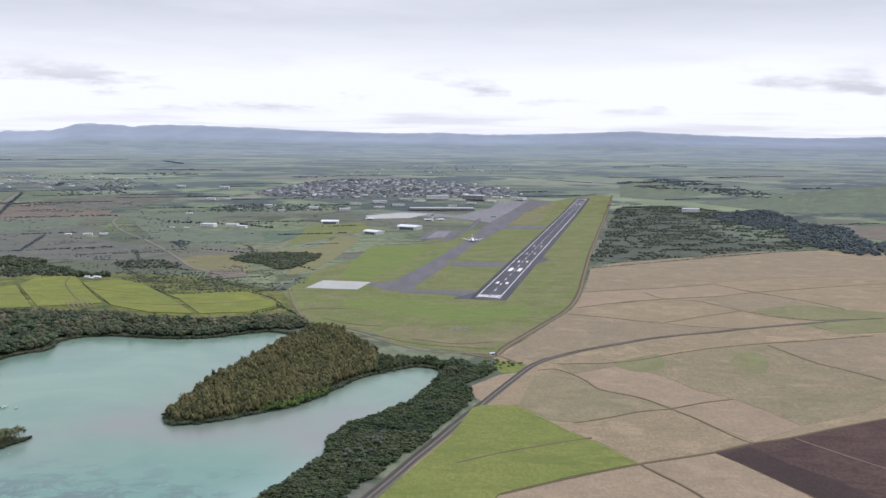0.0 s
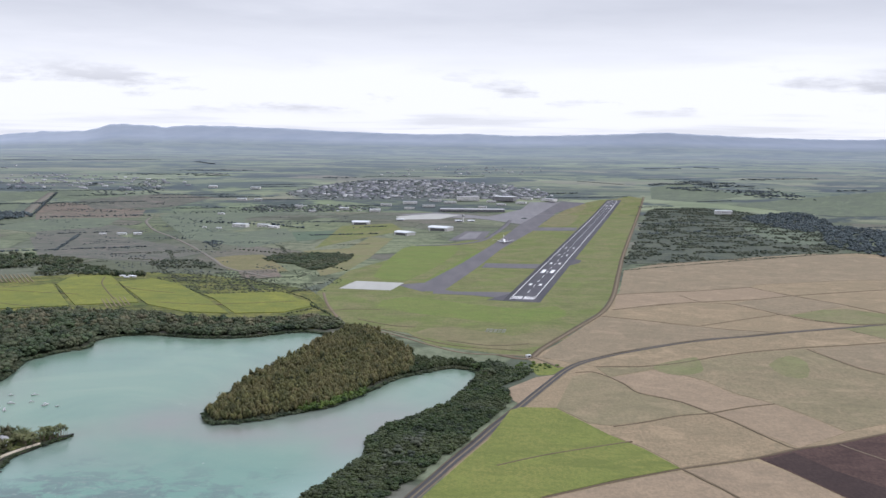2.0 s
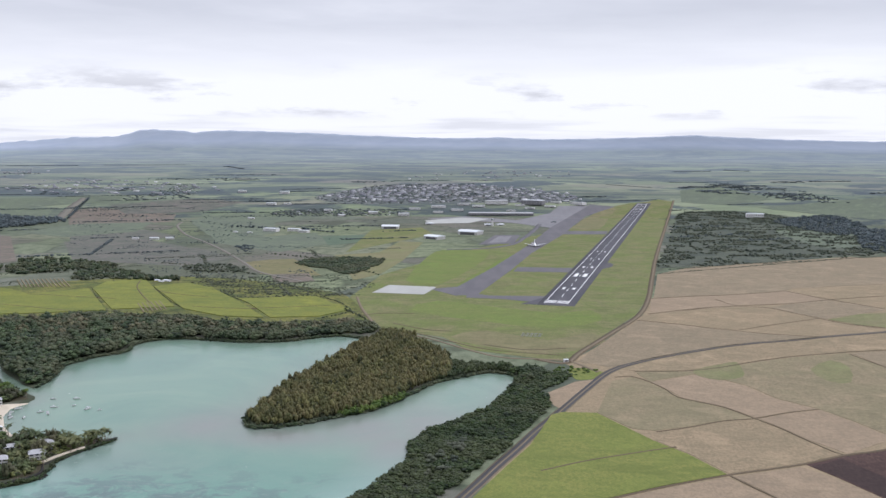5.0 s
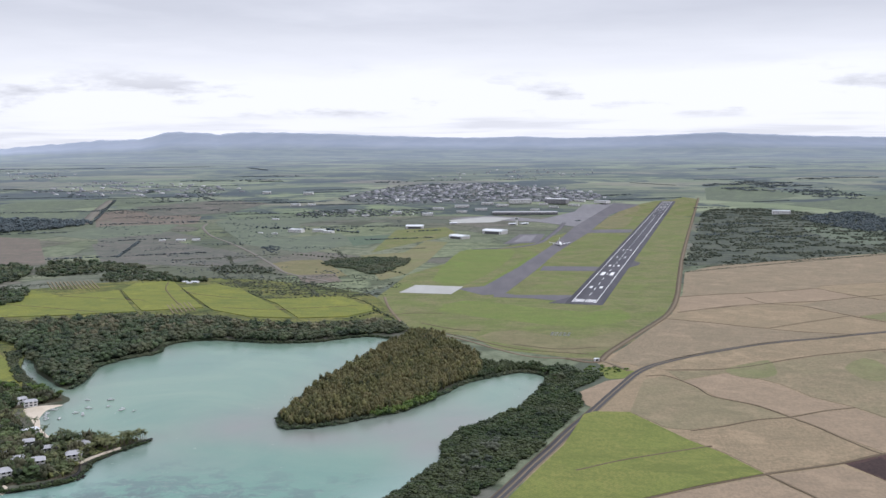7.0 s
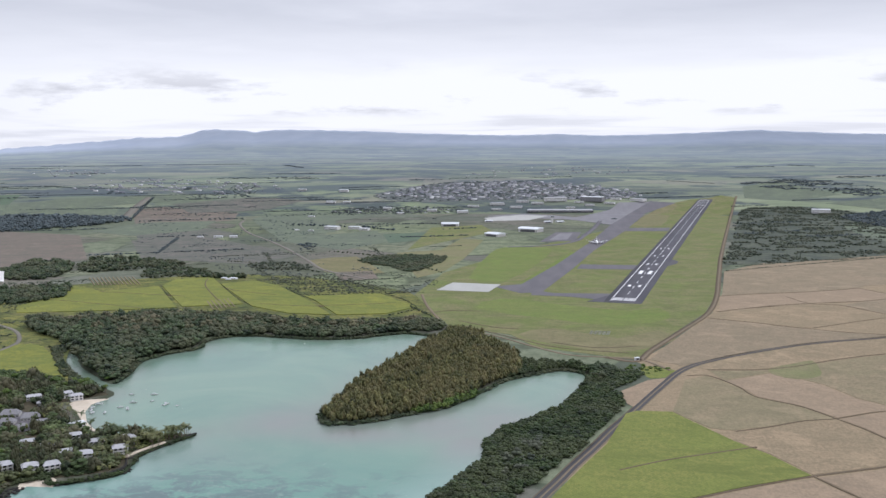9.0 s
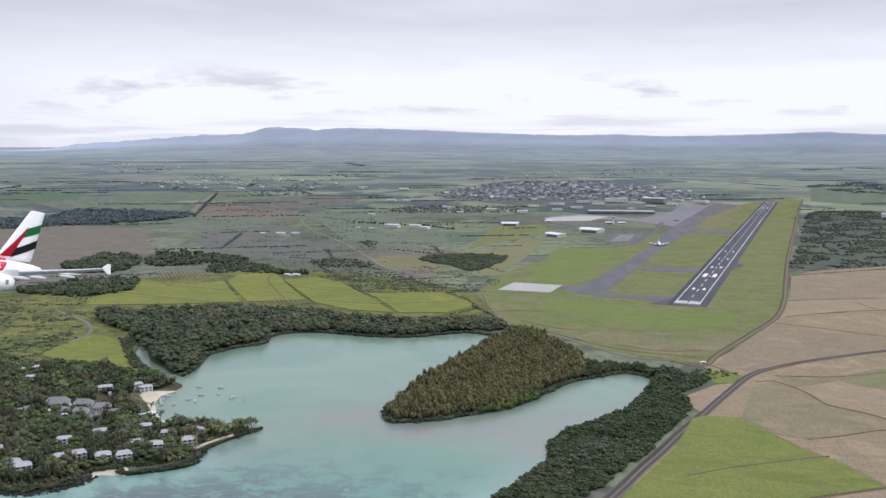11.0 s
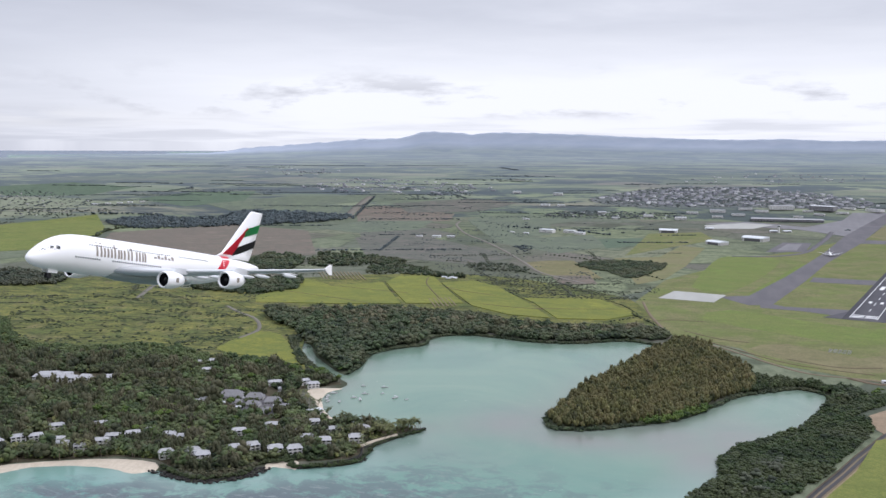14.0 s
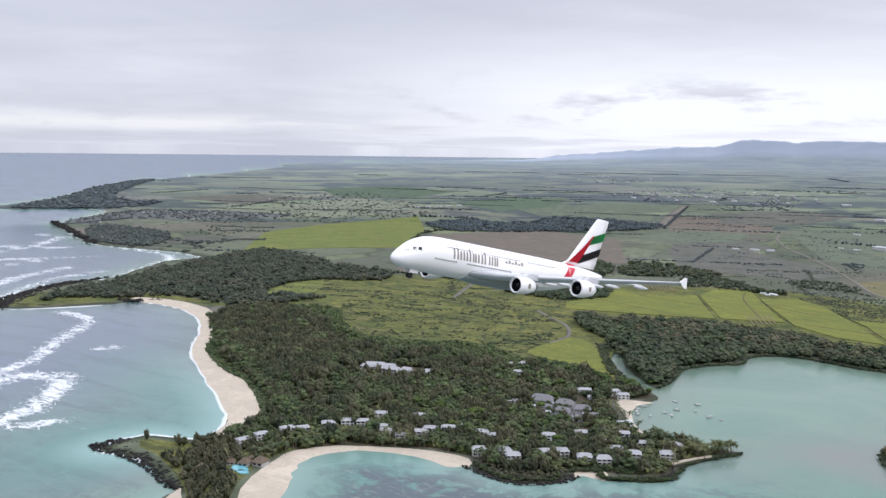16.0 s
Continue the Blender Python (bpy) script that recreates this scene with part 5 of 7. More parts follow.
def spots(outline, spacing, seed, keep=1.0, avoid=(), inset=0.0):
    """Uneven places inside an outline."""
    rng = np.random.default_rng(seed)
    line = rounded(outline, 3)
    lo, hi = line.min(0), line.max(0)
    x, y = np.meshgrid(np.arange(lo[0], hi[0], spacing), np.arange(lo[1], hi[1], spacing))
    x, y = (q.ravel() + rng.uniform(-0.48, 0.48, q.size) * spacing for q in (x, y))
    ok = inside(line, x, y) & (rng.random(len(x)) < keep)
    if inset:
        ok &= gap(line, x, y) > inset
    for a in avoid:
        ok &= ~inside(np.array(a, float), x, y)
    return x[ok], y[ok], rng


def wood(name, outline, spacing, radius, height, shapes, material, label, seed, keep=1.0, avoid=(), inset=1.5, clearings=(), drift=0.0):
    """A wood whose stands differ in height, with small and large crowns mixed; drift gathers bushes in drifts of that size."""
    x, y, rng = spots(outline, spacing, seed, keep, avoid, inset)
    if drift:
        ok = np.array([noise.noise(Vector((px / drift, py / drift * 1.6, seed))) + 0.6 * noise.noise(Vector((px / drift * 3, py / drift * 5, seed))) for px, py in zip(x, y)]) > (0.24 if spacing > 10 and drift < 280 else 0.1)
        x, y = x[ok], y[ok]
    for cx, cy, r in clearings:
        ok = np.hypot(x - cx, y - cy) > r
        x, y = x[ok], y[ok]
    n = len(x)
    stand = np.array([noise.noise(Vector((px / 38, py / 38, seed))) for px, py in zip(x, y)])
    size = 0.62 + 0.75 * rng.random(n) ** 1.6
    return crowns(name, x, y, radius * size, height * (0.55 + 0.45 * size) * (1 + 0.42 * stand) * rng.uniform(0.72, 1.3, n), shapes, material, label, seed)


PENINSULA = [(-222, 1318), (-208, 1362), (-182, 1362), (-154, 1318), (-132, 1274), (-106, 1218), (-97, 1180), (-94, 1118), (-113, 1092), (-134, 1047), (-153, 1005), (-172, 971), (-197, 949), (-220, 926), (-248, 907), (-268, 902), (-282, 909),
             (-289, 940), (-286, 984), (-280, 1056), (-267, 1115), (-252, 1178), (-237, 1254)]
PENINSULA_NECK = [(-112, 1100), (-92, 1114), (-73, 1132), (-52, 1150), (-33, 1146), (-18, 1134), (-8, 1152), (-30, 1168), (-62, 1180), (-88, 1188), (-110, 1214), (-120, 1180)]
SHORE_EAST = [(-708, 1430), (-664, 1452), (-582, 1448), (-509, 1442), (-440, 1396), (-333, 1408), (-296, 1440), (-253, 1442), (-224, 1390), (-232, 1362), (-275, 1352), (-304, 1336), (-338, 1311), (-381, 1298), (-421, 1300), (-481, 1312), (-512, 1306), (-536, 1288), (-600, 1330)]
SHORE_WEST = [(-500, 1390), (-591, 1400), (-658, 1448), (-726, 1436), (-780, 1402), (-834, 1370), (-880, 1384), (-820, 1300), (-753, 1245), (-710, 1188), (-688, 1172), (-652, 1122), (-622, 1084), (-585, 1046), (-567, 1032), (-567, 1056), (-577, 1104), (-584, 1143), (-565, 1189), (-539, 1222), (-546, 1259), (-536, 1292), (-480, 1318)]
SPIT = [(-136, 560), (-152, 690), (-138, 738), (-128, 772), (-114, 810), (-114, 833), (-117, 854), (-111, 876), (-98, 908), (-84, 926), (-63, 960), (-46, 988), (-35, 1024), (-24, 1071), (-16, 1112), (-12, 1140), (2, 1172), (18, 1150), (46, 1140), (48, 1118), (32, 1088), (9, 1056), (17, 1028), (18, 996), (2, 938), (-15, 890), (-27, 846), (-44, 811), (-57, 781), (-66, 755), (-82, 714), (-88, 560)]
RESORT = [(-545, 980), (-582, 1000), (-615, 1007), (-645, 1026), (-669, 1004), (-716, 1014), (-767, 1012), (-799, 1006), (-876, 1008), (-939, 988), (-982, 966), (-1048, 987), (-1120, 1050), (-1207, 1095), (-1310, 1112), (-1350, 1070), (-1340, 1012), (-1290, 962), (-1185, 880),
          (-1114, 816), (-1005, 760), (-956, 746), (-884, 705), (-826, 658), (-803, 605), (-790, 573), (-745, 590), (-712, 596), (-692, 634), (-647, 662), (-619, 678), (-580, 682), (-556, 672), (-523, 668), (-500, 684), (-490, 712), (-465, 722), (-425, 746), (-426, 776), (-432, 800), (-440, 838), (-489, 840), (-520, 860), (-556, 900), (-580, 937)]
HEAD = [(-790, 573), (-800, 548), (-826, 534), (-848, 525), (-830, 508), (-799, 505), (-744, 484), (-700, 462), (-668, 440), (-655, 462), (-688, 505), (-714, 560), (-716, 596), (-750, 592)]
COURTS = ([(-905, 870), (-800, 885), (-790, 925), (-900, 905)], [(-640, 872), (-600, 900), (-560, 880), (-545, 850), (-600, 842)], [(-600, 930), (-632, 960), (-600, 965), (-575, 930)])
for floor, cover in ((RESORT, LITTER), (HEAD, MEADOW)):
    plot("forest_floor", floor, cover, 0.12, "brown leaf litter under the trees", "forest floor", 2, on_ground=True)
COTTAGE_ROW = ((-493, 735, 35), (-477, 741, 38), (-527, 724, 40), (-463, 771, 30), (-439, 790, 28), (-445, 819, 25), (-517, 735, 44), (-558, 703, 48), (-544, 697, 40), (-577, 691, 46))
BUNGALOW_ROW = ((-763, 574, 78), (-763, 596, 72), (-759, 625, 64), (-748, 635, 58), (-741, 663, 50), (-732, 681, 46), (-719, 690, 40), (-694, 688, 30), (-681, 680, 28), (-659, 680, 32), (-654, 699, 36), (-653, 715, 30), (-641, 728, 35), (-629, 742, 38), (-607, 738, 34), (-594, 734, 36),
                (-500, 821, 30), (-508, 790, 34), (-738, 1012, 20), (-718, 969, 30), (-648, 852, 26), (-584, 961, 40), (-568, 953, 35), (-482, 776, 32), (-532, 798, 30), (-552, 770, 34), (-470, 806, 28), (-690, 742, 32), (-724, 722, 40))
CLEARINGS = [(-900, 855, 20), (-865, 862, 20), (-835, 872, 17), (-808, 885, 16), (-620, 846, 12), (-592, 836, 14), (-560, 828, 14), (-606, 918, 14), (-588, 905, 13), (-540, 818, 12), (-700, 770, 9), (-820, 740, 12), (-940, 840, 10), (-760, 800, 8)]
CLEARINGS += [(x + 4, y - 5, 10.0) for x, y, _ in COTTAGE_ROW + BUNGALOW_ROW]
wood("peninsula_wood", PENINSULA, 4.6, 3.4, 10.0, UPRIGHT, OLIVE_LEAVES, "dense olive-brown wood covering the lagoon peninsula", 21)
wood("neck_wood", PENINSULA_NECK, 5.2, 4.2, 6.5, ROUND_CROWN, SPIT_LEAVES, "dark trees on the narrow neck of the peninsula", 121)
wood("mangrove_fringe", [(-207, 947), (-190, 984), (-166, 1012), (-142, 1034), (-136, 1020), (-160, 974), (-188, 944)], 4.2, 3.0, 5.5, FINE, BRIGHT_LEAVES, "bright green mangrove fringe at the water", 22)
wood("lagoon_wood", SHORE_EAST, 7.8, 6.8, 9.5, ROUND_CROWN, MANGROVE, "dark green mangrove belt along the lagoon shore", 23)
wood("river_wood", SHORE_WEST, 9.2, 8.2, 11.5, ROUND_CROWN, MANGROVE, "dark grove between river and lagoon", 24)
wood("tall_trees", [(-720, 1420), (-650, 1440), (-500, 1400), (-440, 1370), (-480, 1340), (-560, 1330), (-620, 1270), (-690, 1290), (-790, 1345), (-810, 1370)], 12.0, 7.4, 13.0, ROUND_CROWN, HIGH_LEAVES, "tall grey-brown trees standing out of the dark grove", 123, 0.6)
wood("tall_trees", [(-430, 1400), (-330, 1410), (-270, 1440), (-250, 1420), (-290, 1380), (-340, 1350), (-430, 1350)], 12.0, 6.0, 11.0, ROUND_CROWN, HIGH_LEAVES, "tall grey-brown trees standing out of the dark belt", 124, 0.7)
wood("tall_trees", RESORT, 19.0, 7.6, 13.0, FEATHER, CASUARINA, "tall dark casuarinas rising over the resort", 125, 0.55, COURTS, 6.0, CLEARINGS)
wood("tall_trees", RESORT, 23.0, 7.8, 11.5, ROUND_CROWN, GROVE_GREEN, "broad green tree tops over the resort", 126, 0.5, COURTS, 6.0, CLEARINGS)
wood("river_fringe", [(-572, 1034), (-590, 1052), (-625, 1092), (-640, 1110), (-612, 1100), (-590, 1105), (-580, 1100), (-571, 1060)], 5.0, 3.6, 6.5, FINE, BRIGHT_LEAVES, "bright green mangroves at the river mouth", 25)
wood("river_bank", [(-702, 1180), (-690, 1150), (-658, 1100), (-632, 1068), (-594, 1032), (-570, 1010), (-590, 1006), (-640, 1050), (-676, 1100), (-708, 1150), (-740, 1200), (-716, 1196)], 4.5, 2.6, 4.2, FINE, MANGROVE, "dark trees along the river bank", 26)
wood("spit_wood", SPIT, 5.0, 4.4, 4.6, ROUND_CROWN, SPIT_LEAVES, "dense green thicket between lagoon and road", 27, inset=1.5)
wood("gate_trees", [(-14, 1112), (-8, 1150), (8, 1166), (20, 1142), (12, 1112), (0, 1096)], 7.0, 5.6, 9.0, ROUND_CROWN, MANGROVE, "tall dark trees at the head of the inlet", 122)
wood("grey_thicket", [(-92, 762), (-70, 800), (-56, 850), (-66, 872), (-92, 830), (-106, 780)], 9.0, 4.8, 7.0, FINE, SCRUB, "grey-green bushes in the thicket", 28, 0.6)
wood("resort_grove", RESORT, 7.2, 5.4, 8.2, ROUND_CROWN, RESORT_LEAVES, "mixed grove of tropical trees around the resort", 29, 0.62, COURTS, 1.5, CLEARINGS)
wood("resort_casuarinas", RESORT, 6.4, 3.8, 11.5, FEATHER, CASUARINA, "olive-brown casuarinas among the resort trees", 129, 0.9, COURTS, 2.5, CLEARINGS, 75.0)
wood("resort_shrubs", RESORT, 8.5, 4.8, 8.6, ROUND_CROWN, GROVE_GREEN, "fresh green garden trees of the resort", 130, 0.9, COURTS, 2.5, CLEARINGS, 60.0)
wood("casuarina_wood", [(-1300, 960), (-1185, 885), (-1100, 820), (-1000, 780), (-900, 800), (-880, 900), (-960, 960), (-1060, 980), (-1150, 1060), (-1280, 1090), (-1340, 1050)], 6.2, 4.0, 11.0, FEATHER, CASUARINA, "dull olive casuarina wood behind the beach", 30, 0.6, clearings=CLEARINGS)
BUSHES = "low green shrubs between beach and trees"
wood("beach_shrubs", [(-1348, 1004), (-1290, 966), (-1185, 884), (-1114, 820), (-1005, 764), (-956, 750), (-884, 709), (-822, 662), (-817, 648), (-885, 694), (-956, 736), (-1005, 750), (-1114, 806), (-1185, 868), (-1290, 950), (-1350, 990)], 4.2, 2.8, 2.6, FINE, GROVE_GREEN, BUSHES, 150, 0.85, inset=0)
wood("beach_shrubs", [(-716, 560), (-722, 600), (-700, 636), (-655, 664), (-618, 680), (-580, 684), (-590, 700), (-640, 694), (-690, 672), (-735, 640), (-745, 600), (-735, 560)], 4.5, 2.6, 3.0, FINE, PALM_LEAVES, "yellow-green palms and shrubs behind the beach", 151, 0.75, inset=0)
wood("palm_belt", [(-716, 560), (-722, 600), (-700, 636), (-655, 664), (-618, 680), (-580, 684), (-590, 708), (-640, 698), (-690, 678), (-738, 650), (-748, 600)], 5.2, 3.0, 6.0, UPRIGHT, PALM_LEAVES, "yellow-green palm tops behind the south beach", 127, 0.7, clearings=CLEARINGS)
wood("jetty_shrubs", [(-404, 848), (-412, 830), (-424, 806), (-432, 800), (-442, 836), (-424, 842)], 4.0, 2.6, 3.4, FINE, PALM_LEAVES, "palms and shrubs along the jetty", 152, 0.9, inset=0)
wood("rock_shrubs", [(-560, 668), (-520, 658), (-498, 672), (-488, 704), (-510, 700), (-540, 684)], 4.0, 2.6, 3.2, FINE, CASUARINA, "olive shrubs above the rocks", 153, 0.7, inset=0)
wood("small_trees", RESORT, 5.0, 2.4, 5.5, FINE, PALM_LEAVES, "small palms and shrubs filling the grove", 154, 0.16, COURTS, 2.0, CLEARINGS)
wood("bright_grove", [(-640, 800), (-600, 830), (-560, 830), (-540, 800), (-560, 770), (-620, 770)], 8.0, 4.6, 8.5, FINE, GROVE_GREEN, "bright green tree tops in the resort garden", 31, 0.7)
wood("headland_grove", HEAD, 5.6, 3.8, 8.5, FEATHER, CASUARINA, "olive trees on the rocky headland", 32, 0.7, clearings=[(-712, 526, 13), (-704, 518, 12), (-735, 503, 7), (-820, 515, 22), (-790, 520, 16)])
wood("cape_wood", [(-1640, 850), (-1670, 914), (-1604, 975), (-1534, 1075), (-1405, 1066), (-1345, 1130), (-1320, 1240), (-1380, 1230), (-1430, 1190), (-1500, 1290), (-1500, 1400), (-1400, 1480), (-1480, 1600), (-1668, 1610), (-1843, 1680), (-2030, 1720), (-2000, 1560), (-1915, 1375), (-1880, 1262), (-1793, 1103), (-1752, 974)],
     10.0, 6.6, 9.5, MIDDLE, CAPE_LEAVES, "dark wood on the cape", 33, 0.85)
wood("coast_wood", [(-2977, 1789), (-3003, 1877), (-2836, 1869), (-2627, 1838), (-2421, 1689), (-2313, 1537), (-2432, 1521), (-2571, 1537), (-2800, 1659)], 11.0, 7.0, 8.0, MIDDLE, COAST_LEAVES, "dark coastal wood", 34, 0.85)
wood("coast_scrub", [(-2478, 1730), (-2368, 1756), (-2352, 1856), (-2328, 1969), (-2192, 1850), (-2161, 1700), (-2133, 1551), (-2175, 1511)], 12.0, 5.5, 4.5, MIDDLE, COAST_LEAVES, "low dark scrub behind the shore", 134, 0.8, drift=90.0)
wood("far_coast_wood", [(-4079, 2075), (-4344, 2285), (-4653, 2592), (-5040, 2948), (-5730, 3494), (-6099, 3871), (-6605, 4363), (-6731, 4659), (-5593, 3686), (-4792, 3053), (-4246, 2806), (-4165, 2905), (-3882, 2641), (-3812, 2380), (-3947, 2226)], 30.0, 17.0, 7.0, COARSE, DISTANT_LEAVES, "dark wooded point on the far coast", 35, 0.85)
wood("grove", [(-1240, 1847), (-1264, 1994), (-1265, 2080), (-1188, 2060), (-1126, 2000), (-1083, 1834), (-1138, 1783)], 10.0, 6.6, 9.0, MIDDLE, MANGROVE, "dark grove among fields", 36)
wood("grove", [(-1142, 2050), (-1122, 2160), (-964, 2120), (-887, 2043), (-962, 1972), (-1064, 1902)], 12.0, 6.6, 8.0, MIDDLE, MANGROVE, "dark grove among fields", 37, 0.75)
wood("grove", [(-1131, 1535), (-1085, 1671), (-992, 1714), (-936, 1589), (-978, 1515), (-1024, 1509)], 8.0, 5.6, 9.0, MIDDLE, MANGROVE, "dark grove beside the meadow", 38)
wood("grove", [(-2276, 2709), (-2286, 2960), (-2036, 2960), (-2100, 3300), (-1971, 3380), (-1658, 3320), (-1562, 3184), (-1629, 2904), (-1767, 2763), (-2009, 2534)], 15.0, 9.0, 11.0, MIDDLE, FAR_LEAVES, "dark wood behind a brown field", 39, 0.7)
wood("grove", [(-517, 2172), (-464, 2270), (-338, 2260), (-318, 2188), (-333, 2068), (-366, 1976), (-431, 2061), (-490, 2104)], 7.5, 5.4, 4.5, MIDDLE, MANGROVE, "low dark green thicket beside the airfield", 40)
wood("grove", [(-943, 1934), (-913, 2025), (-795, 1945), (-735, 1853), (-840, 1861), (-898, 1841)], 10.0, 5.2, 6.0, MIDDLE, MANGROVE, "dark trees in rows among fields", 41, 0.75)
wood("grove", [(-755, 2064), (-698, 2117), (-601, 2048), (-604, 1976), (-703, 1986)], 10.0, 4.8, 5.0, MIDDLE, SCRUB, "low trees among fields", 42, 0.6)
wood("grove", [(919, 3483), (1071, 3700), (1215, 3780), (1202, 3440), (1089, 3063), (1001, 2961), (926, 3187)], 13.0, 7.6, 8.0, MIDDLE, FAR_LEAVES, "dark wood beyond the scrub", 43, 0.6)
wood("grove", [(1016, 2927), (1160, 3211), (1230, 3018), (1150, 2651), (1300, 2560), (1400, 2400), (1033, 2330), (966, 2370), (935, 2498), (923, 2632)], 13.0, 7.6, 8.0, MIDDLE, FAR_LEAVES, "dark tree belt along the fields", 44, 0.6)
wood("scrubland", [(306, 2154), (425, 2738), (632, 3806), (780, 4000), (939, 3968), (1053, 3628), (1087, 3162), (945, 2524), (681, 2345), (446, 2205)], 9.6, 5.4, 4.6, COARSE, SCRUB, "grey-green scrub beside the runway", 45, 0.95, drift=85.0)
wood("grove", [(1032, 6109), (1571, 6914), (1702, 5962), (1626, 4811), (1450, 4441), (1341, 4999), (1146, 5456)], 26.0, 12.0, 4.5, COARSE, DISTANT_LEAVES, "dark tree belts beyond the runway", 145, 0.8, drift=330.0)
wood("wall_shrubs", [(-489, 706), (-458, 724), (-428, 748), (-432, 778), (-446, 766), (-470, 738), (-492, 722)], 3.4, 2.3, 2.8, FINE, SPIT_LEAVES, "low green shrubs behind the sea wall", 155, 0.85, inset=0)
wood("garden_shrubs", [(-590, 690), (-560, 690), (-500, 715), (-450, 745), (-430, 790), (-440, 830), (-480, 830), (-520, 780), (-600, 735)], 4.0, 1.9, 2.2, FINE, SPIT_LEAVES, "low garden shrubs around the cottages", 156, 0.75, inset=0)
wood("garden_shrubs", [(-600, 760), (-640, 755), (-700, 715), (-750, 690), (-780, 640), (-785, 580), (-755, 565), (-740, 630), (-700, 670), (-640, 690), (-590, 715)], 4.0, 1.9, 2.2, FINE, GROVE_GREEN, "low garden shrubs around the cottages", 157, 0.75, inset=0)
wood("garden_shrubs", [(-905, 850), (-800, 868), (-785, 915), (-840, 895), (-905, 895)], 4.5, 2.0, 2.4, FINE, GROVE_GREEN, "low garden shrubs around the hotel", 158, 0.7, inset=0)
wood("court_trees", [(-650, 870), (-600, 905), (-540, 865), (-535, 825), (-600, 835)], 9.0, 3.2, 6.5, ROUND_CROWN, RESORT_LEAVES, "garden trees between the resort halls", 159, 0.5, inset=0)
wood("rough_bushes", [(-651, 1821), (-552, 1921), (-362, 1783), (-298, 1719), (-329, 1695), (-507, 1660), (-598, 1746)], 6.5, 2.4, 1.8, MIDDLE, SCRUB, "low bushes in rough grassland", 46, 0.4)
wood("meadow_bushes", [(-1279, 1259), (-1286, 1393), (-1151, 1477), (-976, 1414), (-858, 1300), (-826, 1243), (-786, 1116), (-783, 1055), (-844, 1087), (-1008, 1021), (-1109, 1066), (-1217, 1167)], 5.0, 2.6, 2.0, MIDDLE, MANGROVE, "scattered bushes in the meadow", 47, 0.55, drift=45.0)
wood("meadow_edge_trees", [(-1330, 1120), (-1230, 1170), (-1115, 1075), (-1010, 1025), (-850, 1085), (-775, 1050), (-700, 1060), (-640, 1045), (-620, 1010), (-720, 1005), (-880, 1000), (-985, 955), (-1050, 980), (-1130, 1040), (-1310, 1105)], 5.6, 4.0, 6.0, ROUND_CROWN, GROVE_GREEN, "mixed green trees and bushes along the meadow", 148, 0.62)
wood("gate_bushes", [(30, 1120), (60, 1135), (84, 1160), (70, 1180), (40, 1175), (20, 1150)], 6.5, 2.8, 3.0, MIDDLE, BRIGHT_LEAVES, "low green bushes by the road bend", 48, 0.6)


for n, (outline, spacing, r, h, dr) in enumerate((
        ([(-1130, 1500), (-1080, 1640), (-960, 1590), (-880, 1470), (-860, 1330), (-970, 1440)], 6.0, 2.2, 1.8, 60), ([(-1369, 2820), (-1000, 3000), (-700, 2700), (-460, 2330), (-420, 1950), (-700, 1900), (-880, 2110), (-1260, 2550)], 11.0, 2.8, 1.9, 150),
        ([(-640, 1830), (-560, 1940), (-380, 1980), (-300, 1900), (-298, 1720), (-507, 1660)], 7.0, 2.2, 1.6, 70), ([(-1900, 3300), (-1500, 4000), (-600, 3700), (-380, 3300), (-500, 2700), (-900, 2900), (-1400, 3000)], 19.0, 4.4, 2.6, 260),
        ([(-3300, 2300), (-3000, 3300), (-2600, 3500), (-2550, 2300), (-2450, 1850)], 24.0, 5.0, 3.2, 300))):
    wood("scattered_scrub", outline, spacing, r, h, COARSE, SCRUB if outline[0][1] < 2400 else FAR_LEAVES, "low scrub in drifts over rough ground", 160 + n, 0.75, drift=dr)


def hedge(points, spacing, radius, height, material, label, seed, shapes=COARSE, name="hedge", base=1.6):
    line = rounded(points, 8, False)
    step = np.r_[0, np.cumsum(np.linalg.norm(np.diff(line, axis=0), axis=1))]
    s = np.arange(0, step[-1], spacing)
    rng = np.random.default_rng(seed)
    x, y = (np.interp(s, step, line[:, i]) + rng.normal(0, radius * 0.35, len(s)) for i in (0, 1))
    crowns(name, x, y, radius * (0.6 + 0.8 * rng.random(len(s))), height * (0.6 + 0.8 * rng.random(len(s))), shapes, material, label, seed, base)


for n, (line, leaves, label) in enumerate(((LAGOON_EAST[3:17], SPIT_LEAVES, "low green bushes overhanging the lagoon"), (LAGOON_EAST[16:34], MANGROVE, "dark green bushes overhanging the lagoon"), (LAGOON_EAST[34:] + LAGOON_WEST[:5], MANGROVE, "dark mangroves standing in the lagoon"))):
    hedge(line, 2.4, 2.9, 3.6, leaves, label, 170 + n, FINE, "shore_bushes", -0.2)
hedge(SOUTH_BAY[4:8] + [(-472, 722), (-494, 700), (-490, 682), (-502, 668), (-520, 657), (-545, 660), (-566, 670)], 2.2, 2.6, 3.6, SPIT_LEAVES, "dark shrubs above the shore rocks", 176, FINE, "shore_bushes", 0.6)
hedge(LAGOON_WEST[2:6], 2.4, 2.8, 4.0, MANGROVE, "mangroves standing at the river mouth", 177, FINE, "shore_bushes", 0.0)
hedge(SOUTH_BAY[:6], 1.8, 1.9, 2.3, SPIT_LEAVES, "low green shrubs on the stone jetty", 175, FINE, "jetty_bushes", 0.4)
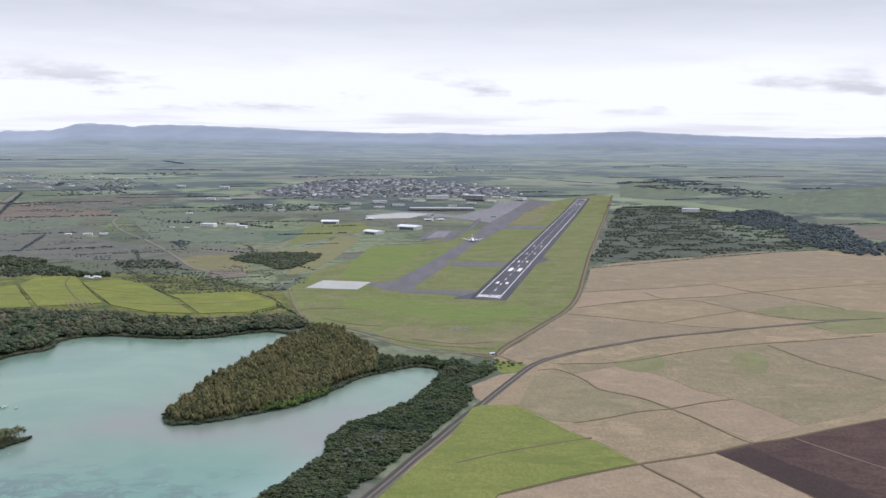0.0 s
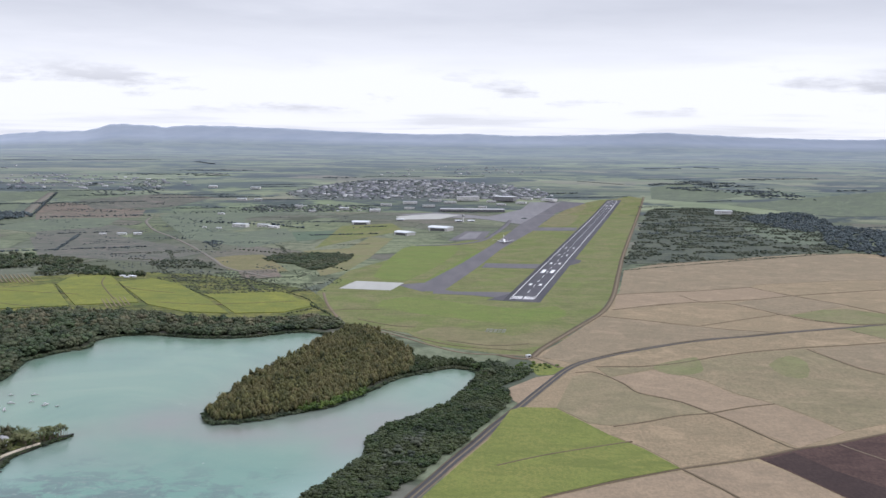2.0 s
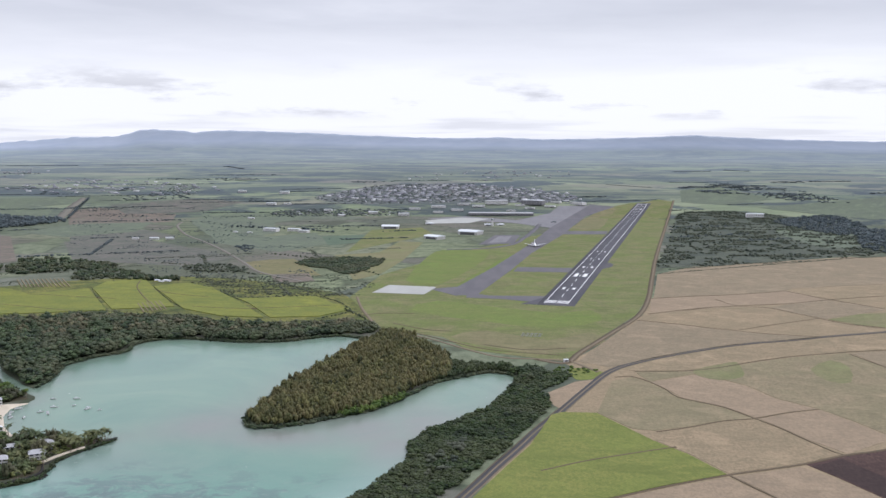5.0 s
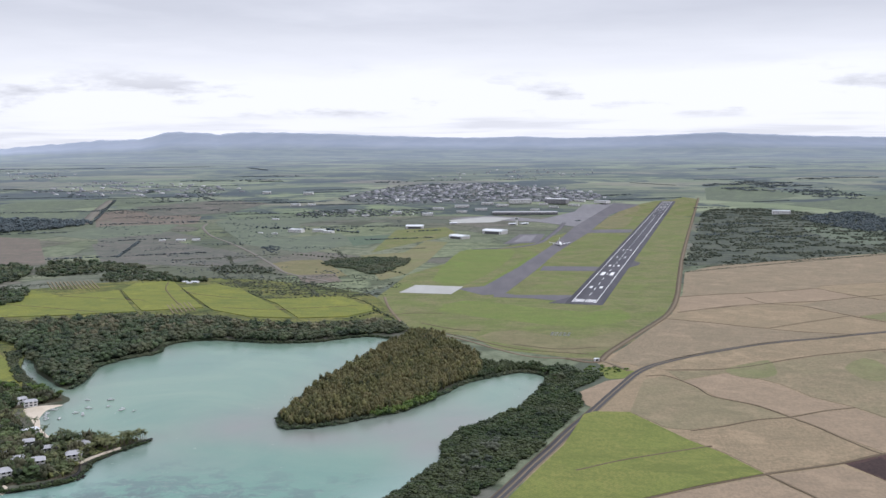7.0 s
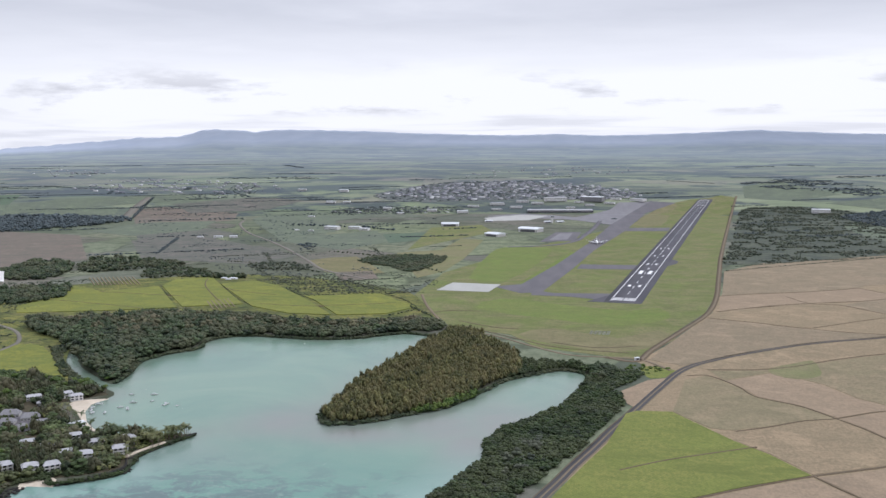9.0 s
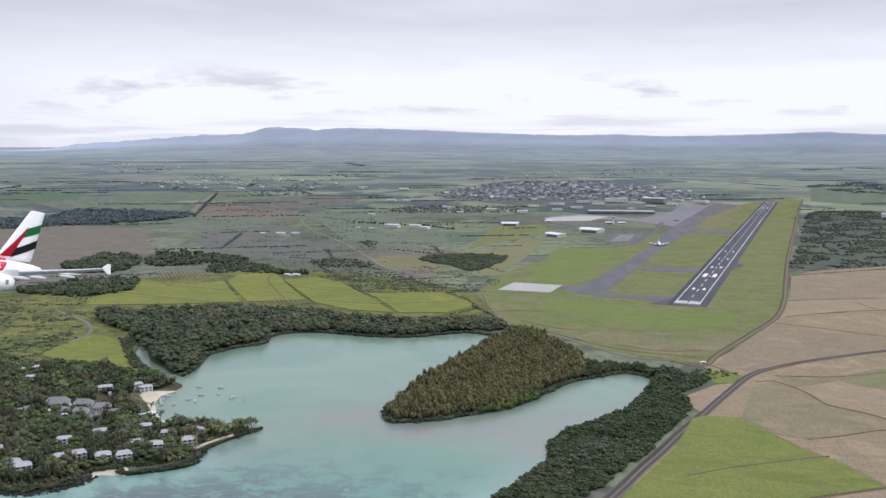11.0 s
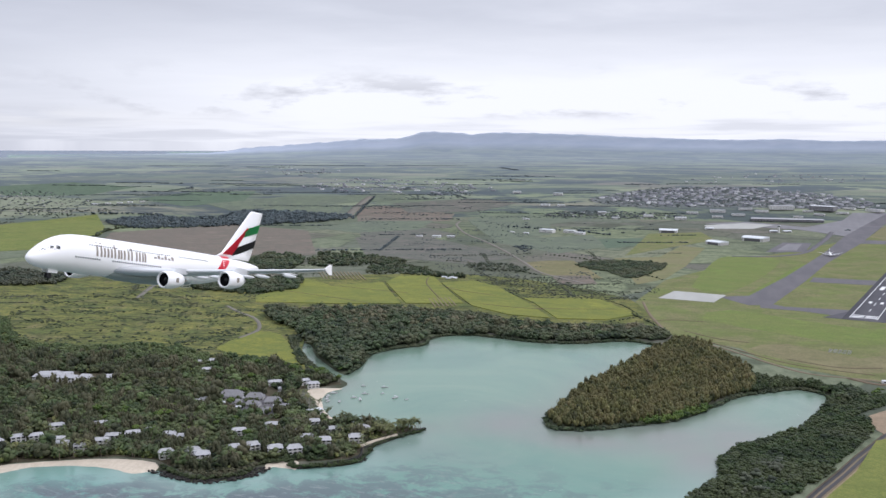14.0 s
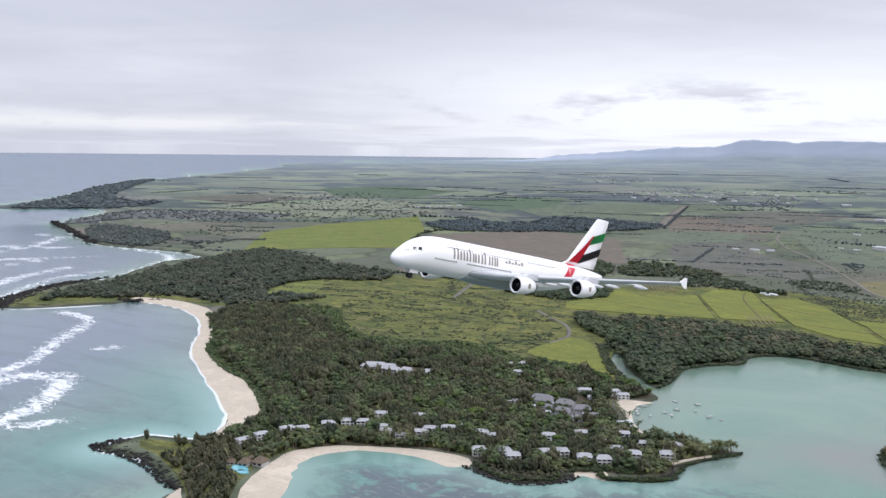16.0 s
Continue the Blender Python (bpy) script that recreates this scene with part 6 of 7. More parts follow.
for n, (line, space, r, h) in enumerate((
        ([(-1151, 1429), (-1108, 1433), (-1044, 1419), (-959, 1437)], 5, 1.8, 2.2), ([(-790, 1160), (-797, 1135), (-793, 1098), (-800, 1060)], 3, 1.6, 1.8), ([(-1205, 1300), (-1072, 1378), (-940, 1342), (-870, 1310)], 9, 2.2, 1.8), ([(-1165, 1140), (-1006, 1180), (-885, 1193), (-810, 1190)], 8, 2.0, 1.6), ([(-800, 1190), (-830, 1150), (-855, 1110), (-870, 1070)], 5, 2.0, 1.8),
        ([(-1797, 2019), (-1930, 2230), (-2062, 2460), (-2095, 2900)], 14, 8, 9), ([(-1560, 3180), (-1760, 3700), (-2080, 4540)], 26, 8, 5), ([(-689, 1514), (-750, 1620), (-815, 1739)], 9, 1.7, 1.4),
        ([(-568, 1539), (-640, 1650), (-709, 1775)], 7, 2.0, 1.6), ([(-475, 1604), (-560, 1720), (-600, 1769)], 8, 2.2, 1.8), ([(-320, 1480), (-290, 1557), (-377, 1690), (-500, 1655)], 9, 2.4, 2.2),
        ([(-230, 1400), (-255, 1480), (-300, 1560)], 6, 3.0, 3.5), ([(-300, 1980), (-480, 2230), (-640, 2340)], 14, 4, 4), ([(-930, 3057), (-700, 2990), (-560, 2900)], 16, 7, 7), ([(-820, 2120), (-700, 2080), (-560, 1960)], 10, 4, 3),
        ([(-2560, 2990), (-2400, 3050), (-2250, 3000)], 20, 10, 9), ([(-1560, 1420), (-1500, 1540), (-1420, 1620), (-1300, 1600)], 9, 6, 8), ([(36, 722), (100, 763), (157, 795), (227, 827), (314, 874)], 6, 1.2, 0.9),
        ([(290, 2052), (500, 2190), (668, 2296), (907, 2430), (1060, 2330)], 5, 2.6, 2.0), ([(509, 1498), (559, 1470), (610, 1478)], 6, 1.4, 1.1), ([(529, 1431), (561, 1364), (590, 1290)], 6, 1.4, 1.1))):
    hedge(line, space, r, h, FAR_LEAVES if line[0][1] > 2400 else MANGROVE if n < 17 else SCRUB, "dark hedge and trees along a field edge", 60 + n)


def tree_lines(count, near, far, seed, radius, height):
    """Hedgerow trees in broken lines along field edges, most of them across the view."""
    rng = np.random.default_rng(seed)
    xs, ys = [], []
    for _ in range(count):
        b, f = radians(rng.uniform(-29, 66)), near * (far / near) ** rng.random()
        a = radians(24 + (90 if rng.random() < 0.25 else 0) + rng.normal(0, 7))
        long = rng.uniform(60, 330) * (0.6 + f / 4000)
        n = max(3, int(long / (radius * 0.8)))
        t = rng.uniform(-0.5, 0.5, n) * long
        wide = radius * (0.35 + 6.0 * rng.random() ** 4)
        xs.append(MID[0] - f * math.sin(b) + t * math.cos(a) + rng.normal(0, wide, n))
        ys.append(MID[1] + f * math.cos(b) + t * math.sin(a) + rng.normal(0, wide, n))
    x, y = np.concatenate(xs), np.concatenate(ys)
    ok = (shore_of(x, y) > 15) & (np.hypot(x - MID[0], y - MID[1]) < far)
    for keep_out in OPEN_GROUND:
        ok &= ~inside(np.array(keep_out, float), x, y)
    x, y = x[ok], y[ok]
    grow = 0.5 + rng.random(len(x))
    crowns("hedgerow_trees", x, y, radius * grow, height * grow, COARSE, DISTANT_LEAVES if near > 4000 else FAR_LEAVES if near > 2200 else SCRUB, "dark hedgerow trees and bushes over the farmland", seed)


OPEN_GROUND = (
    [(-235, 1398), (46, 1180), (300, 2052), (780, 4865), (340, 4390), (120, 3300), (-350, 3500), (-300, 2700), (-190, 2300), (-320, 1981), (-313, 1687)],
    [(46, 1195), (290, 2055), (668, 2300), (920, 2440), (2400, 2500), (1300, 500), (-100, 400), (-90, 690), (80, 1110)],
    [(-1717, 1956), (-2007, 2398), (-1830, 2792), (-1482, 2684), (-1165, 2120), (-1255, 1928), (-1173, 1680), (-1493, 1632)],
    [(-2436, 2076), (-2516, 2384), (-2535, 2973), (-2069, 2453), (-1797, 2019), (-1926, 1893), (-2057, 1663)], [(-964, 1440), (-985, 1726), (-759, 1862), (-592, 1800), (-290, 1557), (-415, 1470)],
    [(1064, 4262), (1741, 5003), (2743, 6059), (2900, 4800), (1708, 3758), (1320, 3658), (1187, 3935)], [(-1279, 1000), (-1286, 1393), (-976, 1424), (-628, 1040), (-844, 1000)])
tree_lines(100, 1600, 2500, 5, 1.9, 1.7)
tree_lines(95, 2400, 7200, 6, 3.8, 3.0)
tree_lines(40, 4800, 12000, 7, 10.0, 4.0)


# ---- palms and garden trees by the resort ----
def palm_tree():
    palm = thing("palm_tree", "slender coconut palm with green fronds in the resort", "palm", "palms around the resort")
    rings = []
    for n in range(6):
        t = n / 5
        r, c = 0.22 - 0.1 * t, (0.9 * t * t, 0.15 * t, 8.2 * t - 0.4)
        rings.append([(c[0] + r * math.cos(a), c[1] + r * math.sin(a), c[2]) for a in np.linspace(0, 2 * math.pi, 7)[:-1]])
    part("trunk", loft(rings), BARK, palm)
    bm = bmesh.new()
    for n in range(13):
        t, droop = n * 2.399, 0.15 + 0.75 * (n % 4) / 3
        last = None
        for s in range(6):
            u = s / 5
            out, z = 3.4 * u, 7.8 + 1.5 * u * (1 - droop) - 2.9 * droop * u * u
            w = 0.55 * math.sin(math.pi * min(0.96, 0.18 + 0.8 * u))
            c = Vector((0.9 + out * math.cos(t), 0.15 + out * math.sin(t), z))
            side = Vector((-math.sin(t), math.cos(t), 0)) * w
            ring = [bm.verts.new(c + side - Vector((0, 0, 0.25 * w))), bm.verts.new(c + Vector((0, 0, 0.1))), bm.verts.new(c - side - Vector((0, 0, 0.25 * w)))]
            if last:
                bm.faces.new((last[0], last[1], ring[1], ring[0]))
                bm.faces.new((last[1], last[2], ring[2], ring[1]))
            last = ring
    part("crown", bm, PALM_LEAVES, palm, "feathery green fronds")
    return palm


def garden_tree(seed):
    tree = thing("broadleaf_tree", "spreading green broadleaf tree beside the cottages", "tree", "garden trees")
    rng = np.random.default_rng(seed)
    bm = loft([[(r * math.cos(a) + d, r * math.sin(a), z) for a in np.linspace(0, 2 * math.pi, 8)[:-1]] for z, r, d in ((-0.4, 0.45, 0), (1.5, 0.32, 0.1), (3.2, 0.26, 0.2), (5.2, 0.12, 0.4))])
    for a in (0.4, 2.3, 4.4):
        limb = loft([[(0.2 + (z - 2.6) * math.cos(a) * 0.9 + r * math.cos(q), (z - 2.6) * math.sin(a) * 0.9 + r * math.sin(q), z) for q in np.linspace(0, 2 * math.pi, 6)[:-1]] for z, r in ((2.6, 0.2), (4.2, 0.14), (5.6, 0.06))])
        me = bpy.data.meshes.new("limb")
        limb.to_mesh(me)
        limb.free()
        bm.from_mesh(me)
        bpy.data.meshes.remove(me)
    part("trunk", bm, BARK, tree)
    vs, fs, tones, n = [], [], [], 0
    for i in range(9):
        v, f, tone = FINE[i % len(FINE)]
        a, out = i * 2.4, 2.2 * math.sqrt(i / 9)
        r = 1.5 + 0.7 * rng.random()
        vs.append(v * (r, r, r * 0.8) + (0.3 + out * math.cos(a), out * math.sin(a), 6.4 - 0.25 * out + 0.8 * rng.random()))
        fs.append(f + n)
        tones.append((tone + rng.random()).clip(0, 1))
        n += len(v)
    link("crown", mesh_of("crown", np.concatenate(vs), np.concatenate(fs), True, tone=np.concatenate(tones)), BRIGHT_LEAVES, tree)
    return tree


def along(points, count, spread, seed):
    line = rounded(points, 8, False)
    rng = np.random.default_rng(seed)
    i = rng.uniform(0, len(line) - 1.001, count)
    j = i.astype(int)
    p = line[j] + (line[j + 1] - line[j]) * (i - j)[:, None] + rng.normal(0, spread, (count, 2))
    return p[shore_of(p[:, 0], p[:, 1]) > 1.5], rng


palm = placed(palm_tree(), -430, 828)
for points, count, spread, seed in (([(-402, 850), (-412, 836), (-424, 816), (-428, 826), (-450, 834), (-480, 836)], 120, 4, 71), ([(-500, 846), (-530, 872), (-556, 910), (-585, 945)], 26, 7, 72), ([(-430, 770), (-460, 770), (-500, 745), (-545, 715)], 30, 14, 73),
                                    ([(-560, 690), (-610, 690), (-660, 668), (-705, 640), (-728, 590), (-715, 550)], 130, 8, 74), ([(-560, 780), (-500, 790), (-460, 810)], 36, 16, 75), ([(-785, 640), (-740, 705), (-690, 725), (-620, 765), (-560, 750), (-500, 770)], 50, 10, 76)):
    spots_at, rng = along(points, count, spread, seed)
    for x, y in spots_at:
        again(palm, x, y, rng.uniform(0, 360), 1.9, rng.uniform(0.8, 1.35))
tree = placed(garden_tree(4), -575, 800)
for points, count, spread, seed in (([(-660, 730), (-600, 760), (-540, 770)], 22, 16, 81), ([(-700, 760), (-640, 820), (-640, 900)], 22, 22, 82), ([(-560, 985), (-620, 1010), (-700, 1016)], 14, 8, 83)):
    spots_at, rng = along(points, count, spread, seed)
    for x, y in spots_at:
        again(tree, x, y, rng.uniform(0, 360), 1.9, rng.uniform(0.8, 1.5))


# ---- buildings ----
def building(name, label, category, group, w, d, storeys, wall, roof, rise, hip=0.0, bays=3, flat=False, balcony=False, storey=2.9):
    """A house about its base centre: walls, roof, windows and doors of each storey, and balconies if it has them."""
    house = thing(name, label, category, group)
    h = storeys * storey
    part("wall", box(-w / 2, -d / 2, -0.5, w / 2, d / 2, h), wall, house)
    if flat:
        part("roof", box(-w / 2 - 0.3, -d / 2 - 0.3, h, w / 2 + 0.3, d / 2 + 0.3, h + 0.45, 0.1), roof, house)
    else:
        part("roof", roof_bm(w, d, h, rise, 0.7, hip), roof, house)
    for side in (-1, 1):
        for s in range(storeys):
            for n in range(bays):
                x = (n + 0.5) * w / bays - w / 2
                z = s * storey + 0.8
                y0, y1 = sorted((side * (d / 2 - 0.1), side * (d / 2 + 0.06)))
                part("window", box(x - w / bays * 0.3, y0, z, x + w / bays * 0.3, y1, z + 1.5), DARK_GLASS, house)
    if balcony:
        for s in range(storeys):
            z = s * storey
            deck = part("balcony", box(-w / 2, -d / 2 - 2.0, z, w / 2, -d / 2, z + 0.2), wall, house)
            part("railing", box(-w / 2, -d / 2 - 2.0, z + 0.2, w / 2, -d / 2 - 1.9, z + 1.1), wall, deck)
        for n in range(bays + 1):
            x = n * (w - 0.4) / bays - w / 2
            part("post", box(x, -d / 2 - 2.0, 0, x + 0.4, -d / 2 - 1.6, h), wall, house)
        part("awning", box(-w / 2 - 0.2, -d / 2 - 2.3, h, w / 2 + 0.2, -d / 2, h + 0.22), roof, house)
    return house


COTTAGES = "cottages above the beach"
villa_a = placed(building("cottage", "two-storey white beach cottage with grey hipped roof and balconies", "cottage", COTTAGES, 13, 9, 2, WHITE_WALL, GREY_ROOF, 2.6, 3.2, 3, balcony=True), -480, 748, 35)
villa_b = placed(building("cottage", "white two-storey cottage with pale grey roof among palms", "cottage", COTTAGES, 13, 9, 2, WHITE_WALL, GREY_ROOF, 2.0, 2.6, 3, storey=2.7), -659, 708, 30)
for row, first in ((COTTAGE_ROW, villa_a), (BUNGALOW_ROW, villa_b)):
    for n, (x, y, turn) in enumerate(row):
        if n:
            again(first, x, y, turn)
        else:
            placed(first, x, y, turn)
HOTEL = "hotel blocks in the grove"
block = placed(building("hotel_block", "white hotel block with pale hipped roof among trees", "hotel", HOTEL, 20, 11, 2, WHITE_WALL, GREY_ROOF, 2.6, 3.0, bays=6), -876, 870, 25)
for x, y, turn, size in ((-852, 880, 20, 0.9), (-829, 886, 15, 0.75), (-806, 900, 25, 0.85), (-790, 908, 30, 0.65), (-757, 1008, 20, 0.6), (-614, 948, 35, 0.75), (-592, 928, 30, 0.6), (-632, 955, 40, 0.5), (-884, 884, 25, 0.75), (-864, 896, 30, 0.7), (-838, 898, 10, 0.6), (-872, 876, 30, 1.25), (-845, 874, 20, 1.1), (-800, 892, 28, 1.1)):
    again(block, x, y, turn, 2.1, size)
lodge = placed(building("resort_hall", "large resort hall with grey shingle hipped roof", "hall", "resort halls", 26, 15, 1, CREAM_WALL, LILAC_ROOF, 6.0, 6.0, 6, storey=4.0), -629, 880, 20)
for x, y, turn, size in ((-604, 887, 15, 0.75), (-578, 880, 30, 0.7), (-592, 862, 10, 0.62), (-554, 858, 40, 0.75), (-614, 864, 25, 0.5), (-642, 866, 30, 0.5), (-545, 838, 20, 0.5), (-570, 850, 60, 0.45)):
    again(lodge, x, y, turn, 2.1, size)
beach_bar = placed(building("beach_bar", "white-roofed open beach bar behind the sand", "bar", "", 15, 8, 1, WHITE_WALL, WHITE_ROOF, 1.6, 2.0, 4, storey=3.4), -519, 862, 50)
again(beach_bar, -506, 850, 60, 2.1, 0.6)
for x, y, turn in ((-566, 868, 20), (-618, 880, 35), (-600, 850, 15), (-534, 846, 50), (-628, 858, 25)):
    again(beach_bar, x, y, turn, 2.1, 0.55)
hut = placed(building("thatched_hut", "round-looking thatched hut beside the pool", "hut", "thatched huts", 9, 9, 1, CREAM_WALL, THATCH, 4.0, 4.4, 2), -716, 536, 20)
for x, y, turn, size in ((-728, 530, 40, 0.8), (-706, 545, 10, 1.2), (-735, 505, 0, 0.9), (-744, 496, 20, 0.7), (-722, 548, 60, 0.7)):
    again(hut, x, y, turn, 2.1, size)
for x, y, a, b in ((-712, 526, 9, 6), (-703, 522, 6, 4)):
    ring = [(x + a * math.cos(t) * (1 + 0.15 * math.sin(3 * t)), y + b * math.sin(t)) for t in np.linspace(0, 2 * math.pi, 15)[:-1]]
    plot("swimming_pool", ring, POOL_BLUE, 0.9, "bright blue swimming pool with curved edge", "pool", 2)
plot("pavement", [(-629, 892), (-599, 903), (-560, 880), (-540, 860), (-557, 838), (-606, 846)], ASPHALT_OLD, 0.3, "paved court between the resort halls", "pavement", 1)

# jetty, sea walls
jetty = band("jetty", [(-428, 776), (-420, 790), (-409, 820), (-395, 856)], 2.6, ROCK, 0.5, "low dark stone jetty into the lagoon", "jetty", base=1.0)
band("sea_wall", [(-456, 709), (-436, 728), (-420, 752), (-426, 775)], 2.0, ROCK, 1.0, "dark mossy sea wall along the rocks", "wall", base=1.0)
band("sand_path", [(-430, 780), (-424, 800), (-412, 824)], 3.0, SAND, 0.9, "sand path along the jetty", "path", base=1.6)


def boulders(name, outline, spacing, size, seed, label):
    x, y, rng = spots(outline, spacing, seed, 0.85)
    r = size * (0.5 + rng.random(len(x)))
    crowns(name, x, y, r, r * 0.9, COARSE, ROCK, label, seed, -0.3, "rocks")


boulders("headland_rocks", [(-868, 478), (-870, 512), (-846, 520), (-822, 508), (-786, 497), (-739, 480), (-712, 470), (-728, 462), (-778, 477), (-818, 482)], 2.6, 1.9, 91, "dark volcanic rocks around the headland")
boulders("bay_rocks", [(-572, 660), (-549, 652), (-517, 648), (-494, 661), (-480, 681), (-478, 700), (-488, 698), (-502, 678), (-527, 662), (-552, 664)], 2.4, 1.8, 92, "dark rocks along the resort shore")
boulders("islet_rocks", [(-460, 708), (-442, 722), (-424, 735), (-411, 748), (-414, 760), (-424, 752), (-442, 735), (-456, 716)], 2.4, 1.7, 93, "dark mossy rocks in front of the sea wall")
boulders("cape_rocks", [(-1650, 800), (-1720, 800), (-1800, 920), (-1850, 1000), (-1866, 1140), (-1830, 1060), (-1745, 915), (-1690, 850)], 5.0, 3.4, 94, "black rocks at the surf-beaten cape")
boulders("beach_rocks", [(-1590, 985), (-1576, 975), (-1545, 990), (-1550, 1006)], 4.0, 4.0, 95, "dark rocks in the shallow bay")
boulders("far_rocks", [(-3235, 1790), (-2850, 1635), (-2540, 1508), (-2530, 1530), (-2850, 1660), (-3200, 1810)], 14.0, 9.0, 96, "dark rocks along the far shore")


# ---- boats ----
def motor_boat():
    boat = thing("motor_boat", "small white motor boat moored off the beach", "boat", "moored boats")
    rings = [[(x, -w, 0.75 + 0.25 * (x > 2)), (x, -w * 0.7, -0.1), (x, 0, -0.35), (x, w * 0.7, -0.1), (x, w, 0.75 + 0.25 * (x > 2))] for x, w in ((-3.4, 1.15), (-1, 1.3), (1.5, 1.15), (3.0, 0.55), (3.9, 0.06))]
    part("hull", loft(rings), BOAT_WHITE, boat)
    part("canopy", box(-1.6, -1.0, 2.0, 1.0, 1.0, 2.15, 0.05), GREY_ROOF, boat)
    for x in (-1.5, 0.85):
        for y in (-0.95, 0.9):
            part("canopy_post", box(x, y, 0.6, x + 0.07, y + 0.07, 2.02), METAL, boat)
    part("outboard", box(-3.75, -0.25, 0.2, -3.35, 0.25, 1.25, 0.08), RUBBER, boat)
    return boat


boat = placed(motor_boat(), -495, 988, 20, 0.15)
for x, y, turn, size in ((-466, 951, 70, 1.2), (-504, 954, 10, 1.0), (-509, 935, 40, 0.9), (-516, 914, 95, 0.9), (-529, 912, 80, 1.0), (-535, 921, 85, 0.9), (-538, 930, 75, 1.0), (-538, 944, 30, 1.1), (-520, 985, 0, 0.8), (-486, 962, 60, 0.7), (-499, 930, 120, 1.1), (-452, 948, 60, 0.6)):
    again(boat, x, y, turn, 0.15, size)

# ---- airport buildings ----
HANGARS = "hangars beside the apron"
terminal = placed(building("terminal", "long airport terminal with pale curved roof", "terminal", "", 250, 42, 2, LILAC_ROOF, GREY_ROOF, 3.0, 6.0, 24, storey=4.0), -60, 3700, 3)
term_b = placed(building("terminal_wing", "white terminal wing with flat roof", "terminal", "terminal wings", 100, 45, 3, WHITE_WALL, GREY_ROOF, 0, bays=10, flat=True, storey=5.5), -85, 4362, 8)
term_c = placed(building("terminal_hall", "tall terminal hall with dark front and pale roof", "terminal", "", 100, 50, 3, LILAC_ROOF, WHITE_ROOF, 0, bays=8, flat=True, storey=6.5), 82, 4362, -20)
again(term_b, 285, 4372, -40, 2.1, 0.7)
again(term_b, -160, 4150, 20, 2.1, 0.5)
again(term_b, 60, 4060, -12, 2.1, 0.4)
for x, y, turn, size in ((-240, 3900, 5, 0.5), (-310, 3780, 12, 0.4), (-20, 3900, -5, 0.35), (150, 4180, -20, 0.45), (-330, 4080, 10, 0.6), (-230, 4260, 0, 0.55), (190, 4480, -25, 0.5), (-420, 3950, 0, 0.45), (20, 4250, 8, 0.4)):
    again(term_b, x, y, turn, 2.1, size)


def hangar():
    h = thing("hangar", "aircraft hangar with rounded white roof and dark open door", "hangar", HANGARS)
    part("wall", box(-32, -22, -0.5, 32, 22, 9), CREAM_WALL, h)
    rings = [[(x, 23 * math.cos(t), 8.9 + 5 * math.sin(t)) for t in np.linspace(0, math.pi, 11)] for x in (-33, 33)]
    part("roof", loft(rings), WHITE_ROOF, h)
    part("door", box(-24, -22.4, 0, 24, -21.9, 7.6), DARK_OPENING, h, "dark open hangar door")
    for x in (-27, 26):
        part("buttress", box(x, -23, -0.5, x + 1.5, -22, 8.6), WHITE_WALL, h)
    return h


shed = placed(hangar(), -145, 2900, -25)
again(shed, -243, 2752, -38, 2.1, 0.8)
again(shed, -412, 3072, 0, 2.1, 0.85)
again(shed, -97, 3216, 5, 2.1, 0.45)
again(shed, -60, 3230, 30, 2.1, 0.4)
again(shed, -300, 3240, 10, 2.1, 0.4)
tower = thing("control_tower", "pale airport control tower with glazed cab", "tower")
part("shaft", turned([(-0.5, 3.4), (10, 3.0), (19, 3.2)], 12, "z"), WHITE_WALL, tower)
part("cab", turned([(19, 3.4), (19.2, 4.6), (22.5, 5.4)], 12, "z"), DARK_GLASS, tower)
part("roof", turned([(22.5, 5.8), (23.3, 5.8), (23.6, 0.2)], 12, "z"), WHITE_ROOF, tower)
placed(tower, -84, 3205)
office = placed(building("office_block", "white flat-roofed factory block among scrub", "factory", "white blocks beyond the fields", 46, 24, 2, WHITE_WALL, WHITE_ROOF, 0, bays=8, flat=True, storey=5.0), -768, 2922, -15)
for x, y, turn, size in ((-700, 2940, -10, 0.8), (-660, 2900, -20, 0.7), (-1035, 2640, 10, 0.55), (-995, 2655, 20, 0.5), (-960, 3390, 0, 0.5), (-1080, 4165, 0, 0.9), (-1010, 4180, 8, 0.7), (905, 3700, -8, 1.4), (-1090, 2640, 15, 0.4), (-820, 2860, 0, 0.35), (-870, 2880, 0, 0.3),
                         (-1500, 5200, 10, 1.0), (-1240, 5100, 0, 1.1), (-430, 3620, 10, 0.9), (-560, 3700, 5, 0.8), (-760, 3820, 0, 0.7), (-660, 3560, 5, 0.6)):
    again(office, x, y, turn, 2.1, size)
for i, (x, y) in enumerate(((-2935, 3440), (-2915, 3500), (-2900, 3560), (-2890, 3620), (-2870, 3680))):
    again(office, x, y, 30, 2.1, 0.5)
farm = placed(building("farmhouse", "white farmhouse with low white roof among trees", "house", "", 26, 11, 1, WHITE_WALL, WHITE_ROOF, 2.5, 3.0, 5, storey=3.4), -708, 1846, -20, 2.1, 0.62)
again(farm, -730, 1852, 30, 2.1, 0.45)
again(farm, -716, 1836, 10, 2.1, 0.4)
wood("farm_trees", [(-760, 1850), (-730, 1885), (-690, 1870), (-680, 1840), (-700, 1855)], 7.0, 4.0, 8.0, MIDDLE, MANGROVE, "trees around the farmhouse", 97)

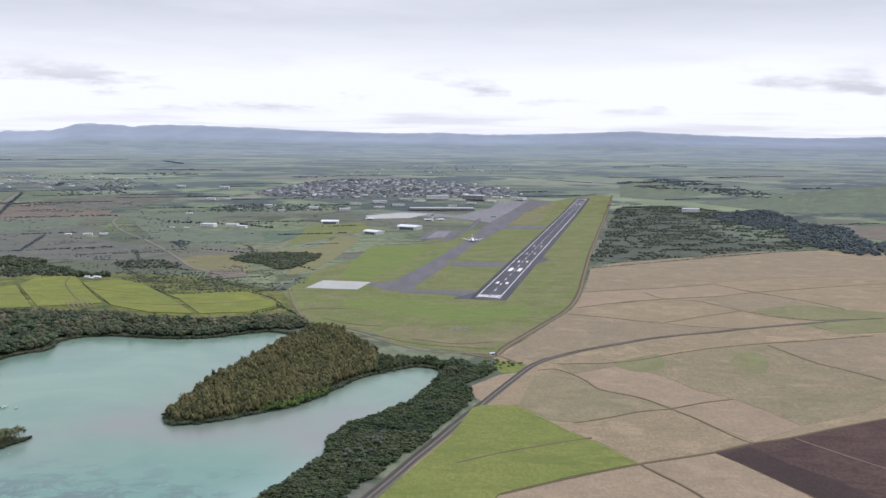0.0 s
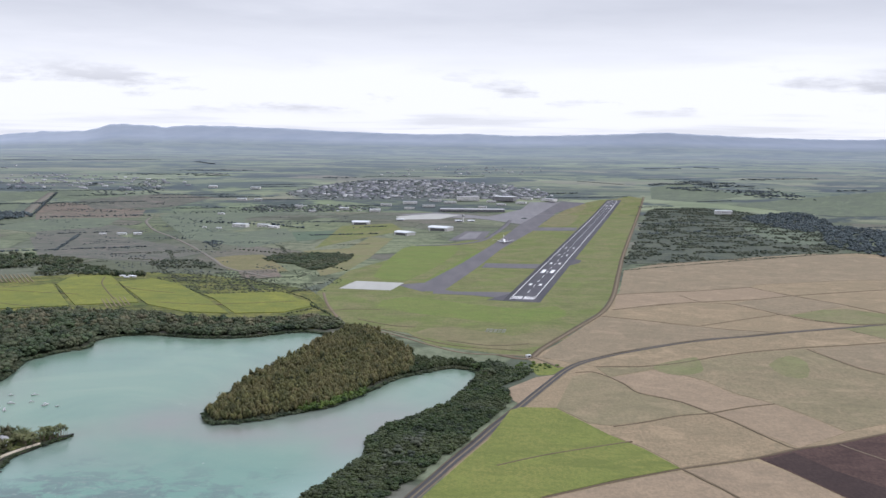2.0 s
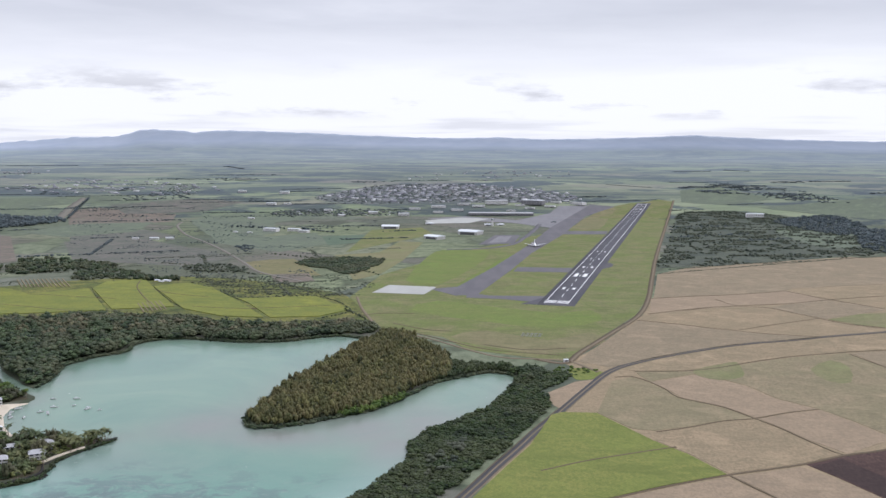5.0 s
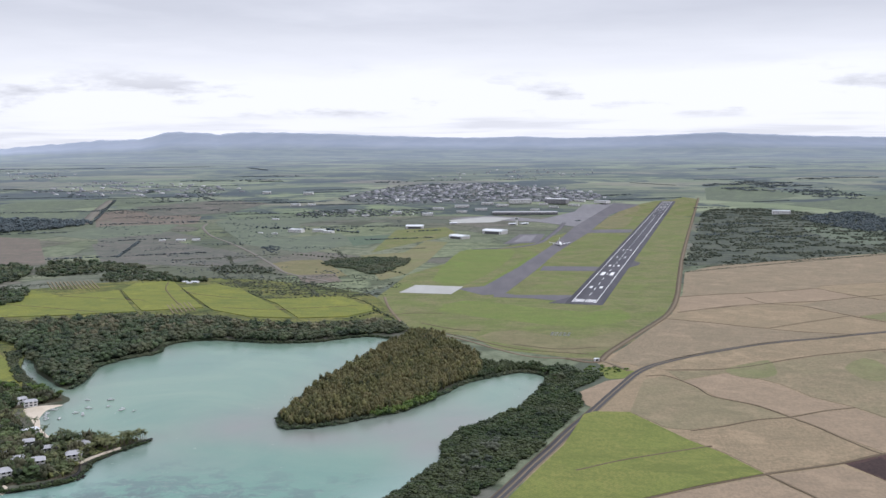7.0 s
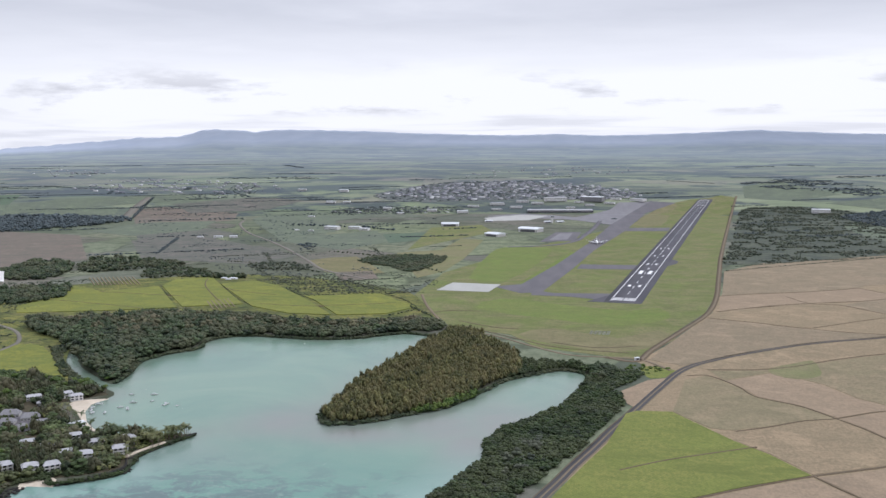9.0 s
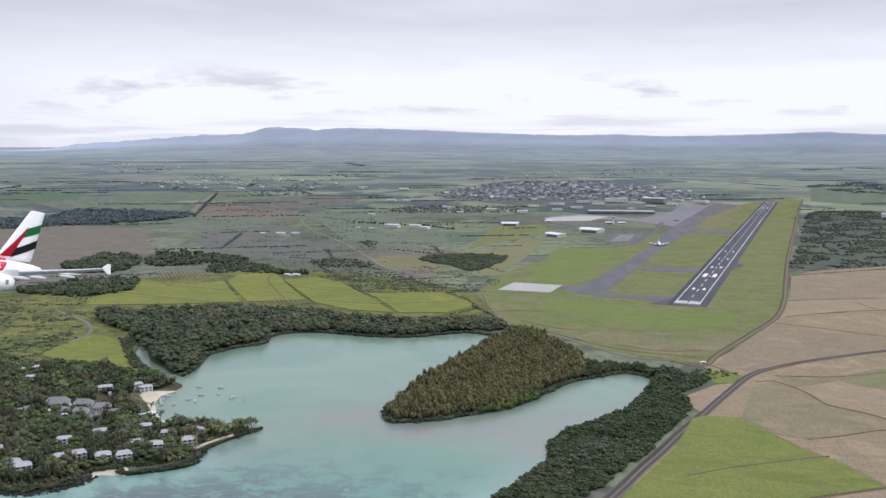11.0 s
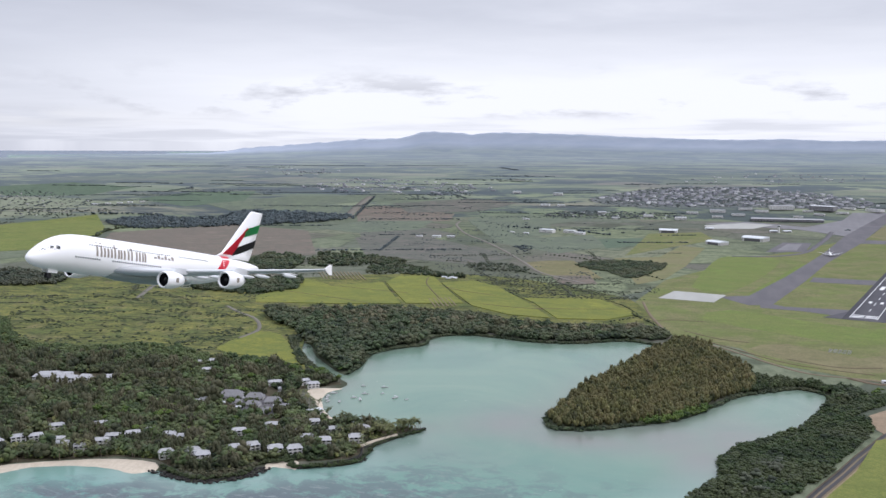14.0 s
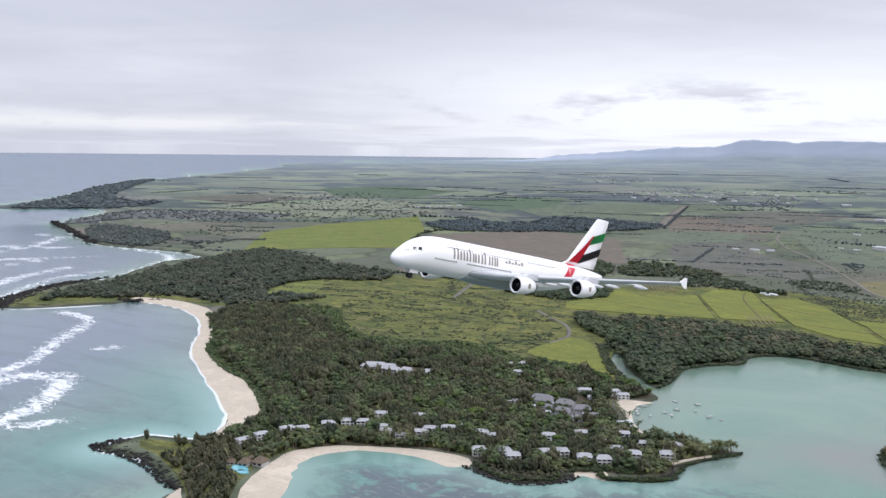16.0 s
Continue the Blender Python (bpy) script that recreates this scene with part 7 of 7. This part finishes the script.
# approach lights in the grass before the runway
approach = thing("approach_lights", "low white approach light bars standing in the grass", "lights")
for row in range(3):
    for n in range(5):
        part("light_bar", box(-13 + n * 6, row * 9, 0, -8.4 + n * 6, row * 9 + 0.6, 1.2), CONCRETE, approach)
placed(approach, 4, 1362, -8, 2.2)
gatehouse = placed(building("gatehouse", "small white gatehouse by the perimeter track", "hut", "", 6, 4, 1, WHITE_WALL, WHITE_ROOF, 0, bays=1, flat=True), 47, 1206, 20)


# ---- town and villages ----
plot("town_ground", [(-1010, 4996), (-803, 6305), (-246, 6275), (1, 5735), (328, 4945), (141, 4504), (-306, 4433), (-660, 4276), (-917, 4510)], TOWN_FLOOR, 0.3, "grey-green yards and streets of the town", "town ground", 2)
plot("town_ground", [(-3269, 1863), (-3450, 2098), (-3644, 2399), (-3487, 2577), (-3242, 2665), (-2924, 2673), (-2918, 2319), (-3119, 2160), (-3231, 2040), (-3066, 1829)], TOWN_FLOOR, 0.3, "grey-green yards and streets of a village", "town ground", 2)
TOWN = "town houses behind the airport"
homes = []
for n, (w, d, s, wall, roof, flat) in enumerate(((15, 11, 1, WHITE_WALL, WHITE_ROOF, True), (13, 10, 1, CREAM_WALL, GREY_ROOF, True), (16, 10, 1, CREAM_WALL, RUST_ROOF, False), (18, 14, 1, WHITE_WALL, GREY_ROOF, True))):
    h = building("house", ("low white house with flat roof", "cream house with flat grey roof", "cream house with dull red tin roof", "broad white house with flat grey roof")[n] + " in the far town", "house", TOWN, w, d, s, wall, roof, 2.0, 0, 1, flat)
    homes.append(h)
rng = np.random.default_rng(8)
first = True
for outline, spacing, keep, seed in (([(-1010, 4996), (-803, 6305), (-246, 6275), (1, 5735), (328, 4945), (141, 4504), (-306, 4433), (-660, 4276), (-917, 4510)], 94, 0.8, 101), ([(-947, 3611), (-875, 3927), (-524, 3925), (-408, 3733), (-481, 3639), (-681, 3538)], 58, 0.5, 102),
                                     ([(-3269, 1863), (-3450, 2098), (-3644, 2399), (-3487, 2577), (-3242, 2665), (-2924, 2673), (-2918, 2319), (-3119, 2160), (-3231, 2040), (-3066, 1829)], 60, 0.5, 103), ([(-3971, 3431), (-4089, 4309), (-2794, 3367), (-2627, 2738), (-2923, 2595)], 135, 0.55, 104), ([(-2036, 5455), (-2105, 5990), (-1739, 5251), (-1636, 4501), (-1891, 4448)], 125, 0.55, 105)):
    x, y, _ = spots(outline, spacing, seed, keep)
    for px, py in zip(x, y):
        i = int(rng.integers(4))
        if homes[i].matrix_basis.translation.length < 1:
            placed(homes[i], px, py, rng.uniform(-30, 30), 2.1, rng.uniform(0.42, 0.75))
        else:
            again(homes[i], px, py, rng.uniform(-30, 30), 2.1, rng.uniform(0.42, 0.75))
    wood("town_trees", outline, spacing * 0.34, 8.0, 3.6, COARSE, TOWN_LEAVES, "trees between the houses, tinted haze blue", seed + 20, 0.6)
for n, (outline, spacing) in enumerate((([(-1002, 5010), (-643, 6379), (-187, 6296), (233, 5625), (341, 4795), (129, 4428), (-186, 4491), (-564, 4424)], 62), ([(-2967, 5400), (-3265, 6866), (-2300, 6251), (-1720, 5626), (-1776, 4783), (-2460, 4914)], 120), ([(-849, 7420), (-429, 9528), (551, 9441), (464, 7759), (-216, 6961)], 210), ([(-4717, 7883), (-5148, 9214), (-4260, 8621), (-3896, 7133)], 200))):
    x, y, rng = spots(outline, spacing, 111 + n, 0.7)
    p, k = inward(x, y, 2.0)
    vs, fs = [], []
    cube = np.array([(a, b, c) for c in (0, 1) for b in (-1, 1) for a in (-1, 1)], float)
    quads = np.array([(0, 1, 5, 4), (2, 6, 7, 3), (0, 4, 6, 2), (1, 3, 7, 5), (4, 5, 7, 6)])
    for i in range(len(x)):
        vs.append(cube * (8 * k[i] * rng.uniform(0.7, 2), 6 * k[i], 6 * k[i]) + p[i])
        fs.append(quads + 8 * i)
    tagged(link("distant_village", mesh_of("distant_village", np.concatenate(vs), np.concatenate(fs)), TOWN_WALL), "tiny pale houses of a distant village", "village", kind="stuff")


# ---- the airliner ----
BODY = [(0, -1.75, 0.08, 0.08), (0.3, -1.72, 0.7, 0.75), (0.9, -1.62, 1.25, 1.3), (2.0, -1.36, 1.95, 1.95), (3.2, -1.02, 2.55, 2.45), (4.6, -0.62, 3.08, 2.85), (6.2, -0.28, 3.5, 3.15), (8.2, 0.0, 3.86, 3.35), (10.5, 0.15, 4.05, 3.45), (13.5, 0.15, 4.2, 3.57), (20, 0.15, 4.2, 3.57),
        (30, 0.15, 4.2, 3.57), (40, 0.15, 4.2, 3.57), (46, 0.2, 4.15, 3.55), (51, 0.45, 3.85, 3.42), (56, 0.85, 3.35, 3.1), (61, 1.35, 2.65, 2.55), (65.5, 1.8, 1.95, 1.9), (69.5, 2.15, 1.2, 1.2), (72, 2.35, 0.6, 0.6), (72.7, 2.4, 0.28, 0.28)]


def body_at(x):
    return tuple(np.interp(x, [b[0] for b in BODY], [b[i] for b in BODY]) for i in (1, 2, 3))


def body_y(x, z):
    """Half the body's width at a place along it and a height."""
    zc, hh, hw = body_at(x)
    return hw * math.sqrt(max(0.0, 1 - ((z - zc) / hh) ** 2))


def blade(sections):
    """A wing or fin from sections: leading edge, chord, thickness, as (x, y, z), (chord way), thickness way."""
    rings = []
    for (x, y, z), chord, thick, up in sections:
        ring = []
        for u, t in ((0, 0), (0.03, 0.55), (0.12, 0.9), (0.35, 1), (0.7, 0.55), (1, 0.05), (1, -0.05), (0.7, -0.4), (0.35, -0.75), (0.12, -0.75), (0.03, -0.5)):
            o = Vector(up) * (t * thick / 2)
            ring.append((x + u * chord + o.x, y + o.y, z + o.z))
        rings.append(ring)
    return loft(rings)


def airliner(label, livery):
    plane = thing("airliner", label, "airliner")
    rings = []
    for x, zc, hh, hw in BODY:
        rings.append([(x, hw * math.cos(t), zc + hh * math.sin(t)) for t in np.linspace(0, 2 * math.pi, 37)[:-1]])
    fuselage = part("fuselage", loft(rings), HULL, plane, "gloss white double-deck fuselage", True)
    fair = [[(x, w * math.cos(t), z + h * math.sin(t)) for t in np.linspace(0, 2 * math.pi, 25)[:-1]] for x, z, h, w in ((19, -3.2, 0.3, 0.6), (21.5, -3.1, 1.2, 2.7), (25, -2.95, 1.75, 3.75), (31, -2.9, 1.95, 4.0), (39, -2.9, 1.85, 3.9), (44, -2.9, 1.4, 3.0), (48, -2.9, 0.6, 1.2))]
    part("belly_fairing", loft(fair), BELLY_GREY, plane, "grey wing-root fairing", True)
    for side in (-1, 1):
        up = (0, 0, 1)
        wing = part("wing", blade([((20.5, side * 2.6, -2.4), 18.5, 2.3, up), ((25.2, side * 8.5, -1.7), 14.6, 1.8, up), ((30.2, side * 15.2, -0.85), 10.6, 1.25, up), ((38.0, side * 26, 0.75), 7.4, 0.8, up), ((45.2, side * 36, 2.3), 4.8, 0.5, up), ((47.6, side * 39.4, 2.9), 3.9, 0.4, up)]), WING_GREY, plane, "swept light grey wing", True)
        tipf = part("wing_fence", blade([((50.0, side * 39.5, 4.2), 1.2, 0.06, (0, 1, 0)), ((48.2, side * 39.5, 3.1), 3.0, 0.2, (0, 1, 0)), ((50.2, side * 39.5, 1.9), 1.3, 0.06, (0, 1, 0))]), HULL, wing, "white wingtip fence")
        for y in (9, 12.5, 19.5, 23, 29):
            xw, zw = 23.5 + 0.72 * y + (15.0 - 0.33 * y), -2.6 + 0.125 * y
            part("flap_track", turned([(xw - 3.4, 0.05), (xw - 2.2, 0.36), (xw, 0.42), (xw + 1.6, 0.26), (xw + 2.4, 0.04)], 8), WING_GREY, wing).location = (0, side * y, zw - 0.35)
        for y, x0, z0 in ((14.9, 23.4, -3.3), (25.7, 30.6, -1.9)):
            eng = part("engine", turned([(0.5, 1.42), (0.12, 1.55), (0, 1.68), (0.25, 1.82), (1.2, 1.95), (2.8, 1.92), (4.4, 1.62), (5.4, 1.36), (5.45, 1.2), (4.8, 1.2)], 28), HULL, plane, "white engine nacelle with dark intake", True)
            eng.location = (x0, side * y, z0)
            eng.rotation_euler = (0, radians(-2), 0)
            part("fan", turned([(0.9, 1.44), (0.95, 0.5), (0.96, 0.02)], 28), MATT_BLACK, eng, "black fan in the intake")
            part("intake", turned([(0.04, 1.62), (0.5, 1.415), (0.92, 1.45)], 28), MATT_BLACK, eng)
            part("spinner", turned([(0.35, 0.02), (0.55, 0.22), (0.92, 0.5)], 14), RUBBER, eng)
            part("exhaust", turned([(4.9, 1.0), (5.8, 0.85), (6.8, 0.5), (7.4, 0.1)], 16), METAL, eng, "bare metal exhaust cone")
            part("badge", box(2.2, -0.5, -0.01, 3.0, 0.5, 0.01), LIVERY_GOLD, eng, "small bronze badge").matrix_basis = pose(0.0, side * 1.93, 0.1, 90, 0, 0)
            part("pylon", blade([((x0 + 1.6, side * y, z0 + 1.6), 5.5, 0.5, (0, 1, 0)), ((x0 + 3.8, side * y, z0 + 2.9), 6.0, 0.45, (0, 1, 0))]), WING_GREY, plane)
        part("tailplane", blade([((61.0, side * 1.2, 1.5), 8.4, 0.8, up), ((68.6, side * 14.6, 1.7), 3.2, 0.3, up)]), HULL, plane, "white tailplane", True)
    part("fin", blade([((55.0, 0, 4.0), 13.6, 0.9, (0, 1, 0)), ((57.6, 0, 5.2), 11.6, 0.85, (0, 1, 0)), ((66.8, 0, 17.0), 5.2, 0.35, (0, 1, 0)), ((67.4, 0, 17.3), 4.4, 0.2, (0, 1, 0))]), HULL, plane, "white tail fin with flag stripes", True)
    if not livery:
        return plane

    def fin_point(u, z):
        """A place on the fin: u along the chord, at a height."""
        f = (z - 5.2) / 11.8
        return 57.6 + 9.2 * f + u * (11.6 - 6.4 * f), 0.43 - 0.25 * f

    def stripe(name, material, low_a, low_b, high_a, high_b, z_a, z_b, parts=6, rise_a=0.0, rise_b=0.0):
        for side in (-1, 1):
            bm = bmesh.new()
            rows = []
            for n in range(parts + 1):
                t = n / parts
                za, zb = z_a + (z_b - z_a) * t, z_a + (z_b - z_a) * t
                xa, ya = fin_point(low_a + (high_a - low_a) * t, za + rise_a)
                xb, yb = fin_point(low_b + (high_b - low_b) * t, zb + rise_b)
                rows.append([bm.verts.new((xa, side * (ya + 0.05), za + rise_a)), bm.verts.new((xb, side * (yb + 0.05), zb + rise_b))])
            for a, b in zip(rows, rows[1:]):
                bm.faces.new((a[0], a[1], b[1], b[0]))
            bmesh.ops.solidify(bm, geom=bm.faces[:], thickness=0.03)
            part(name, bm, material, plane)

    stripe("red_stripe", LIVERY_RED, 0.02, 0.34, 0.36, 0.44, 4.9, 12.6)
    stripe("green_stripe", LIVERY_GREEN, 0.36, 0.40, 0.98, 0.98, 12.4, 14.2, 6, 0.0, -2.4)
    stripe("black_stripe", LIVERY_BLACK, 0.30, 0.34, 0.98, 0.98, 6.6, 9.6, 6, 0.3, -1.9)
    for side in (-1, 1):
        rows, bm = [], bmesh.new()
        for n in range(9):
            z = 5.0 - 0.58 * n
            xa = 57.4 - 0.95 * (5.0 - z)
            rows.append([bm.verts.new((xa + o, side * (body_y(xa + o, z) + 0.03), z)) for o in (0, 3.4 - 0.08 * n)])
        for a, b in zip(rows, rows[1:]):
            bm.faces.new((a[0], a[1], b[1], b[0]))
        part("red_sweep", bm, LIVERY_RED, plane, "red stripe carried down the tail")
    # windows of both decks, share one pane
    pane = bpy.data.meshes.new("window")
    b = box(-0.16, -0.02, -0.22, 0.16, 0.02, 0.22, 0.015)
    b.to_mesh(pane)
    b.free()
    pane.materials.append(DARK_GLASS)
    for side in (-1, 1):
        for z, x0, x1, skip in ((-0.45, 9.5, 52, (17.4, 35.5)), (2.35, 13, 50, (22, 38))):
            x = x0
            while x < x1:
                if not any(abs(x - s) < 1.4 for s in skip):
                    w = new("window", pane)
                    w.parent = plane
                    tilt = math.degrees(math.atan2(z - 0.15, 4.2)) * 1.1
                    w.matrix_basis = pose(x, side * (body_y(x, z) + 0.005), z, -side * tilt, 0, 0)
                x += 0.62
        for x, z, w in ((2.2, 0.12, 0.8), (3.1, 0.55, 0.95), (4.15, 0.85, 0.98), (5.25, 1.05, 1.0)):
            bm = bmesh.new()
            ring = [bm.verts.new((px, side * (body_y(px, pz) + 0.02), pz)) for px, pz in ((x - w / 2, z - 0.34), (x + w / 2 - 0.05, z - 0.4), (x + w / 2, z + 0.32), (x - w / 2 + 0.25, z + 0.36))]
            bm.faces.new(ring)
            bmesh.ops.solidify(bm, geom=bm.faces[:], thickness=0.02)
            part("cockpit_window", bm, DARK_GLASS, plane)
        # the operator's name as plain bars
        at = 14.6
        for w, h in ((1.7, 3.0), (2.5, 2.0), (0.7, 2.9), (1.3, 2.0), (1.7, 2.0), (1.1, 2.7), (1.5, 2.0), (1.3, 2.0)):
            bars = (0.28,) if w < 0.8 else (0.0, 0.5, 1.0) if w > 2 else (0.0, 1.0) if w > 1.25 else (0.1,)
            for f in bars:
                bx = at + (w - 0.56) * f
                bm = bmesh.new()
                grid = [[bm.verts.new((px, side * (body_y(px, pz) + 0.03), pz)) for px in (bx, bx + 0.56)] for pz in np.linspace(0.15, 0.15 + h, 4)]
                for a, c in zip(grid, grid[1:]):
                    bm.faces.new((a[0], a[1], c[1], c[0]))
                part("title_bar", bm, LIVERY_GOLD, plane, "bronze title bar")
            at += w + 0.38
        for n in range(6):
            bm = bmesh.new()
            px = 31.5 + n * 1.1
            ring = [bm.verts.new((q, side * (body_y(q, pz) + 0.03), pz)) for q, pz in ((px, 1.3), (px + 0.8, 1.3), (px + 0.8, 1.75 + 0.4 * (n % 2)), (px, 1.75 + 0.4 * (n % 2)))]
            bm.faces.new(ring)
            part("title_bar", bm, LIVERY_GOLD, plane, "small bronze title bar")
    gear = part("nose_gear", box(5.6, -0.2, -5.0, 5.9, 0.2, -3.2, 0.05), METAL, plane, "half-retracted nose gear")
    for y in (-0.55, 0.25):
        part("wheel", turned([(-0.18, 0.1), (-0.18, 0.5), (-0.1, 0.6), (0.1, 0.6), (0.18, 0.5), (0.18, 0.1)], 16), RUBBER, gear).matrix_basis = pose(5.75, y + 0.15, -5.0, 0, 0, 90)
    for y in (-0.9, 0.85):
        part("gear_door", box(5.0, y, -4.4, 7.4, y + 0.06, -3.3), HULL, plane)
    return plane


big = airliner("huge white double-deck airliner climbing with red, green and black tail stripes", True)
big.matrix_basis = pose(-212.55, 192.9, 249.54, 0.37, 11.57, 80.8) @ pose(-36, 0, 0)
parked = airliner("white airliner standing on the taxiway", False)
parked.name = "parked_airliner"
parked.matrix_basis = pose(42, 2570, 2.4 + 5.6, 0, 0, 92) @ Matrix.Scale(0.72, 4) @ pose(-36, 0, 0)
legs = [(6, 0), (34, -5), (34, 5)]
for x, y in legs:
    strut = part("landing_gear", box(x - 0.25, y - 0.25, -7.0, x + 0.25, y + 0.25, -2.6), METAL, parked)
    part("wheel", turned([(-0.5, 0.1), (-0.5, 0.7), (0.5, 0.7), (0.5, 0.1)], 14), RUBBER, strut).matrix_basis = pose(x, y, -7.0, 0, 0, 90)
